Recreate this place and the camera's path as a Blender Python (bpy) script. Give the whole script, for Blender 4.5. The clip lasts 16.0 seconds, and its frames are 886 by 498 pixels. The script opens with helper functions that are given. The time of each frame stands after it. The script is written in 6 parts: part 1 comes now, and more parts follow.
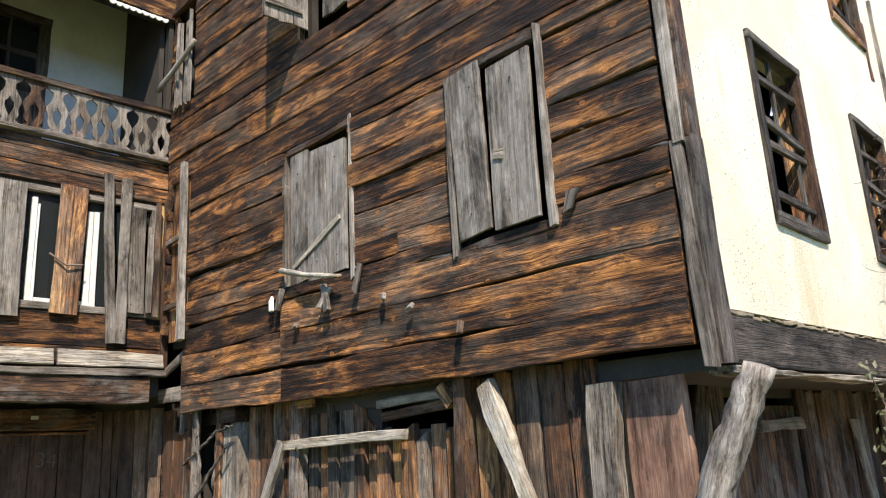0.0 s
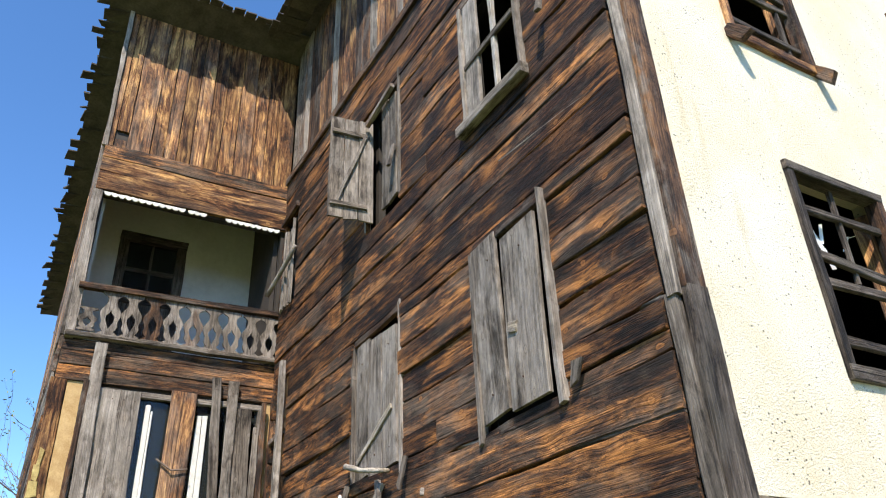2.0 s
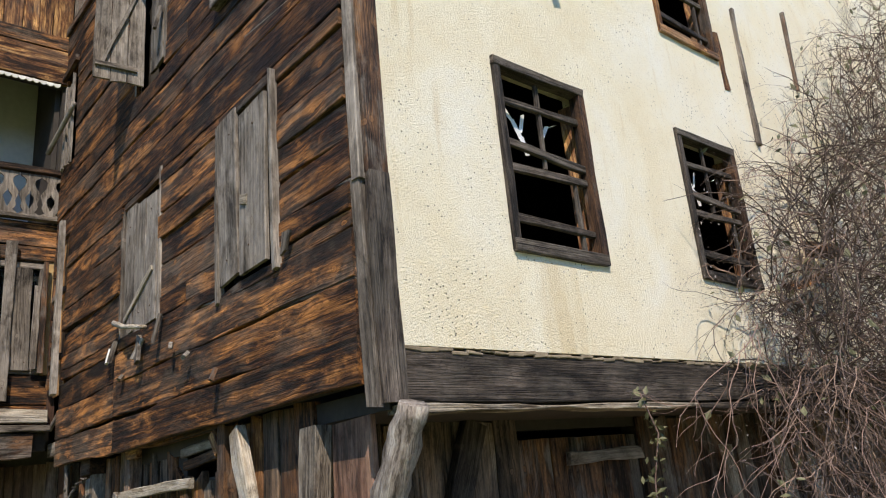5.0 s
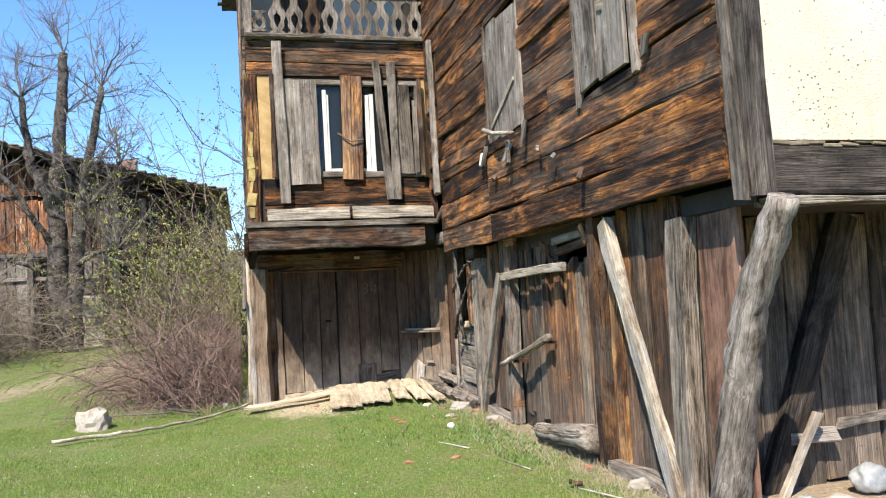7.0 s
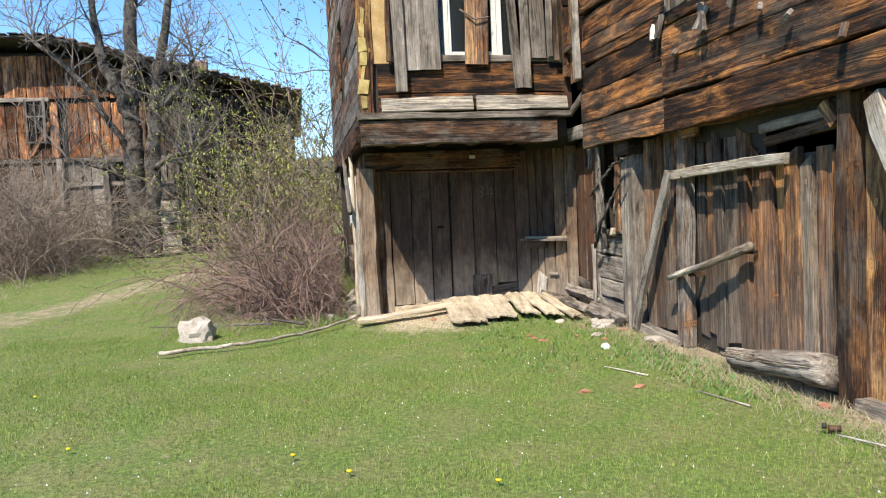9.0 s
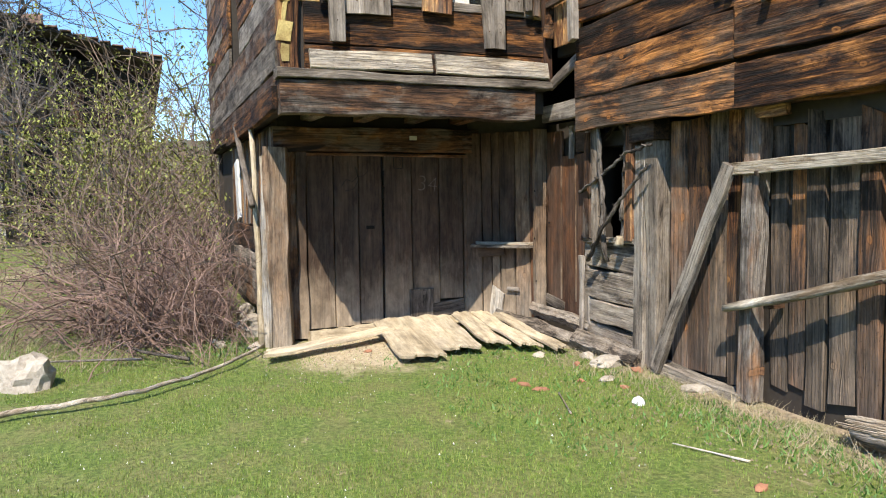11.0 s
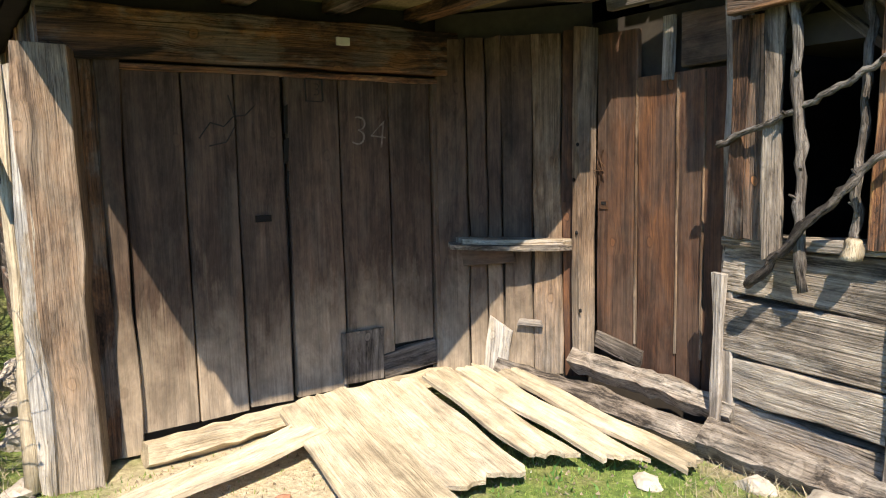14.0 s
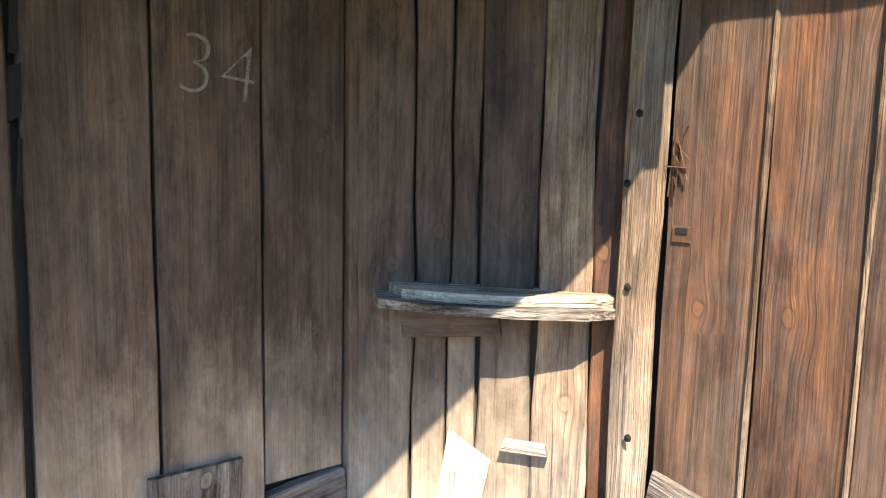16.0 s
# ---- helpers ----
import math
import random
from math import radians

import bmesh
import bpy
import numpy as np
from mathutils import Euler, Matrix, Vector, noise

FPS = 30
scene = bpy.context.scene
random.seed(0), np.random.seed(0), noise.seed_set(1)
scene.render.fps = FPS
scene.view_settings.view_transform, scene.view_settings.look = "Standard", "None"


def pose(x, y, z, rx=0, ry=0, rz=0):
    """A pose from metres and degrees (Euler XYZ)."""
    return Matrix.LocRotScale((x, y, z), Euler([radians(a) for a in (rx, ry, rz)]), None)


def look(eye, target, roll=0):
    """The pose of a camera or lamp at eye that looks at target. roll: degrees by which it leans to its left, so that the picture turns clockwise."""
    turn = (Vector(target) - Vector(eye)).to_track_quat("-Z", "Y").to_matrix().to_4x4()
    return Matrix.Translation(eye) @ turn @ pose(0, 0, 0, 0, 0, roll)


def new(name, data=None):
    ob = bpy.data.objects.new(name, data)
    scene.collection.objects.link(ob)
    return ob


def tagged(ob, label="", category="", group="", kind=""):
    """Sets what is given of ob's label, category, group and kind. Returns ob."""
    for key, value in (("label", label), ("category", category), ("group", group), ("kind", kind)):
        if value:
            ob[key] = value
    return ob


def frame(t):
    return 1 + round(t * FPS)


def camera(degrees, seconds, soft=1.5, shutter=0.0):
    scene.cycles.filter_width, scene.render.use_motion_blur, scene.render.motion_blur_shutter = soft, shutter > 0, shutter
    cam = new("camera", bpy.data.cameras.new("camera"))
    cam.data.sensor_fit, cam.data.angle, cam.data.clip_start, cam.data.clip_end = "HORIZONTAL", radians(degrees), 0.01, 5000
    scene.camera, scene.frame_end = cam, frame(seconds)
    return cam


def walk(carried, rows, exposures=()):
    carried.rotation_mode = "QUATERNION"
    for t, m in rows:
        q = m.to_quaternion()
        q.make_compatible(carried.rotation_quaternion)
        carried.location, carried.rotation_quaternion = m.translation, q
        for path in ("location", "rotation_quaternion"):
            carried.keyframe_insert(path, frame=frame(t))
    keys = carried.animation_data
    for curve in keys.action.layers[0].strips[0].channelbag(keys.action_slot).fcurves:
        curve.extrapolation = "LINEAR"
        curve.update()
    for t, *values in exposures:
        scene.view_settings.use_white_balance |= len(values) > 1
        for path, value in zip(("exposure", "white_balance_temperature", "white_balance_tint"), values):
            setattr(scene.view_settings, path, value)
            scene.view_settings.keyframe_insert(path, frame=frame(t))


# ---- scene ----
cam = camera(61.3, 16.0, 1.1)
METRES, EYE, TILT, LEAN, TURN = 13.6, 1.6, 0.0, 0.0, 44.2
ROWS = [
    (0.0, 0.0, 0.0, 0.0, 0.77, 14.58, 2.97),
    (0.5, 0.0254, 0.0055, 0.0014, 10.22, 22.79, 0.75),
    (1.0, 0.0496, 0.0114, 0.0013, 13.1, 26.82, 0.35),
    (1.5, 0.076, 0.0207, 0.0027, 16.1, 29.09, -0.06),
    (2.0, 0.0921, 0.0361, 0.0033, 16.69, 29.12, 2.16),
    (2.5, 0.1083, 0.0456, 0.0034, 18.09, 27.47, 2.71),
    (3.0, 0.124, 0.044, 0.0037, 22.03, 27.58, 1.82),
    (5.5, 0.1714, 0.004, -0.0074, 3.63, 14.67, 5.99),
    (6.0, 0.1702, -0.0058, -0.0063, 10.15, 9.84, 4.81),
    (6.5, 0.1651, -0.0139, -0.0065, 20.73, 4.97, 5.0),
    (7.0, 0.1591, -0.025, -0.0083, 30.87, 3.54, 3.2),
    (7.5, 0.146, -0.0285, -0.0114, 32.46, 0.3, 2.18),
    (8.0, 0.1165, -0.0248, -0.0095, 35.88, -1.09, 2.55),
    (8.5, 0.0851, -0.0061, -0.0111, 39.78, -3.82, 2.76),
    (9.0, 0.051, 0.0114, -0.0134, 34.88, -2.94, 2.57),
    (9.5, 0.0168, 0.0325, -0.0131, 29.93, -4.56, 1.69),
    (10.0, -0.0207, 0.0563, -0.0096, 27.34, -5.03, 1.28),
    (12.5, -0.2066, 0.2247, -0.0088, 14.71, -4.17, 0.96),
    (13.0, -0.2258, 0.2688, -0.0068, 10.83, -5.69, 1.12),
    (13.5, -0.2451, 0.3152, -0.0059, 11.95, -6.33, 1.64),
    (14.0, -0.2567, 0.3615, -0.0079, 12.0, -6.95, 1.33),
    (14.5, -0.2635, 0.4053, -0.0066, 10.32, -8.1, 1.24),
    (15.0, -0.274, 0.4446, -0.0069, 8.29, -7.6, 0.43),
    (15.5, -0.2785, 0.4846, -0.0084, 9.19, -6.93, 0.16),
    (16.0, -0.2894, 0.5179, -0.0123, 6.57, -7.48, -1.21),
]
EXPOSURES = [(0.0, 0.72, 6450, 12), (1.5, 0.82, 6350, 12), (2.5, 0.42, 6350, 12), (3.2, 0.35, 6350, 12), (5.3, 0.1, 6650, 13), (6.0, 0.1, 6650, 12), (6.5, 0.52, 6500, 12), (7.0, 0.78, 6450, 11), (8.0, 0.72, 6500, 10), (10.2, 0.66, 6500, 10), (12.5, 0.76, 6650, 10), (14.0, 1.0, 6800, 11), (15.0, 1.53, 6900, 11), (15.5, 1.83, 6800, 11), (16.0, 2.05, 6750, 11)]
walk(cam, [(t, pose(0, 0, EYE, TILT, LEAN, TURN) @ pose(METRES * x, METRES * y, METRES * z, 90 + pitch, roll, yaw)) for t, x, y, z, yaw, pitch, roll in ROWS], EXPOSURES)

# ---- sky, sun ----
SUN_DIR = Vector((-1.22, 0.86, -1.87)).normalized()      # the way the light travels
world = bpy.data.worlds.new("sky")
scene.world = world
world.use_nodes = True
wn = world.node_tree
sky = wn.nodes.new("ShaderNodeTexSky")
sky.sky_type = 'NISHITA'
sky.sun_disc = False
sky.sun_elevation = math.asin(-SUN_DIR.z)
sky.sun_rotation = math.atan2(-SUN_DIR.x, -SUN_DIR.y)
sky.altitude, sky.air_density, sky.dust_density, sky.ozone_density = 2200, 1.1, 0.0, 3.0
tint = wn.nodes.new("ShaderNodeHueSaturation")
tint.inputs["Saturation"].default_value, tint.inputs["Value"].default_value = 1.16, 1.25
wn.links.new(sky.outputs[0], tint.inputs["Color"])
wn.links.new(tint.outputs[0], wn.nodes["Background"].inputs[0])
wn.nodes["Background"].inputs[1].default_value = 0.15
sun = new("sun", bpy.data.lights.new("sun", 'SUN'))
sun.data.energy, sun.data.angle, sun.data.color = 5.0, radians(0.53), (1.0, 0.91, 0.77)
sun.matrix_basis = look((0, 0, 30), Vector((0, 0, 30)) + SUN_DIR)


# ---- materials ----
class Nodes:
    """A small builder for node materials."""
    def __init__(self, name):
        self.m = bpy.data.materials.new(name)
        self.m.use_nodes = True
        self.t = self.m.node_tree
        self.b = self.t.nodes["Principled BSDF"]

    def n(self, kind, ins=(), **props):
        nd = self.t.nodes.new("ShaderNode" + kind)
        if "operation" in props:
            nd.operation = props["operation"]
        if "voronoi_dimensions" in props:
            nd.voronoi_dimensions = props["voronoi_dimensions"]
        if "data_type" in props:
            nd.data_type, nd.blend_type = props["data_type"], props["blend_type"]
        for k, v in dict(ins).items():
            if isinstance(v, bpy.types.NodeSocket):
                self.t.links.new(v, nd.inputs[k])
            else:
                nd.inputs[k].default_value = v
        return nd

    def to(self, key, v):
        if isinstance(v, bpy.types.NodeSocket):
            self.t.links.new(v, self.b.inputs[key])
        else:
            self.b.inputs[key].default_value = v

    def coords(self):
        tc = self.n("TexCoord").outputs["Object"]
        r = self.n("ObjectInfo").outputs["Random"]
        off = self.n("VectorMath", {0: (37.0, 53.0, 71.0), "Scale": r}, operation='SCALE').outputs[0]
        return self.n("VectorMath", {0: tc, 1: off}, operation='ADD').outputs[0], r

    def scaled(self, v, s):
        return self.n("VectorMath", {0: v, 1: s}, operation='MULTIPLY').outputs[0]

    def noise(self, v, scale, detail=4.0, rough=0.55, dist=0.0):
        return self.n("TexNoise", {"Vector": v, "Scale": scale, "Detail": detail, "Roughness": rough, "Distortion": dist}).outputs[0]

    def ramp(self, f, stops):
        nd = self.n("ValToRGB", {0: f})
        e = nd.color_ramp.elements
        while len(e) < len(stops):
            e.new(0.5)
        for el, (p, c) in zip(e, stops):
            el.position = p
            el.color = (*c, 1) if len(c) == 3 else c
        return nd.outputs[0]

    def span(self, f, a, b, lo=0.0, hi=1.0):
        return self.n("MapRange", {0: f, 1: a, 2: b, 3: lo, 4: hi}).outputs[0]

    def math(self, op, a, b=0.0):
        return self.n("Math", {0: a, 1: b}, operation=op).outputs[0]

    def mix(self, f, a, b, blend='MIX'):
        nd = self.n("Mix", data_type='RGBA', blend_type=blend)
        for i, v in ((0, f), (6, a), (7, b)):
            if isinstance(v, bpy.types.NodeSocket):
                self.t.links.new(v, nd.inputs[i])
            else:
                nd.inputs[i].default_value = v if i == 0 else (*v, 1)
        return nd.outputs[2]

    def bump(self, h, strength=0.5, dist=0.01):
        self.to("Normal", self.n("Bump", {"Height": h, "Strength": strength, "Distance": dist}).outputs[0])


def wood(name, dark, mid, light, grey, gmix, knots=1.0, rough=0.8, relief=0.6, vary=0.5, foot=None, streak=1.0):
    """Weathered timber; the grain runs along the piece's own x."""
    k = Nodes(name)
    keep_knots = min(knots, 1.0)
    v, r = k.coords()
    vor = k.n("TexVoronoi", {"Vector": k.n("VectorMath", {0: k.scaled(v, (2.5, 3.6, 1.0)), 1: k.n("VectorMath", {0: k.n("TexNoise", {"Vector": k.scaled(v, (9.0, 9.0, 9.0)), "Scale": 1.0, "Detail": 2.0}).outputs["Color"], "Scale": 0.16}, operation='SCALE').outputs[0]}, operation='ADD').outputs[0], "Scale": 1.0, "Randomness": 1.0}, voronoi_dimensions='2D')
    keep = k.math('GREATER_THAN', k.n("SeparateColor", {0: vor.outputs["Color"]}).outputs[0], 0.58)
    far = k.math('ADD', vor.outputs["Distance"], k.math('MULTIPLY', k.math('SUBTRACT', 1.0, keep), 2.0))
    near = k.span(far, 0.0, 0.42, 1.0, 0.0)
    off = k.math('SUBTRACT', k.math('MULTIPLY', k.n("SeparateXYZ", {0: v}).outputs[1], 3.6), k.n("SeparateXYZ", {0: vor.outputs["Position"]}).outputs[1])
    bend = k.n("CombineXYZ", {0: 0.0, 1: k.math('MULTIPLY', k.math('MULTIPLY', off, k.math('POWER', near, 1.5)), -0.22 * keep_knots), 2: 0.0}).outputs[0]
    gv = k.n("VectorMath", {0: v, 1: bend}, operation='ADD').outputs[0]
    wob = k.n("VectorMath", {0: k.n("TexNoise", {"Vector": k.scaled(v, (1.1, 3.0, 3.0)), "Scale": 1.0, "Detail": 2.0}).outputs["Color"], "Scale": 0.03}, operation='SCALE').outputs[0]
    gv = k.n("VectorMath", {0: gv, 1: wob}, operation='ADD').outputs[0]
    grain = k.noise(k.scaled(gv, (0.45, 30.0, 30.0)), 1.0, 5.0, 0.7, 0.15)
    fine = k.noise(k.scaled(gv, (2.4, 130.0, 130.0)), 1.0, 3.0, 0.6)
    patch = k.noise(k.scaled(v, (1.35, 6.5, 6.5)), 1.0, 8.0, 0.78, 0.6)
    broad = k.noise(k.scaled(v, (0.7, 2.4, 2.4)), 1.1, 4.0, 0.6, 0.4)
    spots = k.noise(k.scaled(v, (1.9, 4.0, 4.0)), 1.0, 6.0, 0.68, 0.3)
    tone = k.math('ADD', k.math('MULTIPLY', grain, 0.3), k.math('MULTIPLY', patch, 0.7))
    tone = k.math('ADD', k.math('MULTIPLY', k.math('SUBTRACT', tone, 0.505), 0.9 + 0.5 * streak), 0.505)
    tone = k.math('ADD', tone, k.math('MULTIPLY', k.math('POWER', near, 3.0), 0.09 * knots))
    col = k.ramp(tone, [(0.41, dark), (0.48, mid), (0.55, [0.62 * a + 0.38 * b for a, b in zip(mid, light)]), (0.62, light)])
    dk = k.span(broad, 0.46, 0.6)
    col = k.mix(k.math('MULTIPLY', dk, 0.7), col, k.ramp(tone, [(0.4, [c * 0.55 for c in dark]), (0.62, mid)]))
    gsel = k.math('ADD', k.span(spots, 0.46, 0.58, 0.0, 0.8), k.span(r, 0.2, 1.0, -0.35, 0.4))
    greyc = k.ramp(grain, [(0.34, [c * 0.5 for c in grey]), (0.5, [c * 0.78 for c in grey]), (0.66, grey)])
    col = k.mix(k.n("Clamp", {0: k.math('MULTIPLY', gsel, gmix * 1.6)}).outputs[0], col, greyc)
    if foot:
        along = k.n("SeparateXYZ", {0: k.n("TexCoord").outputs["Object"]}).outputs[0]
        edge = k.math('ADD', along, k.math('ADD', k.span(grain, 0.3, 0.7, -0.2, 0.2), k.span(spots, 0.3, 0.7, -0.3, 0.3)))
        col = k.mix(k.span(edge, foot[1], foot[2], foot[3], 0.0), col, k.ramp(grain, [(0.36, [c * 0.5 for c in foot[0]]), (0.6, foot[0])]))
    line = k.noise(k.scaled(gv, (0.5, 85.0, 85.0)), 1.0, 2.0)
    crack = k.math('MULTIPLY', k.span(fine, 0.34, 0.48, 1.0 - 0.3 * streak, 1.0), k.span(line, 0.34, 0.37, 1.0 - 0.6 * min(streak, 1.0), 1.0))
    col = k.mix(1.0, col, k.n("CombineColor", {0: crack, 1: crack, 2: crack}).outputs[0], 'MULTIPLY')
    pore = k.span(k.noise(k.scaled(gv, (2.0, 260.0, 260.0)), 1.0, 2.0, 0.5), 0.4, 0.47, 1.0 - 0.22 * streak, 1.03)
    col = k.mix(1.0, col, k.n("CombineColor", {0: pore, 1: pore, 2: pore}).outputs[0], 'MULTIPLY')
    speck = k.span(k.noise(k.scaled(v, (34.0, 60.0, 60.0)), 1.0, 2.0, 0.6), 0.29, 0.36, 1.0 - 0.45 * streak * streak, 1.0)
    wear = k.span(k.noise(k.scaled(gv, (2.2, 105.0, 105.0)), 1.0, 3.0, 0.7), 0.36, 0.64, 1.0 - 0.17 * streak, 1.0 + 0.17 * streak)
    smudge = k.span(k.noise(k.scaled(v, (5.0, 9.0, 9.0)), 1.0, 6.0, 0.7, 0.4), 0.34, 0.66, 0.72, 1.24)
    sp = k.math('MULTIPLY', k.math('MULTIPLY', speck, wear), smudge)
    col = k.mix(1.0, col, k.n("CombineColor", {0: sp, 1: sp, 2: sp}).outputs[0], 'MULTIPLY')
    if knots:
        ring = k.ramp(far, [(0.0, mid), (0.025, [0.6 * a + 0.4 * b for a, b in zip(mid, light)]), (0.055, [0.4 * a + 0.6 * b for a, b in zip(mid, light)]), (0.07, [c * 0.6 for c in dark]), (0.1, mid)])
        col = k.mix(k.span(far, 0.06, 0.11, min(0.8, 1.2 * keep_knots), 0.0), col, ring)
        flame = k.math('MULTIPLY', k.span(far, 0.1, 0.34, 0.55 * keep_knots, 0.0), k.span(grain, 0.44, 0.56))
        col = k.mix(flame, col, [0.75 * a + 0.25 * b for a, b in zip(light, mid)])
    val = k.span(r, 0.0, 1.0, 1.0 - vary, 1.0 + vary * 0.8)
    col = k.mix(1.0, col, k.n("CombineColor", {0: val, 1: val, 2: val}).outputs[0], 'MULTIPLY')
    k.to("Base Color", col)
    k.to("Roughness", k.span(fine, 0.2, 0.8, rough + 0.1, rough - 0.12))
    k.to("Specular IOR Level", 0.3)
    h = k.math('ADD', k.math('ADD', k.math('MULTIPLY', grain, 0.7), k.math('MULTIPLY', fine, 0.75)), k.math('MULTIPLY', crack, 0.7))
    k.bump(h, relief, 0.013)
    return k.m


def plain(name, a, b, scale=6.0, rough=0.8, relief=0.3, detail=6.0, dist=0.01, metal=0.0):
    """Two tones broken up at two scales."""
    k = Nodes(name)
    v, r = k.coords()
    n1, n2 = k.noise(v, scale, detail, 0.6), k.noise(v, scale * 7, 4.0, 0.6)
    f = k.math('ADD', k.math('MULTIPLY', n1, 0.65), k.math('MULTIPLY', n2, 0.35))
    col = k.ramp(f, [(0.32, a), (0.66, b)])
    val = k.span(r, 0, 1, 0.8, 1.15)
    k.to("Base Color", k.mix(1.0, col, k.n("CombineColor", {0: val, 1: val, 2: val}).outputs[0], 'MULTIPLY'))
    k.to("Roughness", rough)
    k.to("Metallic", metal)
    k.bump(f, relief, dist)
    return k.m


DARK = wood("tarred_boards", (0.008, 0.0045, 0.003), (0.056, 0.0215, 0.0095), (0.6, 0.25, 0.07), (0.25, 0.19, 0.14), 0.26, 0.6, 0.72, 1.0, 0.45, None, 1.15)
ORANGE = wood("sunburnt_boards", (0.035, 0.015, 0.008), (0.2, 0.078, 0.029), (0.82, 0.46, 0.17), (0.26, 0.19, 0.14), 0.3, 1.0, 0.78, 0.6, 0.45)
BROWN = wood("brown_planks", (0.022, 0.013, 0.009), (0.1, 0.053, 0.032), (0.34, 0.17, 0.075), (0.3, 0.26, 0.22), 0.6, 0.8, 0.8, 0.8, 0.4)
GREY = wood("grey_planks", (0.045, 0.036, 0.028), (0.165, 0.135, 0.108), (0.39, 0.33, 0.27), (0.4, 0.35, 0.3), 0.6, 0.6, 0.85, 0.7, 0.25, None, 0.65)
BEAM = wood("smoked_beam", (0.02, 0.015, 0.012), (0.075, 0.058, 0.046), (0.2, 0.16, 0.13), (0.17, 0.145, 0.12), 0.6, 0.3, 0.8, 0.9, 0.25, None, 1.1)
GATE = wood("gate_planks", (0.03, 0.016, 0.01), (0.205, 0.098, 0.053), (0.55, 0.23, 0.07), (0.31, 0.235, 0.175), 0.45, 0.6, 0.8, 0.9, 0.4, ((0.26, 0.2, 0.155), -0.8, 0.5, 0.75), 1.1)
GATEO = wood("gate_planks_orange", (0.034, 0.014, 0.008), (0.2, 0.08, 0.031), (0.72, 0.34, 0.11), (0.22, 0.155, 0.105), 0.25, 0.6, 0.8, 0.9, 0.4, ((0.26, 0.2, 0.15), -0.95, 0.2, 0.75), 1.1)
GATEG = wood("gate_planks_grey", (0.028, 0.021, 0.016), (0.15, 0.11, 0.083), (0.44, 0.28, 0.17), (0.33, 0.26, 0.195), 0.6, 0.6, 0.82, 0.9, 0.4, ((0.3, 0.24, 0.185), -0.9, 0.5, 0.7), 1.0)
# darker, more olive version of the mud plaster, for the floor over the entrance
DARKMUD = plain("dark_olive_mud", (0.12, 0.095, 0.05), (0.4, 0.31, 0.15), 7.0, 0.95, 0.9, 6.0, 0.02)
KNOT = plain("resinous_knot", (0.09, 0.045, 0.022), (0.5, 0.31, 0.16), 40.0, 0.7, 0.3)
# pale foot: bleached wood, and also the sunlit lower band put into the colour
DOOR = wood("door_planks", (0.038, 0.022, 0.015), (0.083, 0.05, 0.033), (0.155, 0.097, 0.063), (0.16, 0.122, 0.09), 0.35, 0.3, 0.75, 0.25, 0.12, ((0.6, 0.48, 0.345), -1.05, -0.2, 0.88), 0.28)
RED = wood("red_brown_planks", (0.038, 0.019, 0.012), (0.085, 0.041, 0.025), (0.2, 0.088, 0.038), (0.15, 0.105, 0.078), 0.3, 0.7, 0.68, 0.35, 0.2, None, 0.5)
REDPANEL = wood("red_brown_panel", (0.09, 0.046, 0.031), (0.22, 0.115, 0.077), (0.38, 0.22, 0.145), (0.3, 0.21, 0.155), 0.3, 0.3, 0.8, 0.5, 0.1, None, 0.6)
PALE = wood("bleached_planks", (0.43, 0.34, 0.22), (0.56, 0.46, 0.315), (0.67, 0.57, 0.415), (0.52, 0.45, 0.36), 0.25, 0.3, 0.85, 0.8, 0.1, None, 0.35)
LOG = wood("hewn_logs", (0.062, 0.049, 0.038), (0.25, 0.2, 0.155), (0.49, 0.42, 0.335), (0.44, 0.395, 0.335), 0.5, 0.3, 0.88, 0.9, 0.2, None, 0.8)
POST = wood("old_post", (0.07, 0.04, 0.024), (0.19, 0.115, 0.068), (0.36, 0.24, 0.15), (0.3, 0.24, 0.18), 0.35, 0.5, 0.85, 0.8, 0.12, ((0.52, 0.45, 0.36), -1.1, -0.35, 0.65), 0.7)
SILL = wood("cracked_sill_timber", (0.09, 0.068, 0.047), (0.34, 0.275, 0.2), (0.6, 0.52, 0.41), (0.5, 0.46, 0.4), 0.4, 0.3, 0.88, 1.0, 0.15, None, 1.2)
STRUT = wood("barked_strut", (0.1, 0.078, 0.06), (0.27, 0.22, 0.18), (0.58, 0.52, 0.45), (0.5, 0.45, 0.39), 0.5, 0.5, 0.88, 0.9, 0.1, None, 0.6)
PEELED = wood("peeled_timber", (0.26, 0.19, 0.12), (0.48, 0.4, 0.3), (0.72, 0.65, 0.54), (0.52, 0.49, 0.45), 0.6, 0.3, 0.85, 0.8, 0.15, None, 0.8)
BARK = wood("bark", (0.035, 0.028, 0.023), (0.12, 0.097, 0.08), (0.29, 0.25, 0.21), (0.3, 0.27, 0.235), 0.7, 0.2, 0.9, 1.0, 0.2)
SHEDW = wood("barn_boards", (0.04, 0.015, 0.008), (0.24, 0.085, 0.032), (0.72, 0.32, 0.11), (0.34, 0.26, 0.2), 0.25, 0.2, 0.85, 0.4, 0.7)
# near-black stand-in for unlit rooms, undersides and gaps: shade put into colour
INSIDE = plain("interior_shade_dark", (0.02, 0.015, 0.012), (0.05, 0.04, 0.03), 3.0)
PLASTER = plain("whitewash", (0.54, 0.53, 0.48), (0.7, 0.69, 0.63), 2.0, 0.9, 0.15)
MUD = plain("straw_mud_plaster", (0.45, 0.27, 0.1), (0.72, 0.5, 0.24), 9.0, 0.95, 0.9, 6.0, 0.02)
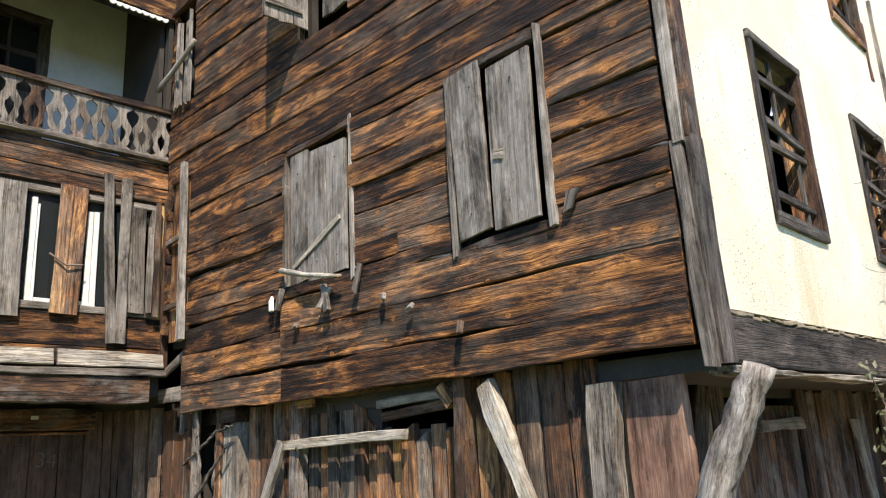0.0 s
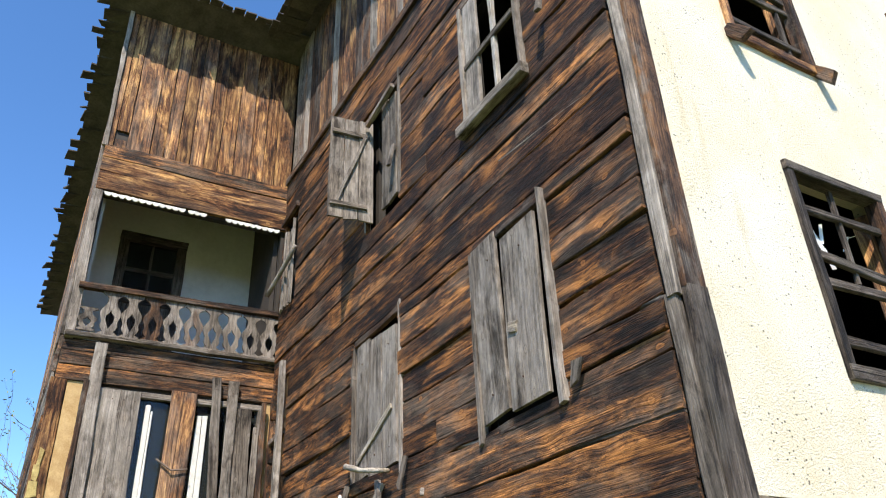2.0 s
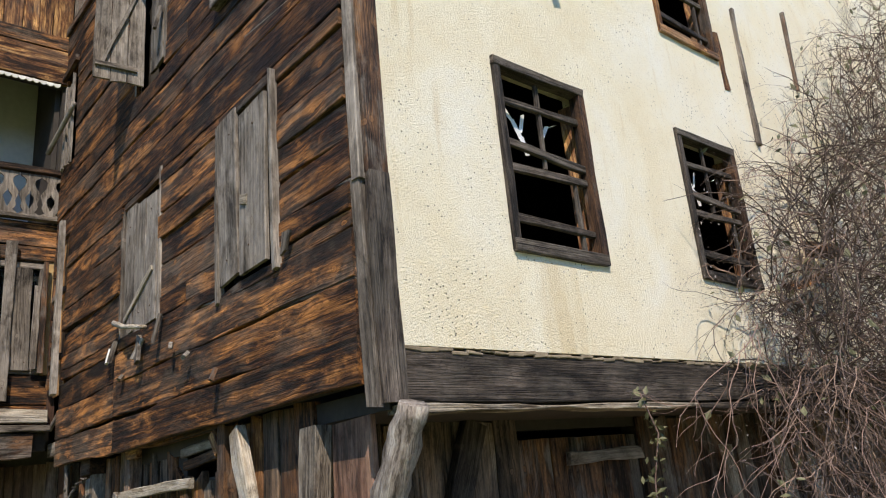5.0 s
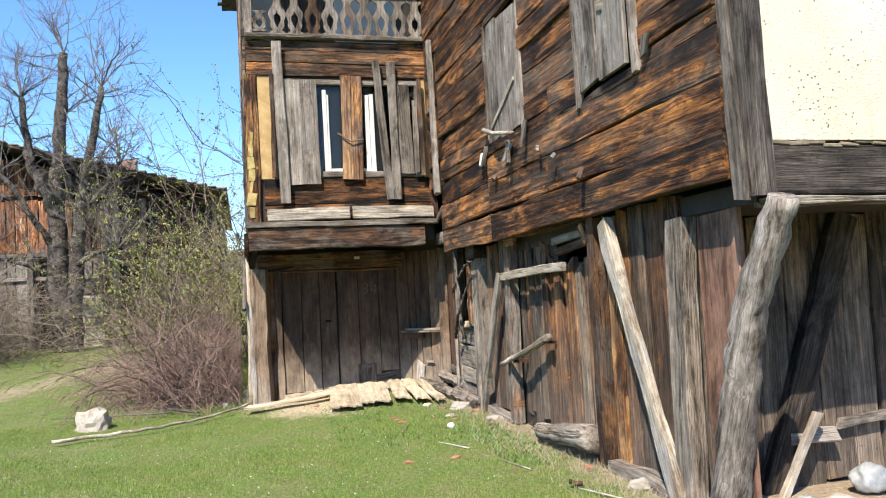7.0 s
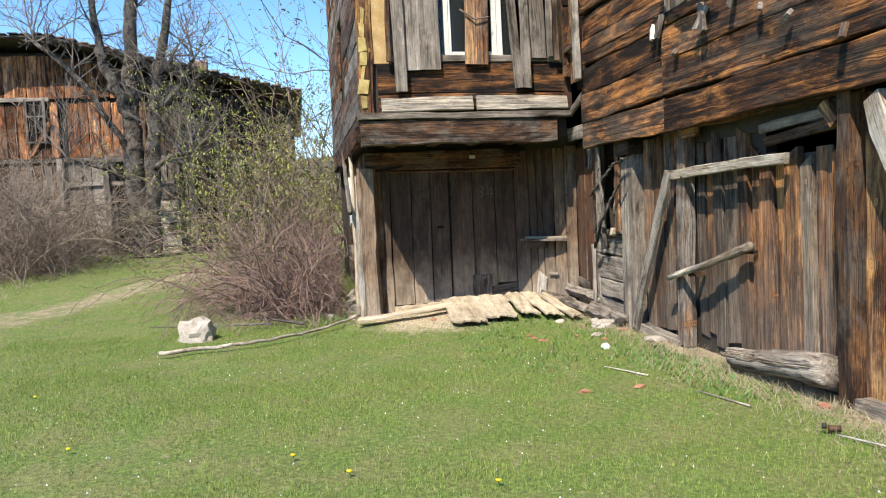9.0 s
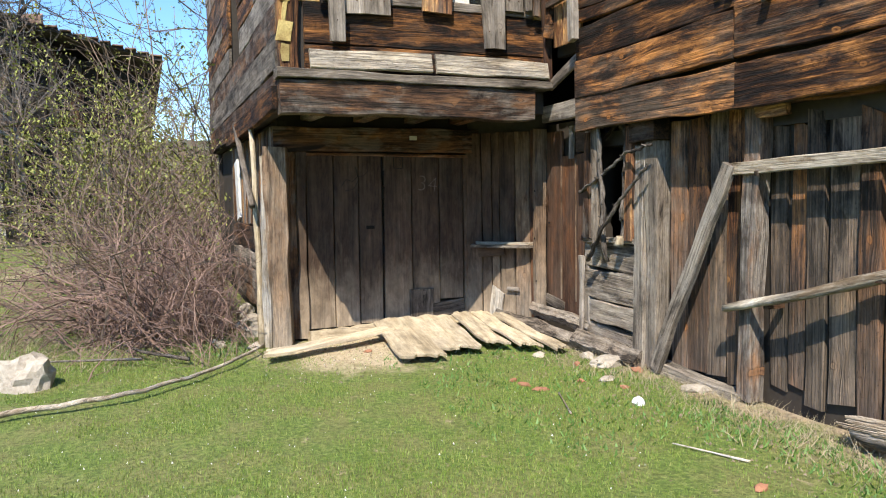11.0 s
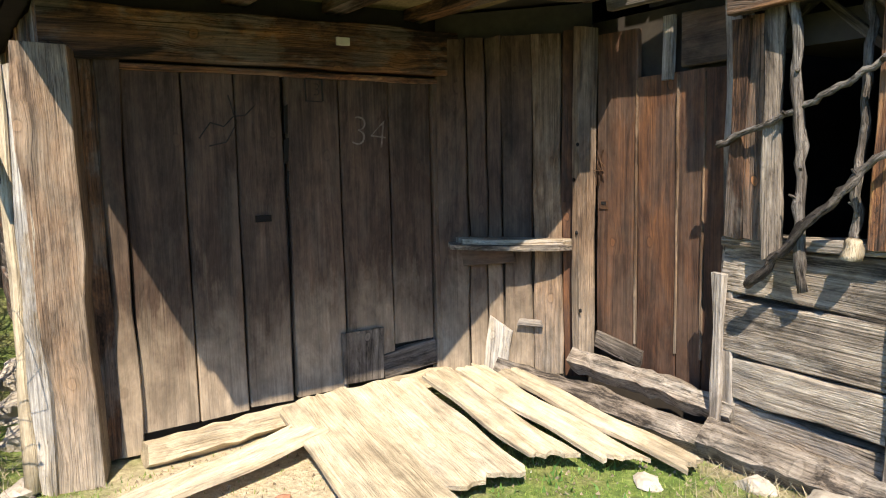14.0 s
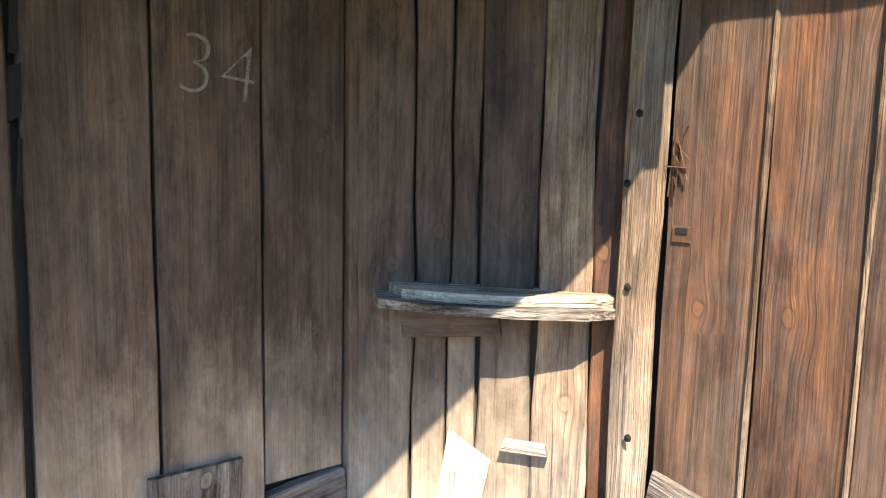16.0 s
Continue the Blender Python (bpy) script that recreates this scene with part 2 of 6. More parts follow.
CREAM = plain("flaking_cream_paint", (0.62, 0.6, 0.54), (0.8, 0.79, 0.74), 14.0, 0.7, 0.3)
FOAM = plain("yellow_rot", (0.22, 0.14, 0.045), (0.58, 0.46, 0.18), 11.0, 0.9, 0.9, 6.0, 0.02)
STONE = plain("limestone", (0.24, 0.2, 0.15), (0.56, 0.5, 0.42), 5.0, 0.9, 0.8, 8.0, 0.03)
BRICK = plain("red_clay", (0.22, 0.1, 0.06), (0.44, 0.21, 0.12), 8.0, 0.9, 0.5)
CHARCOAL = plain("charcoal", (0.012, 0.01, 0.009), (0.035, 0.028, 0.024), 45.0, 0.95, 0.1)
CHALK = plain("chalk", (0.08, 0.055, 0.04), (0.27, 0.22, 0.18), 45.0, 0.95, 0.1)
# near-black patches laid on surfaces; the shade inside holes is this colour
HOLE = plain("hole_shade_black", (0.003, 0.0025, 0.002), (0.008, 0.006, 0.005), 20.0, 1.0, 0.1)
GREYTWIG = plain("grey_twigs", (0.06, 0.05, 0.043), (0.22, 0.19, 0.165), 5.0, 0.9, 0.3)
IRON = plain("rusty_iron", (0.03, 0.02, 0.015), (0.16, 0.08, 0.04), 20.0, 0.7, 0.4, 5.0, 0.004, 0.4)
SLATE = plain("roof_boards", (0.03, 0.025, 0.02), (0.1, 0.085, 0.07), 4.0, 0.9, 0.6)
TILE = plain("faded_roof_tiles", (0.16, 0.1, 0.075), (0.4, 0.26, 0.19), 6.0, 0.9, 0.6)
CLOTH = plain("torn_white_sheet", (0.6, 0.6, 0.6), (0.85, 0.85, 0.85), 10.0, 0.6, 0.3)
PLASTIC = plain("dirty_plastic", (0.2, 0.21, 0.21), (0.42, 0.43, 0.42), 7.0, 0.4, 0.5)
TWIG = plain("dry_twigs", (0.075, 0.054, 0.042), (0.25, 0.185, 0.145), 5.0, 0.9, 0.3)
REDTWIG = plain("red_bramble_stems", (0.085, 0.05, 0.04), (0.31, 0.205, 0.165), 6.0, 0.85, 0.3)
DRYTWIG = plain("pale_dry_twigs", (0.11, 0.085, 0.062), (0.34, 0.275, 0.205), 5.0, 0.9, 0.3)
SOIL = plain("crumbs_of_soil", (0.13, 0.095, 0.06), (0.36, 0.29, 0.2), 14.0, 0.95, 0.4)
PALETWIG = plain("pale_bramble_stems", (0.055, 0.034, 0.026), (0.32, 0.22, 0.165), 6.0, 0.9, 0.3)
FLUFF = plain("seed_fluff", (0.15, 0.125, 0.12), (0.34, 0.3, 0.285), 20.0, 0.95, 0.3)
LEAF = plain("bramble_leaves", (0.04, 0.05, 0.02), (0.16, 0.15, 0.07), 9.0, 0.6, 0.3)
BUD = plain("young_leaves", (0.16, 0.19, 0.035), (0.34, 0.34, 0.08), 8.0, 0.6, 0.2)
WEED = plain("weed_leaves", (0.06, 0.14, 0.025), (0.15, 0.28, 0.06), 9.0, 0.6, 0.3)
STRAW = plain("dead_grass", (0.26, 0.21, 0.12), (0.5, 0.43, 0.29), 9.0, 0.9, 0.2)
WOODS = plain("far_woods", (0.05, 0.045, 0.03), (0.13, 0.125, 0.07), 0.25, 0.95, 0.5)
# darker copy of the bramble stems, with the shade inside the tangle painted in
DARKTWIG = plain("shaded_bramble_stems", (0.03, 0.021, 0.017), (0.15, 0.105, 0.085), 6.0, 0.9, 0.3)
YELLOW = plain("dandelion_yellow", (0.7, 0.5, 0.01), (0.85, 0.7, 0.02), 9.0, 0.7, 0.1)
WHITEDOT = plain("white_petals", (0.6, 0.6, 0.55), (0.8, 0.8, 0.76), 9.0, 0.7, 0.1)


def stucco():
    k = Nodes("rough_limewash_stucco")
    v, r = k.coords()
    lump, grit, big = k.noise(v, 75.0, 4.0, 0.7), k.noise(v, 200.0, 2.0, 0.6), k.noise(v, 0.9, 5.0, 0.6, 0.3)
    patchy = k.noise(v, 2.6, 3.0, 0.6)
    pit = k.span(k.n("TexVoronoi", {"Vector": v, "Scale": 26.0}).outputs["Distance"], 0.1, 0.2)
    holes = k.math('MAXIMUM', pit, k.span(patchy, 0.5, 0.58, 1.0, 0.0))
    col = k.ramp(big, [(0.32, (0.83, 0.72, 0.51)), (0.5, (0.88, 0.8, 0.62)), (0.7, (0.89, 0.85, 0.74))])
    sx = k.n("SeparateXYZ", {0: k.n("TexCoord").outputs["Object"]})
    y, z = sx.outputs[1], sx.outputs[2]
    run = k.noise(k.scaled(v, (1.0, 7.0, 0.8)), 1.0, 5.0, 0.65, 0.2)
    drip = k.math('MULTIPLY', k.span(k.math('ABSOLUTE', k.math('ADD', k.math('SUBTRACT', y, 5.66), k.span(run, 0.3, 0.7, -0.2, 0.2))), 0.05, 0.34, 0.42, 0.0), k.span(z, 2.92, 2.98, 1.0, 0.0))
    col = k.mix(k.math('MAXIMUM', k.span(run, 0.6, 0.74, 0.0, 0.35), drip), col, (0.6, 0.42, 0.17))
    col = k.mix(k.span(holes, 0.0, 1.0, 0.95, 0.0), col, (0.12, 0.095, 0.065))
    col = k.mix(k.span(lump, 0.3, 0.44, 0.4, 0.0), col, (0.36, 0.3, 0.21))
    k.to("Base Color", col)
    k.to("Roughness", 0.92)
    h = k.math('ADD', k.math('ADD', k.math('MULTIPLY', lump, 0.9), k.math('MULTIPLY', grit, 0.25)), k.math('MULTIPLY', holes, 0.6))
    k.bump(h, 0.8, 0.021)
    return k.m


def meadow():
    k = Nodes("meadow_soil")
    v = k.n("TexCoord").outputs["Object"]
    big, mid, fine = k.noise(v, 0.35, 4.0, 0.6, 0.4), k.noise(v, 2.3, 5.0, 0.65), k.noise(v, 26.0, 5.0, 0.7)
    green = k.ramp(fine, [(0.3, (0.055, 0.085, 0.014)), (0.5, (0.12, 0.18, 0.03)), (0.72, (0.26, 0.31, 0.08))])
    green = k.mix(k.span(mid, 0.42, 0.6, 0.0, 0.75), green, k.ramp(fine, [(0.3, (0.1, 0.1, 0.03)), (0.7, (0.28, 0.27, 0.1))]))
    soil = k.ramp(fine, [(0.3, (0.22, 0.165, 0.105)), (0.55, (0.4, 0.31, 0.205)), (0.75, (0.58, 0.48, 0.34))])
    sx = k.n("SeparateXYZ", {0: v})
    x, y = sx.outputs[0], sx.outputs[1]
    # the trodden track towards the barn
    line = k.math('ADD', k.math('MULTIPLY', k.math('ADD', x, 11.8), 0.42), k.math('ADD', y, 3.8))
    jit = k.span(mid, 0.3, 0.7, -0.35, 0.35)
    track = k.span(k.math('ABSOLUTE', k.math('ADD', line, jit)), 0.3, 0.75, 0.85, 0.0)
    track = k.math('MULTIPLY', track, k.span(k.noise(v, 3.5, 5.0, 0.7), 0.4, 0.58, 0.15, 1.0))
    track = k.math('MULTIPLY', track, k.span(x, -9.5, -7.5, 1.0, 0.0))
    # bare strip at the foot of the house
    foot = k.math('MULTIPLY', k.span(k.math('ADD', y, jit), 3.72, 4.12), k.span(x, 0.5, -1.0, 0.0, 1.0))
    porch = k.n("VectorMath", {0: v, 1: (-9.1, 2.2, 0.1)}, operation='DISTANCE').outputs["Value"]
    bare = k.math('MAXIMUM', k.math('MAXIMUM', track, foot), k.span(k.math('ADD', porch, jit), 0.6, 1.0, 0.9, 0.0))
    specks = k.span(k.noise(v, 5.5, 3.0, 0.7), 0.64, 0.7, 0.0, 0.5)
    soil = k.mix(k.span(porch, 0.7, 1.5, 0.75, 0.0), soil, k.ramp(fine, [(0.3, (0.46, 0.35, 0.22)), (0.7, (0.72, 0.6, 0.42))]))
    k.to("Base Color", k.mix(k.math('MAXIMUM', bare, specks), green, soil))
    k.to("Roughness", 0.95)
    k.bump(k.math('ADD', fine, mid), 0.9, 0.04)
    return k.m


def blade_mat(name, a, b):
    k = Nodes(name)
    r = k.n("NewGeometry").outputs["Random Per Island"]
    big = k.noise(k.n("TexCoord").outputs["Object"], 0.9, 3.0, 0.6)
    f = k.math('ADD', k.math('MULTIPLY', r, 0.55), k.math('MULTIPLY', big, 0.5))
    k.to("Base Color", k.ramp(f, [(0.15, a), (0.6, b), (0.9, (0.36, 0.34, 0.12))]))
    k.to("Roughness", 0.6)
    return k.m


STUCCO, MEADOW = stucco(), meadow()
GRASS = blade_mat("grass_blades", (0.075, 0.13, 0.018), (0.19, 0.28, 0.045))
glass = Nodes("dirty_glass")
glass.to("Base Color", (0.03, 0.035, 0.035, 1))
glass.to("Roughness", 0.08)
glass.to("Alpha", 0.55)
GLASS = glass.m


# ---- building helpers ----
def world_of(ob):
    return (world_of(ob.parent) @ ob.matrix_parent_inverse @ ob.matrix_basis) if ob.parent else ob.matrix_basis.copy()


def adopt(ob, parent, m):
    """Places ob at the world pose m, under parent where there is one."""
    if parent:
        ob.parent = parent
        ob.matrix_parent_inverse = world_of(parent).inverted()
    ob.matrix_basis = m
    return ob


def thing(name, label, category, at=(0, 0, 0), group="", kind=""):
    ob = new(name)
    ob.empty_display_size = 0.1
    ob.matrix_basis = Matrix.Translation(at)
    return tagged(ob, label, category, group, kind)


def mesh(name, verts, faces, mat, smooth=False):
    me = bpy.data.meshes.new(name)
    me.from_pydata([tuple(v) for v in verts], [], faces)
    me.materials.append(mat)
    if smooth:
        me.shade_smooth()
    me.update()
    return me


def part(name, bm, material, parent, label="", m=Matrix(), smooth=False):
    """Links a bmesh or a mesh as one object under a thing or a part."""
    if isinstance(bm, bmesh.types.BMesh):
        me = bpy.data.meshes.new(name)
        bm.to_mesh(me)
        bm.free()
        me.materials.append(material)
        if smooth:
            me.shade_smooth()
    else:
        me = bm
    ob = adopt(new(name, me), parent, m)
    return tagged(ob, label)


def axes(a, b, n):
    """The pose with x from a to b and z near n, at the middle of a and b."""
    a, b, n = Vector(a), Vector(b), Vector(n)
    x = (b - a).normalized()
    z = (n - n.dot(x) * x).normalized()
    y = z.cross(x)
    m = Matrix((x, y, z)).transposed().to_4x4()
    m.translation = (a + b) / 2
    return m, (b - a).length


def plank_mesh(L, w, th, mat, rough=0.006, ends=0.0, warp=0.004, rng=random):
    """A sawn board, back on z=0, with uneven edges, eased arrises and ragged ends."""
    k = max(2, min(14, int(L / 0.22)))
    vs, fs = [], []
    ph = [rng.uniform(0, 6.28) for _ in range(6)]
    for i in range(k + 1):
        x = -L / 2 + L * i / k
        e0, e1 = (rough * (0.65 * math.sin(3.1 * x + ph[j]) + 0.5 * math.sin(8.3 * x + ph[j + 2]) + rng.uniform(-0.3, 0.3)) for j in (0, 1))
        dz = warp * (0.7 * math.sin(2.6 * x + ph[4]) + 0.4 * math.sin(7.0 * x + ph[5]))
        o0 = o1 = 0.0
        if i in (0, k):
            o0, o1 = rng.uniform(-1, 0.2) * ends, rng.uniform(-1, 0.2) * ends
            if i == 0:
                o0, o1 = -o0, -o1
        c = min(0.006, th * 0.25)
        y0, y1 = -w / 2 + e0, w / 2 + e1
        vs += [(x + o0, y0, 0), (x + o0, y0, th - c + dz), (x + o0, y0 + c, th + dz), (x + o1, y1 - c, th + dz), (x + o1, y1, th - c + dz), (x + o1, y1, 0)]
    for i in range(k):
        a, b = 6 * i, 6 * i + 6
        for j in range(5):
            fs.append((a + j, b + j, b + j + 1, a + j + 1))
        fs.append((a + 5, b + 5, b, a))
    fs.append(tuple(range(6)))
    fs.append(tuple(reversed(range(6 * k, 6 * k + 6))))
    return mesh("plank", vs, [tuple(reversed(f)) for f in fs], mat)


def plank(name, parent, a, b, w, th, n, mat, label="", rough=0.006, ends=0.0, warp=0.004):
    m, L = axes(a, b, n)
    return part(name, plank_mesh(L, w, th, mat, rough, ends, warp), mat, parent, label, m)


def tube_into(vs, fs, pts, r0, r1, sides=6, lump=0.0, cap=True):
    """Adds a tapering round limb through pts to the lists."""
    base = len(vs)
    n = len(pts)
    for i, p in enumerate(pts):
        d = (pts[min(i + 1, n - 1)] - pts[max(i - 1, 0)])
        d = d.normalized() if d.length > 1e-6 else Vector((0, 0, 1))
        u = d.orthogonal().normalized()
        if i and u.dot(last) < 0.9:
            u = (last - last.dot(d) * d)
            u = u.normalized() if u.length > 1e-4 else d.orthogonal().normalized()
        last = u
        v = d.cross(u)
        r = r0 + (r1 - r0) * i / (n - 1)
        for s in range(sides):
            a = 2 * math.pi * s / sides
            q = r * (1 + (random.uniform(-lump, lump) if lump else 0))
            vs.append(p + (u * math.cos(a) + v * math.sin(a)) * q)
    for i in range(n - 1):
        for s in range(sides):
            a, b = base + i * sides + s, base + i * sides + (s + 1) % sides
            fs.append((a, b, b + sides, a + sides))
    if cap:
        fs.append(tuple(base + s for s in reversed(range(sides))))
        fs.append(tuple(base + (n - 1) * sides + s for s in range(sides)))


def limb(name, parent, pts, r0, r1, mat, label="", sides=10, lump=0.08, sub=4, wob=0.0):
    """A log, post or stick through pts, its grain along its own x."""
    pts = [Vector(p) for p in pts]
    m, L = axes(pts[0], pts[-1], (0.1, 0.2, 1) if abs((pts[-1] - pts[0]).normalized().z) < 0.9 else (0.2, -1, 0))
    inv = m.inverted()
    full = []
    for a, b in zip(pts, pts[1:]):
        for i in range(sub):
            full.append(inv @ a.lerp(b, i / sub) + Vector((0, random.uniform(-wob, wob), random.uniform(-wob, wob))))
    full.append(inv @ pts[-1])
    vs, fs = [], []
    tube_into(vs, fs, full, r0, r1, sides, lump)
    return part(name, mesh(name, vs, fs, mat, sides > 5), mat, parent, label, m, sides > 5)


def box_into(vs, fs, lo, hi):
    b = len(vs)
    for z in (lo[2], hi[2]):
        vs += [(lo[0], lo[1], z), (hi[0], lo[1], z), (hi[0], hi[1], z), (lo[0], hi[1], z)]
    fs += [tuple(b + i for i in f) for f in ((3, 2, 1, 0), (4, 5, 6, 7), (0, 1, 5, 4), (1, 2, 6, 5), (2, 3, 7, 6), (3, 0, 4, 7))]


def box_mesh(lo, hi):
    vs, fs = [], []
    box_into(vs, fs, lo, hi)
    return vs, fs


def box(name, lo, hi, mat, label="", category="", kind="structure", parent=None, bevel=0.0):
    bm = bmesh.new()
    bmesh.ops.create_cube(bm, size=1)
    for v in bm.verts:
        v.co = Vector([(l + h) / 2 + c * (h - l) for c, l, h in zip(v.co, lo, hi)])
    c = (Vector(lo) + Vector(hi)) / 2
    bmesh.ops.translate(bm, verts=bm.verts, vec=-c)
    if bevel:
        bmesh.ops.bevel(bm, geom=bm.edges, offset=bevel, segments=1, affect='EDGES')
    ob = part(name, bm, mat, parent, "", Matrix.Translation(c))
    return ob if parent else tagged(ob, label, category, "", kind)


def holed(name, axis, at, th, u, v, holes, mat, label, category="wall"):
    """A wall in the plane axis=at with its thickness th going towards +axis; u along the ground, v upwards; holes (u0, u1, v0, v1) go through it."""
    us = sorted({u[0], u[1], *[h[i] for h in holes for i in (0, 1)]})
    vz = sorted({v[0], v[1], *[h[i] for h in holes for i in (2, 3)]})
    vs, fs = [], []
    for a, b in zip(us, us[1:]):
        for c, d in zip(vz, vz[1:]):
            mu, mv = (a + b) / 2, (c + d) / 2
            if any(h[0] < mu < h[1] and h[2] < mv < h[3] for h in holes):
                continue
            if axis == 'y':
                box_into(vs, fs, (a, at, c), (b, at + th, d))
            else:
                box_into(vs, fs, (at, a, c), (at + th, b, d))
    bm = bmesh.new()
    bv = [bm.verts.new(p) for p in vs]
    for f in fs:
        bm.faces.new([bv[i] for i in f])
    bmesh.ops.remove_doubles(bm, verts=bm.verts, dist=1e-5)
    bm.verts.index_update()
    seen = {}
    for f in bm.faces:
        seen.setdefault(frozenset(w.index for w in f.verts), []).append(f)
    bmesh.ops.delete(bm, geom=[f for fl in seen.values() if len(fl) > 1 for f in fl], context='FACES_ONLY')
    return tagged(part(name, bm, mat, None), label, category, "", "structure")


def clad(parent, o, ud, vd, n, u, v, width, holes, mats, th=0.035, joints=(), name="board", rough=0.006, ends=0.0, gap=0.009, tilt=0.0, jp=0.3):
    """Boards running along ud and stacked along vd over the face through o with normal n, cut at the holes."""
    o, ud, vd, n = Vector(o), Vector(ud), Vector(vd), Vector(n)
    lv = [v[0]]
    while lv[-1] < v[1] - width * 1.35:
        lv.append(lv[-1] + width * random.uniform(0.82, 1.18))
    lv.append(v[1])
    for h in holes:
        for e in (h[2], h[3]):
            if v[0] + 0.05 < e < v[1] - 0.05:
                i = min(range(1, len(lv) - 1), key=lambda q: abs(lv[q] - e)) if len(lv) > 2 else None
                if i is not None and abs(lv[i] - e) < width * 0.62:
                    lv[i] = e
                else:
                    lv = sorted(lv + [e])
    lv = sorted(set(lv))
    made = []
    for a, b in zip(lv, lv[1:]):
        if b - a < 0.02:
            continue
        mid = (a + b) / 2
        cuts = sorted((h[0], h[1]) for h in holes if h[2] - 0.01 < mid < h[3] + 0.01)
        runs, s = [], u[0]
        for c0, c1 in cuts:
            if c0 - s > 0.03:
                runs.append((s, min(c0, u[1])))
            s = max(s, c1)
        if u[1] - s > 0.03:
            runs.append((s, u[1]))
        for r0, r1 in runs:
            js = [r0] + [j for j in joints if r0 + 0.4 < j < r1 - 0.4 and random.random() < jp] + [r1]
            for p, q in zip(js, js[1:]):
                t = random.uniform(-tilt, tilt)
                lift = n * random.uniform(0, 0.013)
                made.append(plank(name, parent, o + ud * p + vd * (mid + t) + lift, o + ud * q + vd * (mid - t) + lift,
                                  b - a - gap, th * random.uniform(0.85, 1.2), n, random.choice(mats), "", rough, ends))
    return made


# ---- ground ----
def land(x, y):
    """Height of the ground."""
    s = min(max((-9.0 - x) / 15.0, 0.0), 1.0)
    z = 0.5 * s * s * (3 - 2 * s)
    z += 0.09 * math.exp(-(((x + 9.3) / 0.7) ** 2 + ((y - 2.9) / 1.0) ** 2))
    if y > 3.2:
        z += 0.05 * min((y - 3.2) / 0.8, 1.0) * min(max((-5.0 - x) / 3.0, 0.0), 1.0)
    if -32 < x < 8 and -18 < y < 14:
        z += 0.018 * noise.noise(Vector((x * 0.9, y * 0.9, 0.3))) + 0.012 * noise.noise(Vector((x * 3.1, y * 3.1, 4.0)))
    return z


def ground():
    def steps(a, b, st, far):
        near = [a + i * st for i in range(int((b - a) / st) + 1)]
        lo = [a - d for d in (600, 250, 100, 45, 20, 9, 4, 1.5)]
        return lo + near + [near[-1] + d for d in (1.5, 4, 9, 20, 45, 100, 250, 600)]
    xs, ys = steps(-30, 4, 0.2, 600), steps(-12, 8, 0.2, 600)
    vs = [(x, y, land(x, y)) for y in ys for x in xs]
    w = len(xs)
    fs = [(j * w + i, j * w + i + 1, j * w + w + i + 1, j * w + w + i) for j in range(len(ys) - 1) for i in range(w - 1)]
    ob = new("ground", mesh("ground", vs, fs, MEADOW, True))
    tagged(ob, "green meadow with bare trodden earth beside the house", "ground", "", "structure")


ground()

# ---- the old house: shell ----
YS = 4.02           # upper south wall
SH_A, SH_B = (-6.0, -5.0, 3.12, 4.52), (-3.72, -2.86, 3.0, 4.38)
SH_C, WIN_3 = (-5.72, -4.95, 5.72, 7.15), (-3.66, -2.86, 5.62, 6.98)
NARROW_UP, NARROW_LOW = (-8.42, -7.92, 5.85, 7.2), (-8.42, -7.92, 2.95, 4.85)

south = holed("wall_1", 'y', YS + 0.09, 0.08, (-8.6, -1.95), (2.1, 10.5), [SH_A, SH_B, SH_C, WIN_3, NARROW_UP, (-8.42, -7.95, 2.95, 4.85), (-8.6, -7.95, 2.1, 2.85)], INSIDE, "upper wall clad in dark sun-scorched horizontal boards")
south_holes = [SH_A, SH_B, SH_C, WIN_3, NARROW_UP, NARROW_LOW]
sdir, sn = Vector((1, 0.018, 0)).normalized(), Vector((0.018, -1, 0)).normalized()
so = Vector((0, YS + 0.018 * 1.95 + 0.07, 0))
clad(south, so, sdir, (0, 0, 1), sn, (-8.5, -1.97), (3.0, 7.95), 0.265, south_holes, [DARK], 0.055, (-6.3, -4.4), "board", 0.012, 0.01, 0.012, 0.014, 0.2)
clad(south, so, sdir, (0, 0, 1), sn, (-7.97, -1.97), (2.06, 3.0), 0.31, south_holes, [DARK], 0.06, (-6.05,), "board", 0.014, 0.01, 0.013, 0.014, 1.0)
clad(south, so, (0, 0, 1), sdir, sn, (8.0, 10.5), (-8.45, -1.97), 0.2, [], [BROWN, GREY, ORANGE], 0.03, (), "board", 0.006)
plank("rail", south, so + sdir * -8.5 + sn * 0.05 + Vector((0, 0, 7.97)), so + sdir * -2.0 + sn * 0.05 + Vector((0, 0, 7.97)), 0.12, 0.05, sn, BROWN)

for xa, za, xb, zb, w in ((-5.93, 2.83, -1.98, 2.69, 0.035), (-2.8, 3.41, -1.95, 3.29, 0.03), (-4.75, 3.08, -3.82, 2.99, 0.03), (-6.05, 4.78, -3.9, 4.66, 0.03), (-7.7, 5.55, -5.8, 5.5, 0.03), (-3.3, 5.03, -2.0, 4.9, 0.03)):
    plank("board_lip", south, (xa, 4.06 + 0.018 * (xa + 1.95), za), (xb, 4.06 + 0.018 * (xb + 1.95), zb), w, 0.026, (0, -1, 0.35), GREY, "grey weathered board edge", 0.009, 0.05)
kv, kf = [], []
tube_into(kv, kf, [Vector((0, 0, -0.02)), Vector((0, 0, 0.006)), Vector((0, 0, 0.014))], 0.03, 0.018, 9, 0.12)
STUB = mesh("knot", kv, kf, KNOT)
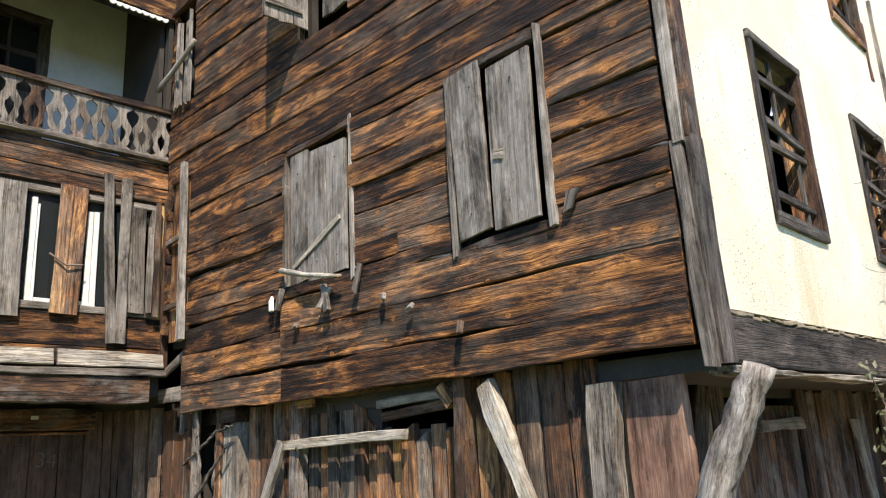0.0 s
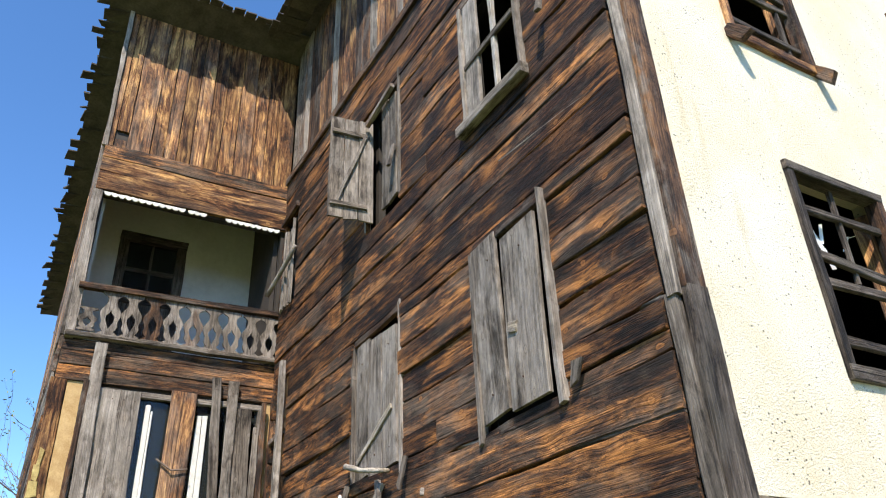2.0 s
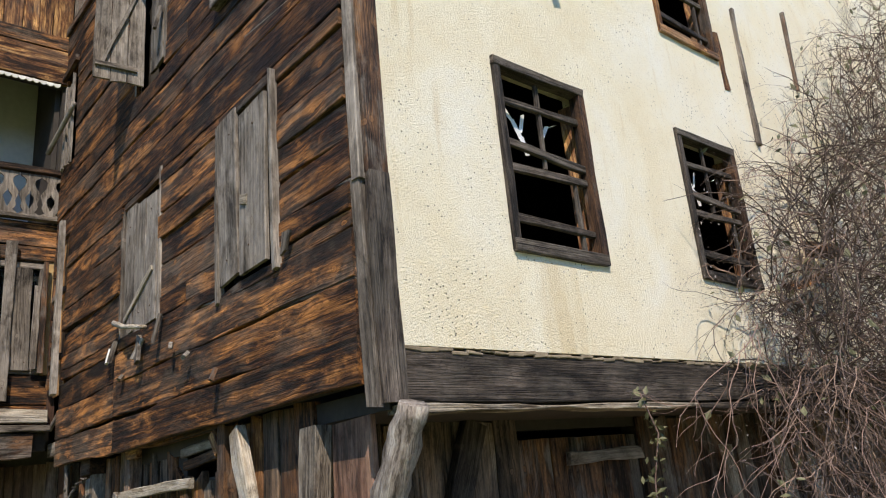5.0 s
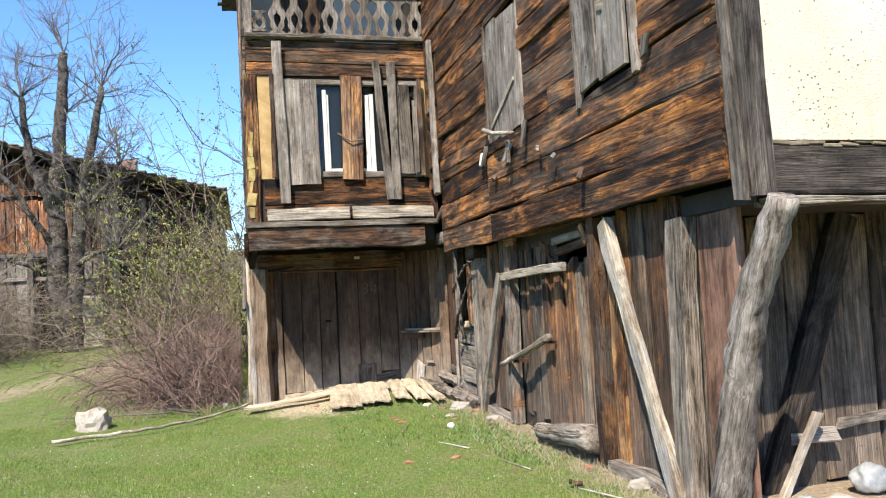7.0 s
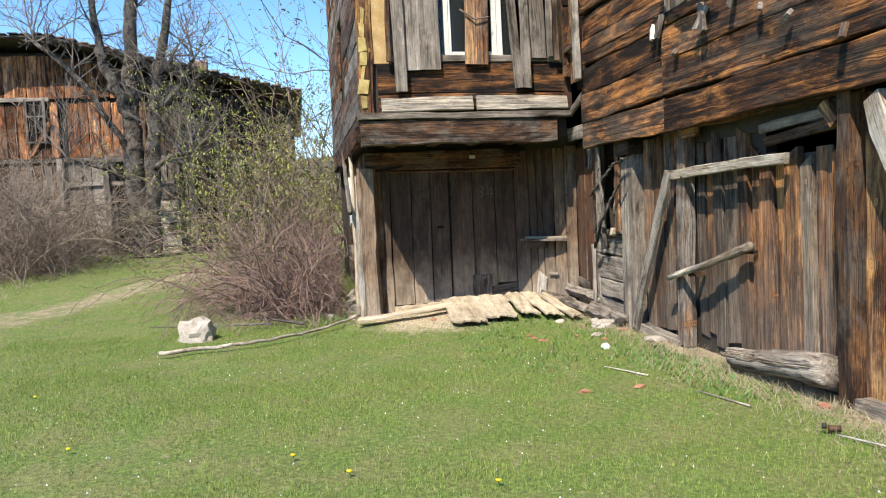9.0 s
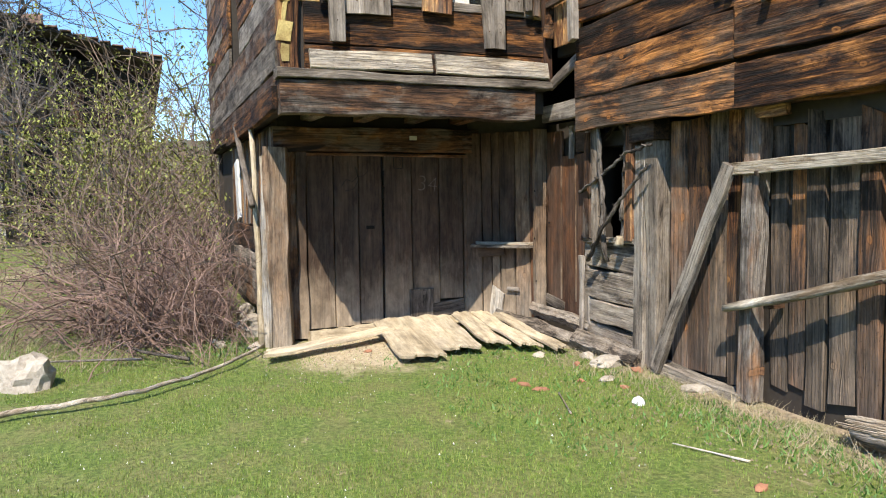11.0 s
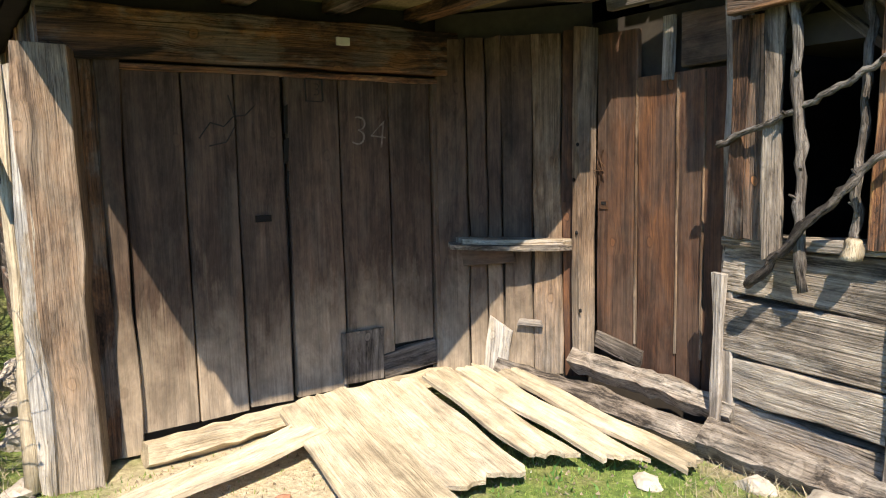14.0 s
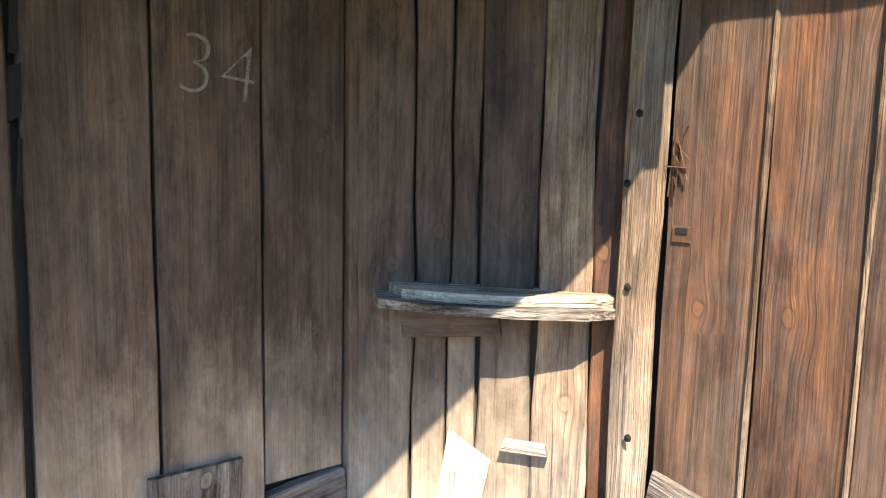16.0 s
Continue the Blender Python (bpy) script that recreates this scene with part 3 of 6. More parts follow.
for i in range(120):
    kx, kz, ks = random.uniform(-7.7, -2.15), random.uniform(2.15, 7.7), random.uniform(0.45, 1.0)
    if any(h[0] - 0.1 < kx < h[1] + 0.1 and h[2] - 0.1 < kz < h[3] + 0.1 for h in south_holes):
        continue
    part("knot", STUB, KNOT, south, "", pose(kx, 4.058 + 0.018 * (kx + 1.95), kz, 90, 0, random.uniform(-20, 20)) @ Matrix.Diagonal((ks, ks * random.uniform(0.8, 1.5), 1, 1)))

W1, W2, W3, W4 = (5.26, 6.3, 2.98, 4.5), (7.65, 8.7, 3.02, 4.5), (5.12, 6.1, 5.56, 7.05), (7.75, 8.85, 5.6, 7.05)
white = holed("wall_2", 'x', -2.05, 0.2, (4.2, 18.0), (2.28, 10.5), [W1, W2, W3, W4], STUCCO, "rough cream stucco wall, blotched and crumbling at its lower edge")
# shell walls added in the near-black colour so the rooms stay dark
box("wall_3", (-15.5, 17.8, -0.2), (-2.1, 18.0, 10.5), INSIDE, "added near-black rear wall that keeps the rooms dark", "wall")
box("wall_4", (-15.5, 1.5, -0.2), (-15.3, 17.8, 8.4), INSIDE, "added near-black west wall that keeps the rooms dark", "wall")
# floors in INSIDE have the gloom under the jetties in their colour
box("floor", (-7.95, 4.2, 1.93), (-1.95, 17.8, 2.06), INSIDE, "jettied floor of the upper storey, underside coloured near-black for shade", "floor")
box("floor_4", (-8.72, 4.3, 2.26), (-7.95, 8.0, 2.36), INSIDE, "floor over the small door, underside coloured near-black for shade", "floor")
box("floor_2", (-15.3, 1.5, 2.37), (-8.72, 3.86, 2.47), DARKMUD, "mud-daubed floor jettied over the entrance", "floor")
box("floor_5", (-15.3, 3.86, 2.37), (-9.25, 4.3, 2.47), INSIDE, "floor over the entrance corner, underside coloured near-black for shade", "floor")
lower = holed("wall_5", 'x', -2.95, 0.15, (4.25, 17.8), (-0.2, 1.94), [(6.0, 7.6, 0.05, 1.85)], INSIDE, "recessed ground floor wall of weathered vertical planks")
# added backing; the shade in the doorway is its near-black colour
box("wall_9", (-4.6, 5.6, -0.2), (-4.5, 8.2, 1.93), INSIDE, "added back of the recessed doorway, coloured near-black in place of shade", "wall")

# the crumbled lower lip of the stucco
for i in range(70):
    y = 4.26 + i * 0.12
    plank("plaster_crumb", white, (-1.87, y, 2.27 - random.uniform(0, 0.02)), (-1.87, y + 0.13, 2.27 - random.uniform(0, 0.02)),
                     random.uniform(0.012, 0.035), 0.019, (1, 0, 0), SOIL, "", 0.008, 0.0)
sill_beam = thing("timber_beam", "long grey timber beam under the cream stucco", "beam", (-1.9, 4.2, 1.95))
plank("beam", sill_beam, (-1.99, 4.26, 2.105), (-1.99, 18, 2.105), 0.3, 0.13, (1, 0, 0), BEAM, "", 0.008)
plank("ledge", sill_beam, (-2.0, 4.2, 1.925), (-2.0, 7.2, 1.92), 0.035, 0.15, (1, 0, 0), SILL, "pale split ledge", 0.012, 0.02)
plank("ledge", sill_beam, (-2.0, 7.23, 1.91), (-2.0, 12.4, 1.87), 0.05, 0.16, (1, 0, 0), BEAM, "", 0.012, 0.02)

# corner boards
post = thing("corner_post", "weathered grey corner boards of the upper storey", "post", (-1.9, 4.05, 1.95))
plank("board", post, (-1.935, 4.085, 3.34), (-1.9, 4.085, 1.93), 0.085, 0.055, (0.25, -1, 0), GREY, "", 0.008, 0.05)
plank("board", post, (-1.9, 4.075, 10.4), (-1.915, 4.075, 3.28), 0.075, 0.05, (0.25, -1, 0), GREY, "", 0.006, 0.02)
plank("board", post, (-1.882, 4.158, 3.36), (-1.874, 4.16, 1.95), 0.17, 0.05, (1, 0.02, 0), BEAM, "", 0.008, 0.03)
plank("board", post, (-1.888, 4.155, 10.4), (-1.886, 4.155, 3.32), 0.16, 0.046, (1, 0.02, 0), BROWN, "", 0.006, 0.02)

# ---- wing ----
BALC, WINGWIN = (1.52, 3.9, 5.16, 7.17), (1.78, 3.84, 3.22, 4.6)
wing = holed("wall_6", 'x', -8.72, 0.1, (1.42, 3.96), (2.3, 10.55), [BALC, WINGWIN], INSIDE, "projecting wing with a balcony and dark boarding")
wo, wu, wz, wnrm = (-8.62, 0, 0), (0, 1, 0), (0, 0, 1), (1, 0, 0)
clad(wing, wo, wu, wz, wnrm, (1.42, 3.95), (4.64, 5.14), 0.165, [], [DARK], 0.04, (), "board", 0.006, 0.005)
clad(wing, wo, wu, wz, wnrm, (1.6, 3.95), (2.56, 3.2), 0.3, [], [DARK], 0.035, (), "board", 0.006, 0.005)
clad(wing, wo, wu, wz, wnrm, (1.4, 3.95), (7.2, 7.93), 0.25, [], [DARK, ORANGE], 0.05, (), "board", 0.008, 0.005, 0.006, 0.01)
clad(wing, wo, wz, wu, wnrm, (7.93, 10.55), (1.42, 3.97), 0.2, [(8.05, 8.2, 1.5, 1.66)], [ORANGE], 0.03, (), "board", 0.005)
plank("mud_panel", wing, (-8.62, 1.655, 3.2), (-8.62, 1.655, 4.64), 0.19, 0.03, wnrm, MUD, "ochre straw and mud plaster")
plank("mud_panel", wing, (-8.62, 3.9, 3.2), (-8.62, 3.9, 4.64), 0.11, 0.03, wnrm, MUD, "ochre straw and mud plaster")
plank("corner_board", wing, (-8.66, 1.47, 2.55), (-8.66, 1.47, 4.66), 0.17, 0.09, wnrm, ORANGE, "split corner post", 0.012, 0.01)
for i in range(7):
    z = 2.65 + i * 0.17
    plank("rotten_patch", wing, (-8.575, 1.44 + random.uniform(-0.02, 0.02), z), (-8.575, 1.45, z + 0.19), 0.055 + 0.05 * (i % 3 == 1), 0.018, wnrm, FOAM, "crumbling yellow wood", 0.02, 0.03)
plank("corner_board", wing, (-8.64, 1.47, 5.14), (-8.64, 1.44, 7.2), 0.11, 0.08, wnrm, GREY, "", 0.01, 0.01)
plank("corner_board", wing, (-8.62, 1.4, 7.9), (-8.62, 1.37, 10.5), 0.06, 0.06, wnrm, GREY, "", 0.006)
plank("corner_board", wing, (-8.6, 3.98, 2.6), (-8.6, 3.96, 4.7), 0.09, 0.05, wnrm, RED, "", 0.01)

# balcony: floor, ceiling, back wall with a window
back_win = (1.9, 2.84, 5.14, 7.4)
box("floor_3", (-9.9, 1.5, 5.04), (-8.66, 3.9, 5.14), BROWN, "balcony floor of worn planks", "floor")
box("ceiling", (-9.9, 1.5, 7.95), (-8.73, 3.9, 8.05), BROWN, "dim boarded balcony ceiling", "ceiling")
holed("wall_7", 'x', -10.02, 0.12, (1.45, 3.95), (5.1, 7.95), [back_win], PLASTER, "whitewashed back wall of the balcony")
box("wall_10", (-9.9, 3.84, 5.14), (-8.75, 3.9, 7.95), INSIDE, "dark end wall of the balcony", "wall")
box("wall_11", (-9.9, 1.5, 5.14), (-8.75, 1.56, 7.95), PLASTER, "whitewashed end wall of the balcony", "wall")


def window_unit(name, label, o, ud, n, u, v, mat, bars_u=(), bars_v=(), fw=0.08, depth=0.1, pane=False, sash=None, lining=None):
    """A window: jambs, head, sill, bars and perhaps panes, set into an opening in the plane through o."""
    o, ud, n, up = Vector(o), Vector(ud), Vector(n), Vector((0, 0, 1))
    w = thing(name, label, "window", o + ud * u[0] + up * v[0], "", "structure")
    sash = sash or mat
    P = lambda a, b, d=0.0: o + ud * a + up * b + n * d
    for a, jm in ((u[0] + fw / 2, mat), (u[1] - fw / 2, lining or mat)):
        plank("jamb", w, P(a, v[0], -depth * 0.7), P(a, v[1], -depth * 0.7), fw, depth, n, jm, "", 0.006)
    plank("head", w, P(u[0] - 0.01, v[1] - fw / 2, -depth * 0.7), P(u[1] + 0.01, v[1] - fw / 2, -depth * 0.7), fw, depth + 0.006, n, mat, "", 0.008, 0.03)
    plank("sill", w, P(u[0], v[0] + fw / 2, -depth * 0.7), P(u[1], v[0] + fw / 2, -depth * 0.7), fw * 1.2, depth + 0.005, n, mat, "", 0.008, 0.02)
    for a in bars_u:
        plank("sash_bar", w, P(a[0], a[1], -depth * 0.6), P(a[0], a[2], -depth * 0.6), 0.035, 0.03, n, sash, "", 0.004)
    for b in bars_v:
        plank("sash_bar", w, P(u[0] + fw, b[0], -depth * 0.5), P(u[1] - fw, b[1], -depth * 0.5), b[2], 0.035, n, sash, "", 0.006)
    if pane:
        me = mesh("pane", [P(u[0] + fw, v[0] + fw, -depth * 0.62), P(u[1] - fw, v[0] + fw, -depth * 0.62), P(u[1] - fw, v[1] - fw, -depth * 0.62), P(u[0] + fw, v[1] - fw, -depth * 0.62),
                           P(u[0] + fw, v[0] + fw, -depth * 0.66), P(u[1] - fw, v[0] + fw, -depth * 0.66), P(u[1] - fw, v[1] - fw, -depth * 0.66), P(u[0] + fw, v[1] - fw, -depth * 0.66)],
                  [(0, 1, 2, 3), (7, 6, 5, 4), (0, 4, 5, 1), (1, 5, 6, 2), (2, 6, 7, 3), (3, 7, 4, 0)], GLASS)
        part("pane", me, GLASS, w)
    return w


w_o, w_u, w_n = (-1.85, 0, 0), (0, 1, 0), (1, 0, 0)


def torn(w, pts, mat):
    """A torn remnant of sheeting hanging in a window."""
    vs, fs = [], []
    for (y, z), (y2, z2) in zip(pts, pts[1:]):
        wd = random.uniform(0.012, 0.035)
        b = len(vs)
        vs += [(-1.95, y - wd, z), (-1.955, y + wd, z + 0.02), (-1.95, y2 + wd * 0.7, z2), (-1.957, y2 - wd * 0.7, z2 - 0.01)]
        fs.append((b, b + 1, b + 2, b + 3))
    part("torn_sheet", mesh("torn_sheet", vs, fs, CLOTH), CLOTH, w, "torn white sheeting")


for nm, lab, h, mt in (("window_1", "broken dark-framed window without glass in the stucco wall", W1, BEAM), ("window_2", "broken window half hidden by brambles", W2, BEAM),
                       ("window_3", "empty dark window frame with bent brackets", W3, ORANGE), ("window_4", "broken upper window with an orange lining board", W4, ORANGE)):
    mu = (h[0] + h[1]) / 2
    w = window_unit(nm, lab, w_o, w_u, w_n, h[:2], h[2:], mt, [(mu, h[2] + 0.72, h[3] - 0.08), (h[1] - 0.2, h[2] + 0.1, h[2] + 0.7)],
                    [(h[3] - 0.32, h[3] - 0.3, 0.05), (h[2] + 0.86, h[2] + 0.8, 0.06), (h[2] + 0.66, h[2] + 0.68, 0.06), (h[2] + 0.27, h[2] + 0.25, 0.06)], 0.075, 0.1, False, BEAM, BROWN)
    plank("lining", w, (-2.0, h[1] - 0.02, h[2] + 0.1), (-2.0, h[1] - 0.02, h[3] - 0.1), 0.13, 0.03, (0.3, -1, 0), ORANGE, "orange lining board")
    if nm in ("window_1", "window_2"):
        torn(w, [(mu - 0.32, h[3] - 0.35), (mu - 0.25, h[3] - 0.42), (mu - 0.17, h[3] - 0.55), (mu - 0.12, h[3] - 0.68)], CLOTH)
        torn(w, [(mu - 0.12, h[3] - 0.35), (mu - 0.17, h[3] - 0.5)], CLOTH)
        torn(w, [(mu + 0.25, h[3] - 0.35), (mu + 0.15, h[3] - 0.38), (mu + 0.07, h[3] - 0.5)], CLOTH)
    if nm == "window_3":
        for y in (h[0] + 0.02, h[1]):
            plank("bracket", w, (-1.87, y, h[2] + 0.08), (-1.72, y + 0.02, h[2] - 0.12), 0.1, 0.06, (0, -1, 0.2), BROWN, "splintered bracket", 0.012, 0.04)

balcony_door = window_unit("door_4", "dark brown balcony door with a small glazed light", (-9.9, 0, 0), (0, 1, 0), (1, 0, 0), back_win[:2], back_win[2:], BEAM, [(2.37, 6.4, 7.3)], [(6.82, 6.82, 0.06), (6.36, 6.36, 0.14)], 0.13, 0.08, True)
balcony_door["category"] = "door"
for y in (2.14, 2.37, 2.6):
    plank("plank", balcony_door, (-9.955, y, 5.16), (-9.955, y, 6.32), 0.225, 0.03, (1, 0, 0), BEAM)
# added walls; the darkness of the rooms is in their colour
box("wall_12", (-11.6, 1.5, 5.1), (-11.5, 3.95, 8.2), INSIDE, "added near-black wall for the unlit room behind the balcony window", "wall")
box("wall_13", (-9.9, 1.5, 2.4), (-9.8, 4.3, 5.04), INSIDE, "added near-black wall for the unlit room behind the wing window", "wall")

# balustrade of cut boards
rail = thing("balcony_balustrade", "carved wooden balcony balustrade with pear-shaped cut-outs, grey and orange", "balustrade", (-8.55, 2.7, 5.15))
plank("handrail", rail, (-8.6, 1.46, 5.815), (-8.6, 3.94, 5.86), 0.075, 0.085, (1, 0, 0), BROWN, "", 0.006)
plank("bottom_rail", rail, (-8.6, 1.42, 5.185), (-8.6, 3.95, 5.2), 0.06, 0.1, (1, 0, 0), GREY, "", 0.006)


def baluster_mesh():
    """A fretted board: bulb with a heart-shaped hole, narrow neck, lobed foot."""
    prof = [(0.0, 0.1, 0.0), (0.04, 0.11, 0.0), (0.07, 0.06, 0.0), (0.1, 0.085, 0.0), (0.14, 0.1, 0.018), (0.19, 0.088, 0.04), (0.23, 0.1, 0.05), (0.27, 0.115, 0.045),
            (0.31, 0.12, 0.012), (0.35, 0.105, 0.0), (0.4, 0.07, 0.0), (0.45, 0.05, 0.0), (0.5, 0.052, 0.0), (0.53, 0.08, 0.0), (0.555, 0.12, 0.0), (0.59, 0.12, 0.0)]
    vs, fs = [], []
    for side in (-1, 1):
        base = len(vs)
        for x, w, h in prof:
            for z in (0.0, 0.025):
                vs += [(x - 0.295, side * h, z), (x - 0.295, side * w, z)]
        for i in range(len(prof) - 1):
            a, b = base + 4 * i, base + 4 * i + 4
            fs += [(a, a + 1, b + 1, b), (a + 2, b + 2, b + 3, a + 3), (a + 1, a + 3, b + 3, b + 1), (a, b, b + 2, a + 2)]
    return mesh("baluster", vs, fs, GREY)


bal = baluster_mesh()
balo = bal.copy()
balo.materials[0] = BROWN
for i in range(10):
    y = 1.62 + i * 0.245
    m, _ = axes((-8.575, y, 5.2), (-8.575, y + random.uniform(-0.01, 0.01), 5.8), (1, 0, 0))
    if i == 0:
        m = m @ Matrix.Diagonal((0.5, 0.9, 1, 1)) @ Matrix.Translation((-0.2, 0, 0))
    part("baluster", balo if i in (3, 5) else bal, GREY, rail, "", m)

trim = thing("scalloped_trim", "broken white scalloped trim under the balcony lintel", "trim", (-8.55, 2.7, 7.17), "", "structure")
sv, sf = [], []
for z in (0, 0.02):
    sv.append((0, 0, z))
    sv += [(0.048 * math.cos(a), -0.055 * math.sin(a), z) for a in [math.pi * i / 8 for i in range(9)]]
sf += [(0, i, i + 1) for i in range(1, 9)] + [(10, 11 + i, 10 + i) for i in range(1, 9)] + [(i, 10 + i, 11 + i, i + 1) for i in range(1, 9)]
scallop = mesh("scallop", sv, sf, CREAM)
for y in [1.56 + 0.085 * i for i in range(12)] + [2.62, 2.7, 2.78] + [3.13 + 0.085 * i for i in range(9)]:
    m = axes((-8.585, y - 0.1, 7.185), (-8.585, y + 0.1, 7.187), (1, 0, 0))[0]
    part("scallop", scallop, CREAM, trim, "", m @ pose(0, 0, 0, 0, 0, random.uniform(-9, 9)))

nv, nf = [], []
tube_into(nv, nf, [Vector((-0.004, 0, 0)), Vector((0.004, 0, 0))], 0.008, 0.006, 6)
NAIL = mesh("nail", nv, nf, IRON)

# boarded-up wing window
ww = window_unit("window_6", "boarded-up wing window with flaking cream sash and dark panes", (-8.6, 0, 0), (0, 1, 0), (1, 0, 0), WINGWIN[:2], WINGWIN[2:], GREY, [], [], 0.07, 0.06, True)
for a, b in ((2.44, 2.5), (2.5, 2.53), (3.03, 3.1), (3.1, 3.17), (3.66, 3.7)):
    plank("sash", ww, (-8.635, (a + b) / 2, 3.28), (-8.635, (a + b) / 2, 4.42 + random.uniform(-0.05, 0.05)), b - a - 0.006, 0.035, (1, 0, 0), CREAM, "flaking cream sash", 0.003)
plank("sash", ww, (-8.64, 2.5, 3.31), (-8.64, 3.12, 3.31), 0.06, 0.03, (1, 0, 0), CREAM, "flaking cream sash", 0.003)
G = "boards nailed over the wing window"
for a, b, w, th, mt, lab in (
        ((1.99, 3.1), (1.98, 4.58), 0.29, 0.03, GREY, "wide grey board nailed over the wing window"),
        ((2.25, 3.11), (2.24, 4.58), 0.24, 0.032, GREY, "wide grey board nailed over the wing window"),
        ((1.88, 2.85), (1.83, 5.1), 0.14, 0.035, GREY, "long narrow grey board nailed over the wing window"),
        ((2.82, 3.17), (2.85, 4.64), 0.29, 0.032, ORANGE, "warm brown board nailed over the wing window"),
        ((3.33, 2.87), (3.2, 4.87), 0.11, 0.03, GREY, "narrow grey board leaning over the wing window"),
        ((3.43, 2.87), (3.42, 4.84), 0.12, 0.03, GREY, "narrow grey board nailed over the wing window"),
        ((3.6, 3.24), (3.57, 4.52), 0.21, 0.03, GREY, "short grey board nailed over the wing window"),
        ((3.74, 3.25), (3.74, 4.3), 0.07, 0.03, GREY, "thin grey lath nailed over the wing window"),
        ((3.82, 3.2), (3.82, 4.62), 0.06, 0.04, BROWN, "brown lath beside the wing window"),
        ((1.74, 3.2), (1.75, 4.64), 0.06, 0.04, BROWN, "brown lath beside the wing window")):
    off = -8.555 if w > 0.2 and mt is GREY else (-8.52 if w < 0.13 or mt is GREY else -8.55)
    ob = plank("nailed_board", None, (off, *a), (off, *b), w, th, (1, 0, 0), mt, lab, 0.006, 0.012)
    tagged(ob, "", "board", G)
    for f in (0.08, 0.92):
        for e in ((-0.25, 0.25) if w > 0.15 else (0,)):
            p = Vector((off + th, a[0] + (b[0] - a[0]) * f + e * w, a[1] + (b[1] - a[1]) * f))
            part("nail", NAIL, IRON, ob, "", Matrix.Translation(p))
limb("loose_twig", None, [(-8.5, 2.62, 3.82), (-8.48, 2.8, 3.7), (-8.49, 2.98, 3.73)], 0.012, 0.008, TWIG, "thin bent twig stuck behind the window boards", 6)
tagged(bpy.data.objects["loose_twig"], "", "twig")

for a, b, w, lab in (((-8.5, 1.62, 2.69), (-8.5, 2.74, 2.695), 0.17, "pale weathered board nailed under the wing window"), ((-8.5, 2.77, 2.7), (-8.5, 3.93, 2.69), 0.17, "pale cracked board nailed under the wing window")):
    tagged(plank("ledge_board", None, a, b, w, 0.035, (1, 0, 0.25), SILL, lab, 0.012, 0.015), "", "board", "pale boards under the window")
jetty = thing("jetty_beam", "heavy weathered beam along the edge of the jettied wing", "beam", (-8.6, 2.6, 2.22))
plank("beam", jetty, (-8.64, 1.36, 2.375), (-8.64, 3.8, 2.365), 0.29, 0.16, (1, 0, 0), BROWN, "", 0.012, 0.01)
plank("cover_board", jetty, (-8.64, 1.34, 2.56), (-8.64, 3.97, 2.55), 0.075, 0.19, (1, 0, 0), GREY, "", 0.008, 0.01)
plank("beam_end", jetty, (-8.66, 1.5, 2.4), (-9.9, 1.5, 2.4), 0.2, 0.16, (0, -1, 0), BROWN, "", 0.01)

for y in (1.86, 2.42, 2.98, 3.52):
    tagged(plank("floor_joist", None, (-9.85, y, 2.302), (-8.65, y, 2.305), 0.12, 0.13, (0, 0.08, 1), BROWN, "rough brown joist under the jettied wing", 0.012, 0.0, 0.006), "", "joist", "joists over the entrance")

# wing side wall
side = holed("wall_8", 'y', 1.42, 0.1, (-15.4, -8.72), (2.3, 8.4), [(-12.2, -11.3, 3.2, 4.5)], INSIDE, "side of the wing, mixed grey and brown boards")
clad(side, (0, 1.42, 0), (1, 0, 0), (0, 0, 1), (0, -1, 0), (-15.4, -8.66), (2.3, 5.2), 0.28, [(-12.2, -11.3, 3.2, 4.5)], [DARK, BROWN, GREY], 0.04, (-13, -11, -10), "board", 0.012, 0.02, 0.006, 0.015)
clad(side, (0, 1.42, 0), (0, 0, 1), (1, 0, 0), (0, -1, 0), (5.2, 8.4), (-15.4, -8.66), 0.24, [], [BROWN, GREY, ORANGE], 0.04, (), "board", 0.012, 0.02, 0.006, 0.01)
plank("tie_board", side, (-8.6, 1.36, 2.36), (-12.3, 1.36, 2.3), 0.2, 0.05, (0, -1, 0), DARK, "", 0.012)
side2 = holed("wall_14", 'y', 1.55, 0.1, (-15.4, -9.8), (-0.2, 2.3), [], INSIDE, "ground floor side wall of logs and upright planks")
clad(side2, (0, 1.55, 0), (1, 0, 0), (0, 0, 1), (0, -1, 0), (-13.2, -9.9), (0.25, 1.2), 0.24, [], [LOG, BROWN], 0.09, (), "log", 0.02, 0.02, 0.01, 0.02)
clad(side2, (0, 1.55, 0), (0, 0, 1), (1, 0, 0), (0, -1, 0), (1.2, 2.25), (-13.6, -9.85), 0.19, [], [BROWN, ORANGE, GREY], 0.04, (), "board", 0.01, 0.02)
plank("white_strip", side2, (-12.6, 1.5, 1.25), (-12.75, 1.5, 2.05), 0.3, 0.03, (0, -1, 0), CREAM, "flaking white board", 0.012, 0.02)

# ---- roofs ----
main_roof = thing("roof", "dark overhanging board roof with ragged eaves", "roof", (-5, 7, 10.5), "", "structure")


def slab(name, a, b, c, d, th, mat, parent):
    q = [Vector(p) for p in (a, b, c, d)]
    vs = q + [p + Vector((0, 0, th)) for p in q]
    return part(name, mesh(name, vs, [(0, 3, 2, 1), (4, 5, 6, 7), (0, 1, 5, 4), (1, 2, 6, 5), (2, 3, 7, 6), (3, 0, 4, 7)], mat), mat, parent)


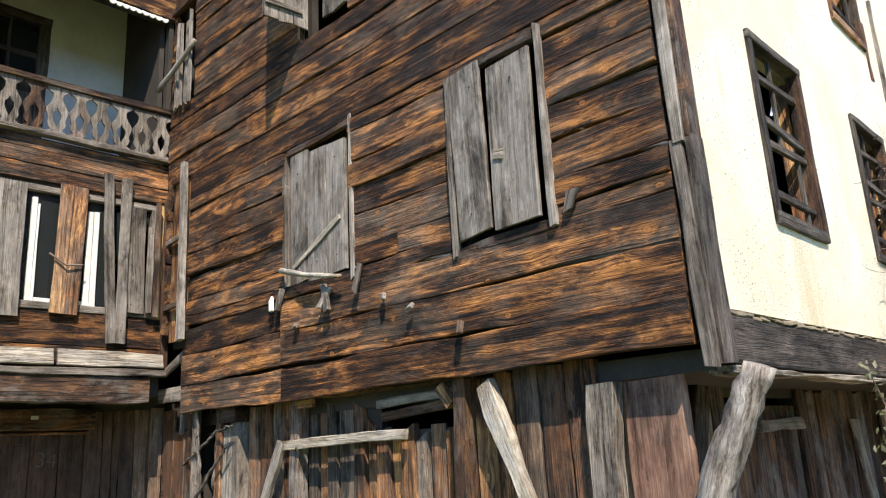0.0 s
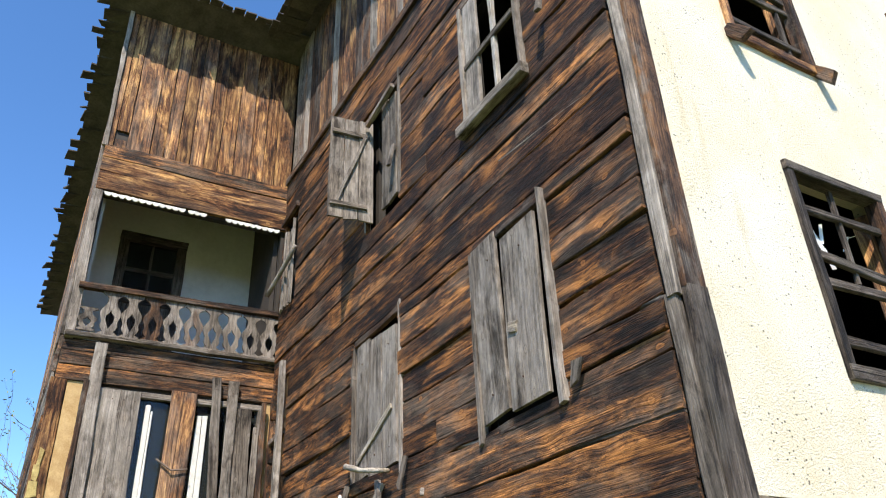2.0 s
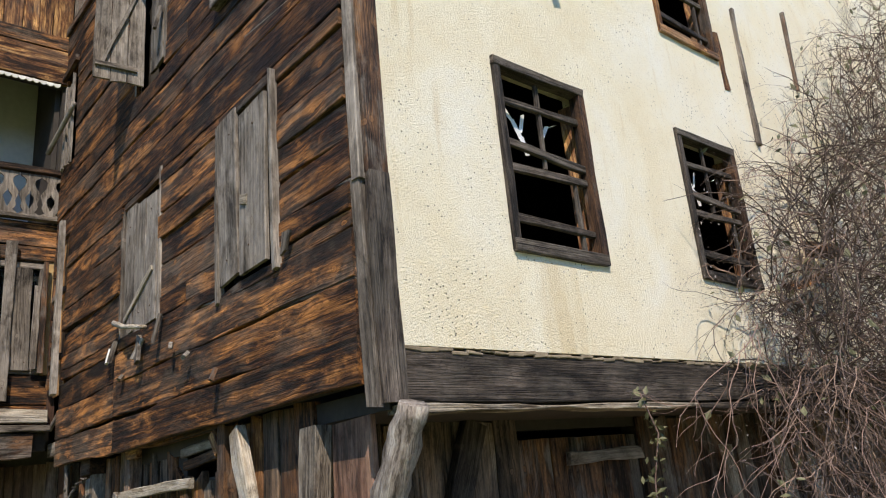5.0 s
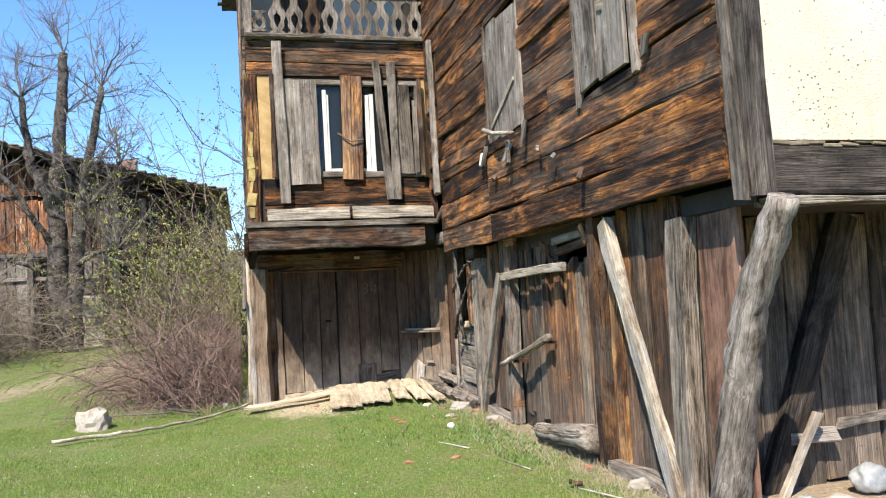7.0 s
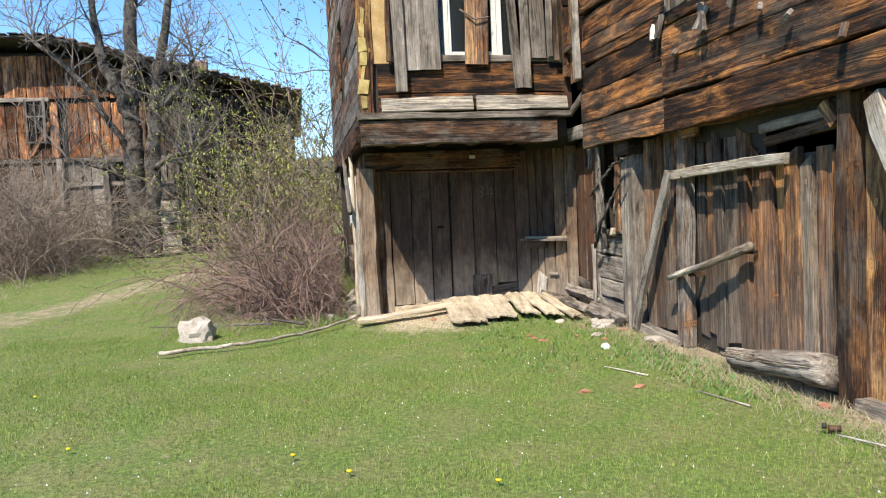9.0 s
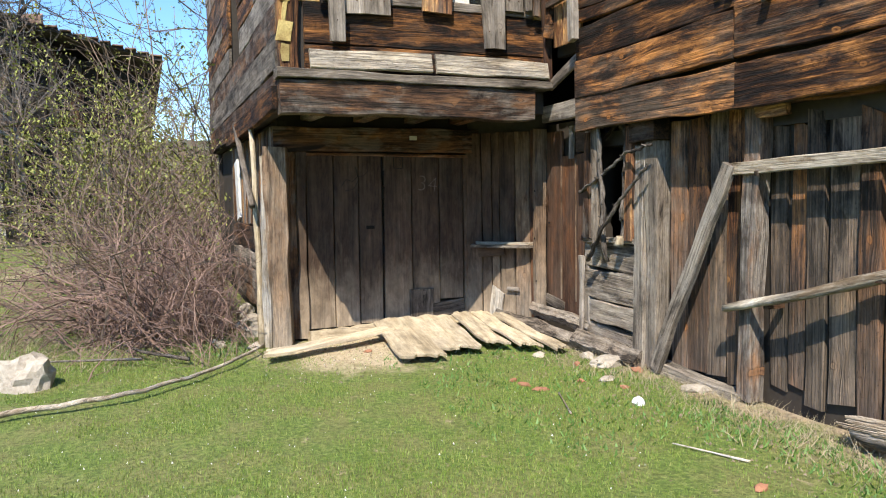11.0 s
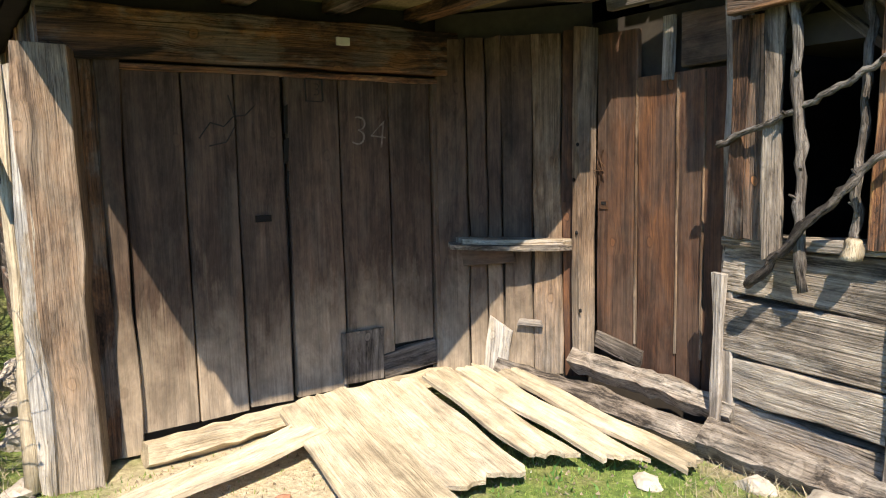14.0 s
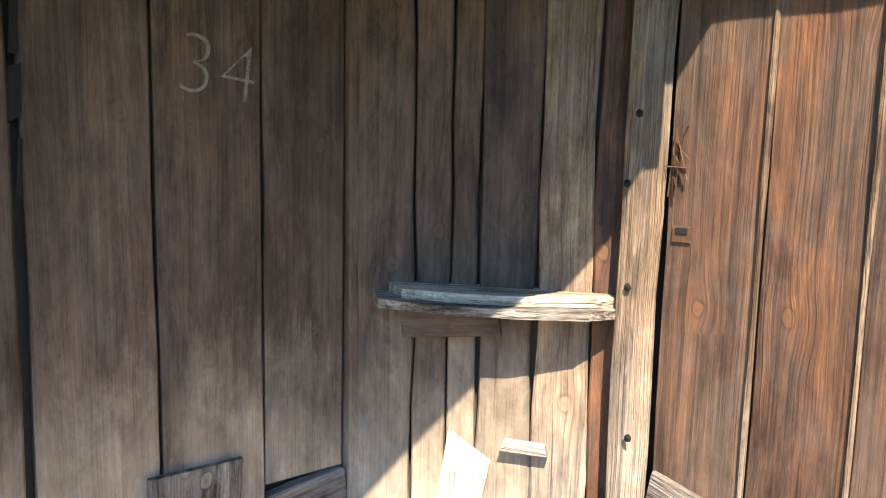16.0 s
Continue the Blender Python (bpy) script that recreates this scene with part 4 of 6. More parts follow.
slab("south_slope", (-8.35, 3.4, 10.45), (-1.3, 3.4, 10.45), (-1.3, 18.6, 13.6), (-8.35, 18.6, 13.6), 0.08, SLATE, main_roof)
slab("wing_slope", (-8.05, 1.05, 10.5), (-8.05, 3.98, 10.5), (-16.0, 3.98, 8.42), (-16.0, 1.05, 8.42), 0.06, SLATE, main_roof)
slab("rear_slope", (-8.3, 3.98, 10.5), (-8.3, 18.6, 13.0), (-16.0, 18.6, 10.0), (-16.0, 3.98, 8.42), 0.06, SLATE, main_roof)
x = -8.0
while x > -16.0:
    w = random.uniform(0.12, 0.34)
    z = 10.5 - (-8.0 - x) * 0.262
    plank("shingle", main_roof, (x - w / 2, 1.35, z + 0.02), (x - w / 2, 1.06 - random.uniform(0, 0.2), z - 0.02 + random.uniform(-0.05, 0.02)), w * random.uniform(0.85, 1.0), random.uniform(0.015, 0.04), (random.uniform(-0.1, 0.1), 0, 1), SLATE, "", 0.03, 0.09)
    x -= w
for i in range(17):
    y = 1.05 + i * 0.175
    plank("shingle", main_roof, (-8.4, y, 10.5), (-7.98 + random.uniform(0, 0.08), y, 10.5 + random.uniform(-0.01, 0.02)), 0.165, 0.02, (0, 0, 1), SLATE, "", 0.01, 0.03)
for i in range(40):
    x = -8.3 + i * 0.175
    plank("shingle", main_roof, (x, 3.8, 10.47), (x, 3.34 - random.uniform(0, 0.07), 10.44 + random.uniform(-0.01, 0.02)), 0.165, 0.02, (0, 0, 1), SLATE, "", 0.01, 0.03)

# added to block sky light; near-black so the windows look unlit
box("ceiling_2", (-8.5, 4.13, 10.38), (-2.06, 17.8, 10.44), INSIDE, "added near-black attic floor that keeps the sky out of the windows", "ceiling")
box("wall_15", (-8.6, 4.45, -0.2), (-8.5, 17.8, 10.4), INSIDE, "added near-black inner wall that closes off the unlit rooms", "wall")
box("ceiling_3", (-15.4, 1.53, 8.06), (-9.91, 17.8, 8.12), INSIDE, "added near-black ceiling that keeps the rear rooms dark", "ceiling")

# ---- lower south wall ----
UP = Vector((0, 0, 1))
SN = Vector((0, -1, 0))
GRATE = (-8.0, -7.36, 1.1, 2.06)
low = holed("wall_16", 'y', 4.24, 0.1, (-8.1, -2.8), (-0.2, 2.02), [GRATE, (-4.95, -4.02, 1.72, 2.0)], INSIDE, "ground floor wall of upright brown planks")
clad(low, (0, 4.24, 0), UP, (1, 0, 0), SN, (0.1, 2.1), (-6.98, -6.15), 0.22, [], [GATEG, GATE, GATEO], 0.05, (), "plank", 0.01, 0.05, 0.008, 0.01)
clad(low, (0, 4.24, 0), UP, (1, 0, 0), SN, (0.02, 2.1), (-3.82, -2.72), 0.2, [], [ORANGE, GATEO, GATE, GATEG], 0.06, (), "plank", 0.01, 0.06, 0.016, 0.01)
for i, (z0, z1) in enumerate(((0.1, 0.3), (0.32, 0.52), (0.54, 0.8), (0.82, 1.06))):
    plank("log", low, (-8.09, 4.25, (z0 + z1) / 2 + 0.02), (-7.32, 4.25, (z0 + z1) / 2 - 0.01), z1 - z0, 0.15, SN, LOG, "", 0.018, 0.02, 0.02)
plank("sill", low, (-8.07, 4.22, 1.085), (-7.3, 4.22, 1.09), 0.05, 0.16, SN, LOG, "", 0.01)
plank("frame_board", low, (-8.0, 4.09, 1.1), (-7.98, 4.09, 2.08), 0.09, 0.05, SN, BROWN, "", 0.012, 0.02)
plank("frame_board", low, (-7.9, 4.08, 1.09), (-7.9, 4.08, 2.08), 0.13, 0.03, SN, GATE, "", 0.008, 0.02)
plank("frame_board", low, (-7.8, 4.04, 1.03), (-7.81, 4.03, 2.2), 0.085, 0.03, (0.2, -1, 0), LOG, "", 0.008, 0.05)
plank("frame_board", low, (-7.36, 4.1, 1.1), (-7.34, 4.1, 2.08), 0.09, 0.06, SN, ORANGE, "", 0.008, 0.02)
plank("sill_beam", low, (-7.1, 4.2, 0.08), (-6.1, 4.2, 0.03), 0.12, 0.14, SN, LOG, "", 0.02, 0.02, 0.02)
plank("sill_beam", low, (-3.8, 4.18, 0.03), (-2.6, 4.18, -0.01), 0.14, 0.14, SN, LOG, "rotten ground beam", 0.02, 0.02, 0.02)


def upright(name, lab, a, b, w, th, mat, n=SN, cat="post", rough=0.014, ends=0.02):
    return tagged(plank(name, None, a, b, w, th, n, mat, lab, rough, ends, 0.008), "", cat)


upright("timber_post", "broad grey timber post beside the barred opening", (-7.1, 4.21, 0.05), (-7.09, 4.21, 1.92), 0.15, 0.13, LOG)
upright("timber_post", "split grey half of the broad timber post", (-7.255, 4.21, 0.05), (-7.24, 4.21, 1.9), 0.13, 0.14, LOG)
upright("capping_block", "short brown block on top of the broad post", (-7.33, 4.18, 2.02), (-6.98, 4.18, 2.03), 0.22, 0.15, BROWN, SN, "block")
upright("gate_post", "narrow brown gate post", (-6.08, 4.2, 0.05), (-6.02, 4.2, 2.1), 0.13, 0.12, BROWN)
upright("gate_post", "squared grey gate post with nail holes", (-3.9, 4.2, -0.05), (-3.86, 4.2, 2.08), 0.12, 0.15, BROWN)
upright("timber_post", "pale grey corner post of the ground floor", (-2.72, 4.17, -0.1), (-2.68, 4.2, 1.92), 0.19, 0.12, LOG)
upright("wooden_brace", "pale peeled slanting brace in front of the planks", (-2.74, 4.07, -0.03), (-3.6, 4.09, 2.0), 0.125, 0.07, PEELED, SN, "brace", 0.022)
upright("wooden_brace", "grey slanting brace against the plank wall", (-7.0, 4.08, 0.08), (-6.2, 4.08, 1.7), 0.11, 0.05, LOG, SN, "brace", 0.014)
upright("corner_bracket", "small orange corner bracket of the gate", (-5.98, 4.1, 2.02), (-5.72, 4.12, 2.04), 0.12, 0.05, ORANGE, SN, "bracket", 0.02)
upright("corner_bracket", "small orange corner bracket of the gate", (-4.12, 4.12, 2.02), (-3.98, 4.12, 1.86), 0.1, 0.05, ORANGE, SN, "bracket", 0.02)
plank("lintel", low, (-6.1, 4.16, 2.1), (-3.8, 4.16, 2.1), 0.1, 0.1, SN, DARK, "", 0.01)

gate = thing("door_1", "closed barn gate of upright weathered planks with ragged feet", "gate", (-5.0, 4.2, 0.1), "", "structure")
for x0, x1, z0, z1, mt in ((-5.98, -5.83, 0.12, 1.98, GATEG), (-5.82, -5.68, 0.2, 2.0, GATE), (-5.67, -5.52, 0.05, 2.0, GATEG), (-5.5, -5.29, 0.14, 2.0, GATEG), (-5.28, -5.13, 0.03, 2.02, GATE), (-5.115, -5.0, 0.07, 1.84, GATEO),
                           (-4.985, -4.82, 0.1, 1.78, GATE), (-4.81, -4.69, 0.17, 1.74, GATEO), (-4.67, -4.5, 0.12, 1.76, GATEO), (-4.49, -4.36, 0.18, 1.72, GATEG), (-4.34, -4.17, 0.1, 1.75, GATE), (-4.16, -3.98, 0.14, 1.74, GATEO)):
    plank("plank", gate, ((x0 + x1) / 2, 4.24, z0), ((x0 + x1) / 2 + random.uniform(-0.012, 0.012), 4.24, z1), x1 - x0 - 0.01, 0.018 + random.uniform(0, 0.04), SN, mt, "", 0.007, 0.1)
plank("rail", gate, (-4.95, 4.22, 1.95), (-4.0, 4.22, 1.98), 0.07, 0.04, SN, GREY)
plank("rail", gate, (-4.9, 4.22, 1.84), (-4.0, 4.22, 1.9), 0.08, 0.04, SN, BROWN)
upright("gate_bar", "pale board nailed across the barn gate", (-6.2, 4.09, 1.66), (-4.48, 4.11, 1.69), 0.085, 0.04, PEELED, SN, "bar", 0.006)
tagged(limb("gate_bar", None, [(-6.2, 4.03, 0.68), (-5.5, 4.05, 0.86), (-4.96, 4.1, 1.03)], 0.028, 0.04, PEELED, "split grey pole propped across the barn gate", 7, 0.2), "", "bar")
for p, q in (((-5.95, 4.2, 1.64), (-5.95, 4.06, 1.6)), ((-5.85, 4.2, 0.72), (-5.85, 4.05, 0.72)), ((-5.05, 4.2, 0.95), (-5.05, 4.06, 0.97))):
    plank("peg", gate, p, q, 0.04, 0.04, UP, BROWN)
bundle = thing("brushwood_bundle", "grey bundle of dry brushwood at the gate's foot", "brushwood", (-4.6, 4.05, 0.1))
limb("core", bundle, [(-5.12, 4.02, 0.1), (-4.6, 4.04, 0.17), (-3.98, 4.08, 0.21)], 0.07, 0.125, LOG, "grey fibrous core", 14, 0.12, 6)
vs, fs = [], []
for i in range(240):
    a = random.uniform(0.2, 3.3)
    s0 = random.uniform(0, 0.6)
    pts = []
    for t in (s0, s0 + 0.15, s0 + 0.3):
        r = 0.073 + 0.055 * t
        pts.append(Vector((-5.12 + 1.14 * t - 0.1 * (t < 0.1), 4.02 + 0.06 * t - r * math.cos(a) * random.uniform(0.95, 1.06), 0.1 + 0.11 * t + r * math.sin(a) * random.uniform(0.97, 1.08))))
    tube_into(vs, fs, pts, 0.007, 0.006, 3)
tagged(part("brushwood", mesh("brushwood", vs, fs, PEELED), PEELED, bundle), "", "", "", "stuff")

# struts carrying the jettied corner
tagged(limb("corner_strut", None, [(-2.33, 4.1, -0.05), (-2.12, 4.1, 0.8), (-1.97, 4.12, 1.35), (-1.68, 4.16, 1.93)], 0.122, 0.086, STRUT, "thick barked strut leaning out under the jettied corner", 14, 0.13, 9, 0.006), "", "strut")
upright("floor_strut", "broad grey plank strut rising under the stucco wall", (-2.74, 4.72, -0.02), (-2.74, 5.52, 1.93), 0.2, 0.08, BEAM, (1, 0, 0), "strut", 0.01)
upright("thin_strut", "thin pale lath at the foot of the strut", (-2.6, 4.7, -0.02), (-2.6, 5.05, 0.55), 0.05, 0.04, PEELED, (1, 0, 0), "lath", 0.01)

# recessed wall under the stucco
# GATEG for its pale foot, which paints the sunlit strip below the overhang's shade
clad(lower, (-2.8, 0, 0), UP, (0, 1, 0), (1, 0, 0), (0.0, 1.95), (4.26, 6.0), 0.24, [], [GATEG], 0.04, (), "plank", 0.01, 0.04, 0.008, 0.01)
clad(lower, (-2.8, 0, 0), UP, (0, 1, 0), (1, 0, 0), (0.0, 1.95), (7.6, 17), 0.24, [], [BROWN], 0.04, (), "plank", 0.01, 0.06, 0.008, 0.01)
clad(lower, (-2.83, 0, 0), UP, (0, 1, 0), (1, 0, 0), (0.0, 1.78), (6.02, 7.58), 0.36, [], [BEAM, BROWN], 0.03, (), "plank", 0.004, 0.01, 0.006)
upright("red_panel", "wide reddish plank beside the corner post", (-2.38, 4.24, -0.02), (-2.36, 4.24, 1.93), 0.42, 0.04, REDPANEL, SN, "plank", 0.01)
for y0, y1, z, w in ((6.5, 7.55, 1.6, 0.11), (5.3, 5.75, 0.42, 0.08), (6.0, 6.45, 0.45, 0.08)):
    upright("cross_board", "pale cross board nailed to the recessed wall", (-2.74, y0, z), (-2.74, y1, z + 0.02), w, 0.05, GREY, (1, 0, 0), "board", 0.014, 0.06)
upright("trough_board", "dark scooped board fixed low on the recessed wall", (-2.73, 4.86, 0.36), (-2.73, 5.3, 0.36), 0.12, 0.08, GREY, (1, 0, 0.3), "board", 0.02, 0.05)
for y, z0, z1, w in ((9.9, 0.3, 1.75, 0.2), (10.6, 0.2, 1.5, 0.16), (8.8, 0.1, 1.7, 0.18)):
    upright("leaning_board", "pale board leaning on the recessed wall behind brambles", (-2.5, y, z0 - 0.3), (-2.7, y + 0.1, z1), w, 0.03, PEELED, (1, 0, 0), "board", 0.02, 0.1)
for y, z, L in ((6.65, 0.56, 1.0), (6.5, 0.4, 0.75)):
    tagged(plank("low_board", None, (-2.8, y - L / 2, z), (-2.8, y + L / 2, z + 0.05), 0.13, 0.09, (1, 0, 0), GREY, "rough grey board nailed low on the recessed wall", 0.015, 0.05, 0.01), "", "board", "low boards")

G6 = "dark timbers caught in the bramble"
for a, b, w in (((-1.76, 9.6, 3.5), (-1.7, 10.3, 3.55), 0.16), ((-1.78, 9.0, 3.0), (-1.72, 9.9, 3.25), 0.1)):
    upright("loose_timber", "dark broken timber caught in the bramble", a, b, w, 0.07, DARK, (1, 0, 0.2), "timber", 0.02, 0.08)["group"] = G6
upright("wall_pole", "thin dark pole hanging on the stucco wall", (-1.85, 9.46, 6.5), (-1.85, 9.34, 4.7), 0.06, 0.04, GREY, (1, 0, 0), "pole", 0.004)
upright("wall_pole", "thin dark pole hanging on the stucco wall", (-1.85, 10.92, 7.0), (-1.85, 10.8, 5.8), 0.05, 0.04, BROWN, (1, 0, 0), "pole", 0.004)
upright("bare_lath", "orange lath bared by fallen plaster", (-1.855, 8.92, 6.0), (-1.855, 8.95, 5.25), 0.09, 0.02, ORANGE, (1, 0, 0), "lath", 0.02, 0.05)

# ---- upper south wall details ----
def shutter(name, lab, x0, x1, z0, z1, mat, n_planks, cat="shutter", y=4.0, sag=0.0, tip=0.0):
    s = thing(name, lab, cat, ((x0 + x1) / 2, y, z0), "closed shutters")
    w = (x1 - x0) / n_planks
    for i in range(n_planks):
        x = x0 + w * (i + 0.5)
        zt = z1 + sag * (i / max(1, n_planks - 1) - 0.5) + random.uniform(-0.03, 0.02)
        bd = plank("board", s, (x, y, z0 + random.uniform(-0.02, 0.02)), (x + tip, y, zt), w - 0.006, 0.03, SN, mat, "", 0.005, 0.03)
        for z in (z0 + 0.18, z1 - 0.2):
            part("nail", NAIL, IRON, bd, "", pose(x + random.uniform(-0.05, 0.05), y - 0.033, z, 0, 0, 90))
    return s


sA = shutter("window_shutter", "closed grey plank shutter with a pale diagonal scar", -5.92, -5.05, 3.1, 4.42, GREY, 3)
shutter("window_shutter", "closed grey plank shutter leaf, slightly ajar", -3.68, -3.35, 3.05, 4.44, GREY, 1, y=3.99, tip=-0.035)
sB2 = shutter("window_shutter", "wide grey plank shutter leaf with a knot", -3.325, -2.91, 3.06, 4.36, GREY, 1, y=3.985, tip=0.012)
plank("patch", sB2, (-3.27, 3.955, 3.62), (-3.18, 3.955, 3.6), 0.07, 0.012, SN, PEELED)
plank("brace", sA, (-5.85, 3.965, 3.28), (-5.12, 3.965, 3.62), 0.05, 0.012, SN, PEELED)


def casing(lab, x0, x1, z0, z1, tall=0.12, y=4.02):
    c = thing("window_casing", lab, "window frame", (x0, y, z0), "", "structure")
    plank("jamb", c, (x0 - 0.03, y, z0 - 0.08), (x0 - 0.035, y, z1 + 0.04), 0.045, 0.06, SN, GREY, "", 0.006, 0.03)
    plank("jamb", c, (x1 + 0.035, y, z0 - 0.04), (x1 + 0.03, y, z1 + tall), 0.045, 0.06, SN, GREY, "", 0.006, 0.03)
    plank("head", c, (x0, y, z1 + 0.05), (x1, y, z1 + 0.05), 0.08, 0.05, SN, BROWN, "", 0.01, 0.01)
    return c


casing("grey split casing round the single shutter", -5.98, -5.0, 3.05, 4.45)
cB = casing("grey split casing round the double shutter", -3.7, -2.86, 3.0, 4.38)
plank("sill", cB, (-3.7, 4.05, 2.98), (-2.86, 4.05, 3.0), 0.07, 0.06, SN, BROWN, "", 0.01)
plank("wedge", cB, (-2.7, 3.98, 3.02), (-2.62, 3.98, 3.2), 0.09, 0.02, SN, GREY, "", 0.02, 0.06)
casing("grey casing of the upper window with one open shutter", -5.72, -4.96, 5.75, 7.12, 0.2)
w3 = casing("pale grey casing of the barred upper window", -3.64, -2.88, 5.66, 6.95)
plank("sill", w3, (-3.75, 3.99, 5.58), (-2.78, 3.99, 5.56), 0.1, 0.08, SN, GREY, "", 0.012)
for x in (-3.17,):
    plank("bar", w3, (x, 4.0, 5.64), (x, 4.0, 6.95), 0.05, 0.04, SN, PEELED, "", 0.006)
plank("bar", w3, (-3.62, 3.985, 6.22), (-2.88, 3.985, 6.24), 0.06, 0.03, SN, GREY, "", 0.006)
plank("board", w3, (-3.52, 4.0, 5.68), (-3.51, 4.0, 6.95), 0.21, 0.03, SN, GREY, "", 0.006)
shutter("window_shutter", "closed half of the upper shutter pair", -5.36, -5.0, 5.72, 7.1, GREY, 2)
oc = thing("open_shutter", "grey shutter leaf standing open with a Z brace", "shutter", (-5.62, 3.98, 5.8))
for i in range(3):
    plank("board", oc, (-5.68 - 0.02 * i, 3.93 - 0.165 * i, 5.75), (-5.68 - 0.02 * i, 3.93 - 0.165 * i, 7.08), 0.16, 0.025, (1, -0.1, 0), GREY, "", 0.005, 0.02)
for z in (5.92, 6.86):
    plank("batten", oc, (-5.65, 3.93, z), (-5.69, 3.53, z), 0.06, 0.02, (1, -0.1, 0), GREY)
plank("brace", oc, (-5.65, 3.9, 6.84), (-5.68, 3.6, 5.94), 0.04, 0.018, (1, -0.1, 0), GREY)
plank("head", oc, (-5.6, 3.93, 6.98), (-5.0, 3.95, 7.12), 0.06, 0.05, SN, BROWN)

nu = thing("broken_lattice", "broken grey lattice in the narrow upper opening", "lattice", (-8.15, 3.95, 5.8))
for x, t in ((-8.32, 0.02), (-8.2, -0.03), (-8.08, 0.04), (-7.98, 0.0)):
    plank("slat", nu, (x, 3.9, 5.8), (x + t, 3.9, 7.1 - abs(t) * 4), 0.055, 0.03, SN, GREY, "", 0.008, 0.04)
limb("pole", nu, [(-8.55, 3.75, 6.12), (-8.2, 3.8, 6.3), (-7.8, 3.86, 6.55)], 0.035, 0.03, GREY, "", 7)
plank("head", nu, (-8.45, 3.9, 7.2), (-7.85, 3.9, 7.25), 0.09, 0.05, SN, BROWN)
nl = thing("narrow_panel", "recessed orange boards in the narrow lower opening", "panel", (-8.2, 4.0, 2.9))
for i, x in enumerate((-8.34, -8.18, -8.02)):
    plank("board", nl, (x, 3.98, 2.9), (x, 3.98, 4.85), 0.15, 0.02, SN, ORANGE)
for z in (3.3, 4.1):
    plank("rail", nl, (-8.45, 3.93, z), (-7.95, 3.93, z + 0.03), 0.06, 0.04, SN, BROWN)
upright("corner_lath", "long grey lath in the corner of wing and wall", (-7.87, 3.87, 2.85), (-7.93, 3.87, 4.98), 0.09, 0.06, GREY, SN, "lath", 0.008)
upright("corner_board", "grey slanting board in the corner above the entrance", (-8.52, 4.0, 2.56), (-7.8, 4.0, 2.82), 0.13, 0.03, GREY, (0.2, -1, 0.3), "board", 0.01)
upright("corner_board", "short grey board under the corner of the jetty", (-8.78, 4.07, 2.3), (-7.82, 4.07, 2.33), 0.17, 0.04, GREY, SN, "board", 0.01)
upright("corner_lath", "thin grey upright lath beside the small door", (-7.98, 4.12, 2.32), (-7.97, 4.12, 2.7), 0.08, 0.06, GREY, SN, "lath", 0.01)
G2 = "splintered pegs and laths on the wall"
for x, z, dx, dz, mt in ((-6.2, 3.05, 0.1, -0.16, CREAM), (-6.0, 3.14, -0.02, -0.24, GREY), (-5.35, 3.05, 0.12, -0.3, GREY), (-5.25, 3.0, -0.1, -0.2, GREY), (-4.83, 3.12, -0.02, -0.26, GREY), (-4.55, 2.78, 0.1, -0.02, GREY),
                         (-5.0, 6.35, 0.0, -0.3, GREY), (-2.5, 6.0, 0.02, -0.2, GREY), (-4.2, 2.66, 0.02, -0.05, GREY), (-5.75, 2.74, 0.02, -0.06, GREY), (-3.7, 2.45, 0.03, -0.1, BROWN)):
    tagged(plank("wall_peg", None, (x, 3.955, z), (x + dx, 3.9, z + dz), 0.06, 0.03, SN, mt, "splintered grey wooden peg on the dark boards", 0.012, 0.04), "", "peg", G2)
tagged(limb("fallen_lath", None, [(-5.98, 3.9, 3.28), (-5.5, 3.85, 3.14), (-5.02, 3.88, 3.04)], 0.028, 0.02, PEELED, "pale crooked lath hanging below the shutter", 6, 0.2), "", "lath")

# ---- entrance under the wing ----
entr = holed("wall_17", 'x', -9.98, 0.1, (1.56, 4.3), (-0.2, 2.37), [], INSIDE, "wall of the sheltered entrance")
plank("lintel", entr, (-9.88, 1.5, 2.115), (-9.88, 4.4, 2.12), 0.25, 0.14, (1, 0, 0), BROWN, "heavy lintel beam", 0.008)
plank("jamb", entr, (-9.85, 1.69, 0.05), (-9.85, 1.69, 2.0), 0.085, 0.06, (1, 0, 0), BROWN, "", 0.01, 0.01)
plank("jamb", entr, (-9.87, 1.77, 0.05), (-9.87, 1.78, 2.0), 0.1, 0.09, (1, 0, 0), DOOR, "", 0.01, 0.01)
tagged(plank("number_plate", None, (-9.735, 2.95, 2.14), (-9.735, 3.03, 2.14), 0.045, 0.008, (1, 0, 0), CREAM, "small pale metal plate on the lintel", 0.001), "", "plate")
leafs = thing("door_2", "dark brown double plank door with chalked number", "door", (-9.85, 2.7, 0.12), "", "structure")
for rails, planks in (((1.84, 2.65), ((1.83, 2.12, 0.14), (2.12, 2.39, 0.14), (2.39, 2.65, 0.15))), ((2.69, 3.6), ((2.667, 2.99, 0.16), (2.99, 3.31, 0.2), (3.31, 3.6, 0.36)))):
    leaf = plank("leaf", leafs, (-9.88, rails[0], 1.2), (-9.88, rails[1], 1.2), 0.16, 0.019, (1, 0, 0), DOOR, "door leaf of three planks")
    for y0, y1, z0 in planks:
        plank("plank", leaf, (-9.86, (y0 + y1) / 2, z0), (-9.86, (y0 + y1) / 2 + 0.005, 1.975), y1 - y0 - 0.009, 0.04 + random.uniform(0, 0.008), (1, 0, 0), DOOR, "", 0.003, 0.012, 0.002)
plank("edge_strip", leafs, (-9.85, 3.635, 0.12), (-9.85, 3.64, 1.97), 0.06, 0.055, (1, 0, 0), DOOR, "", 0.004)
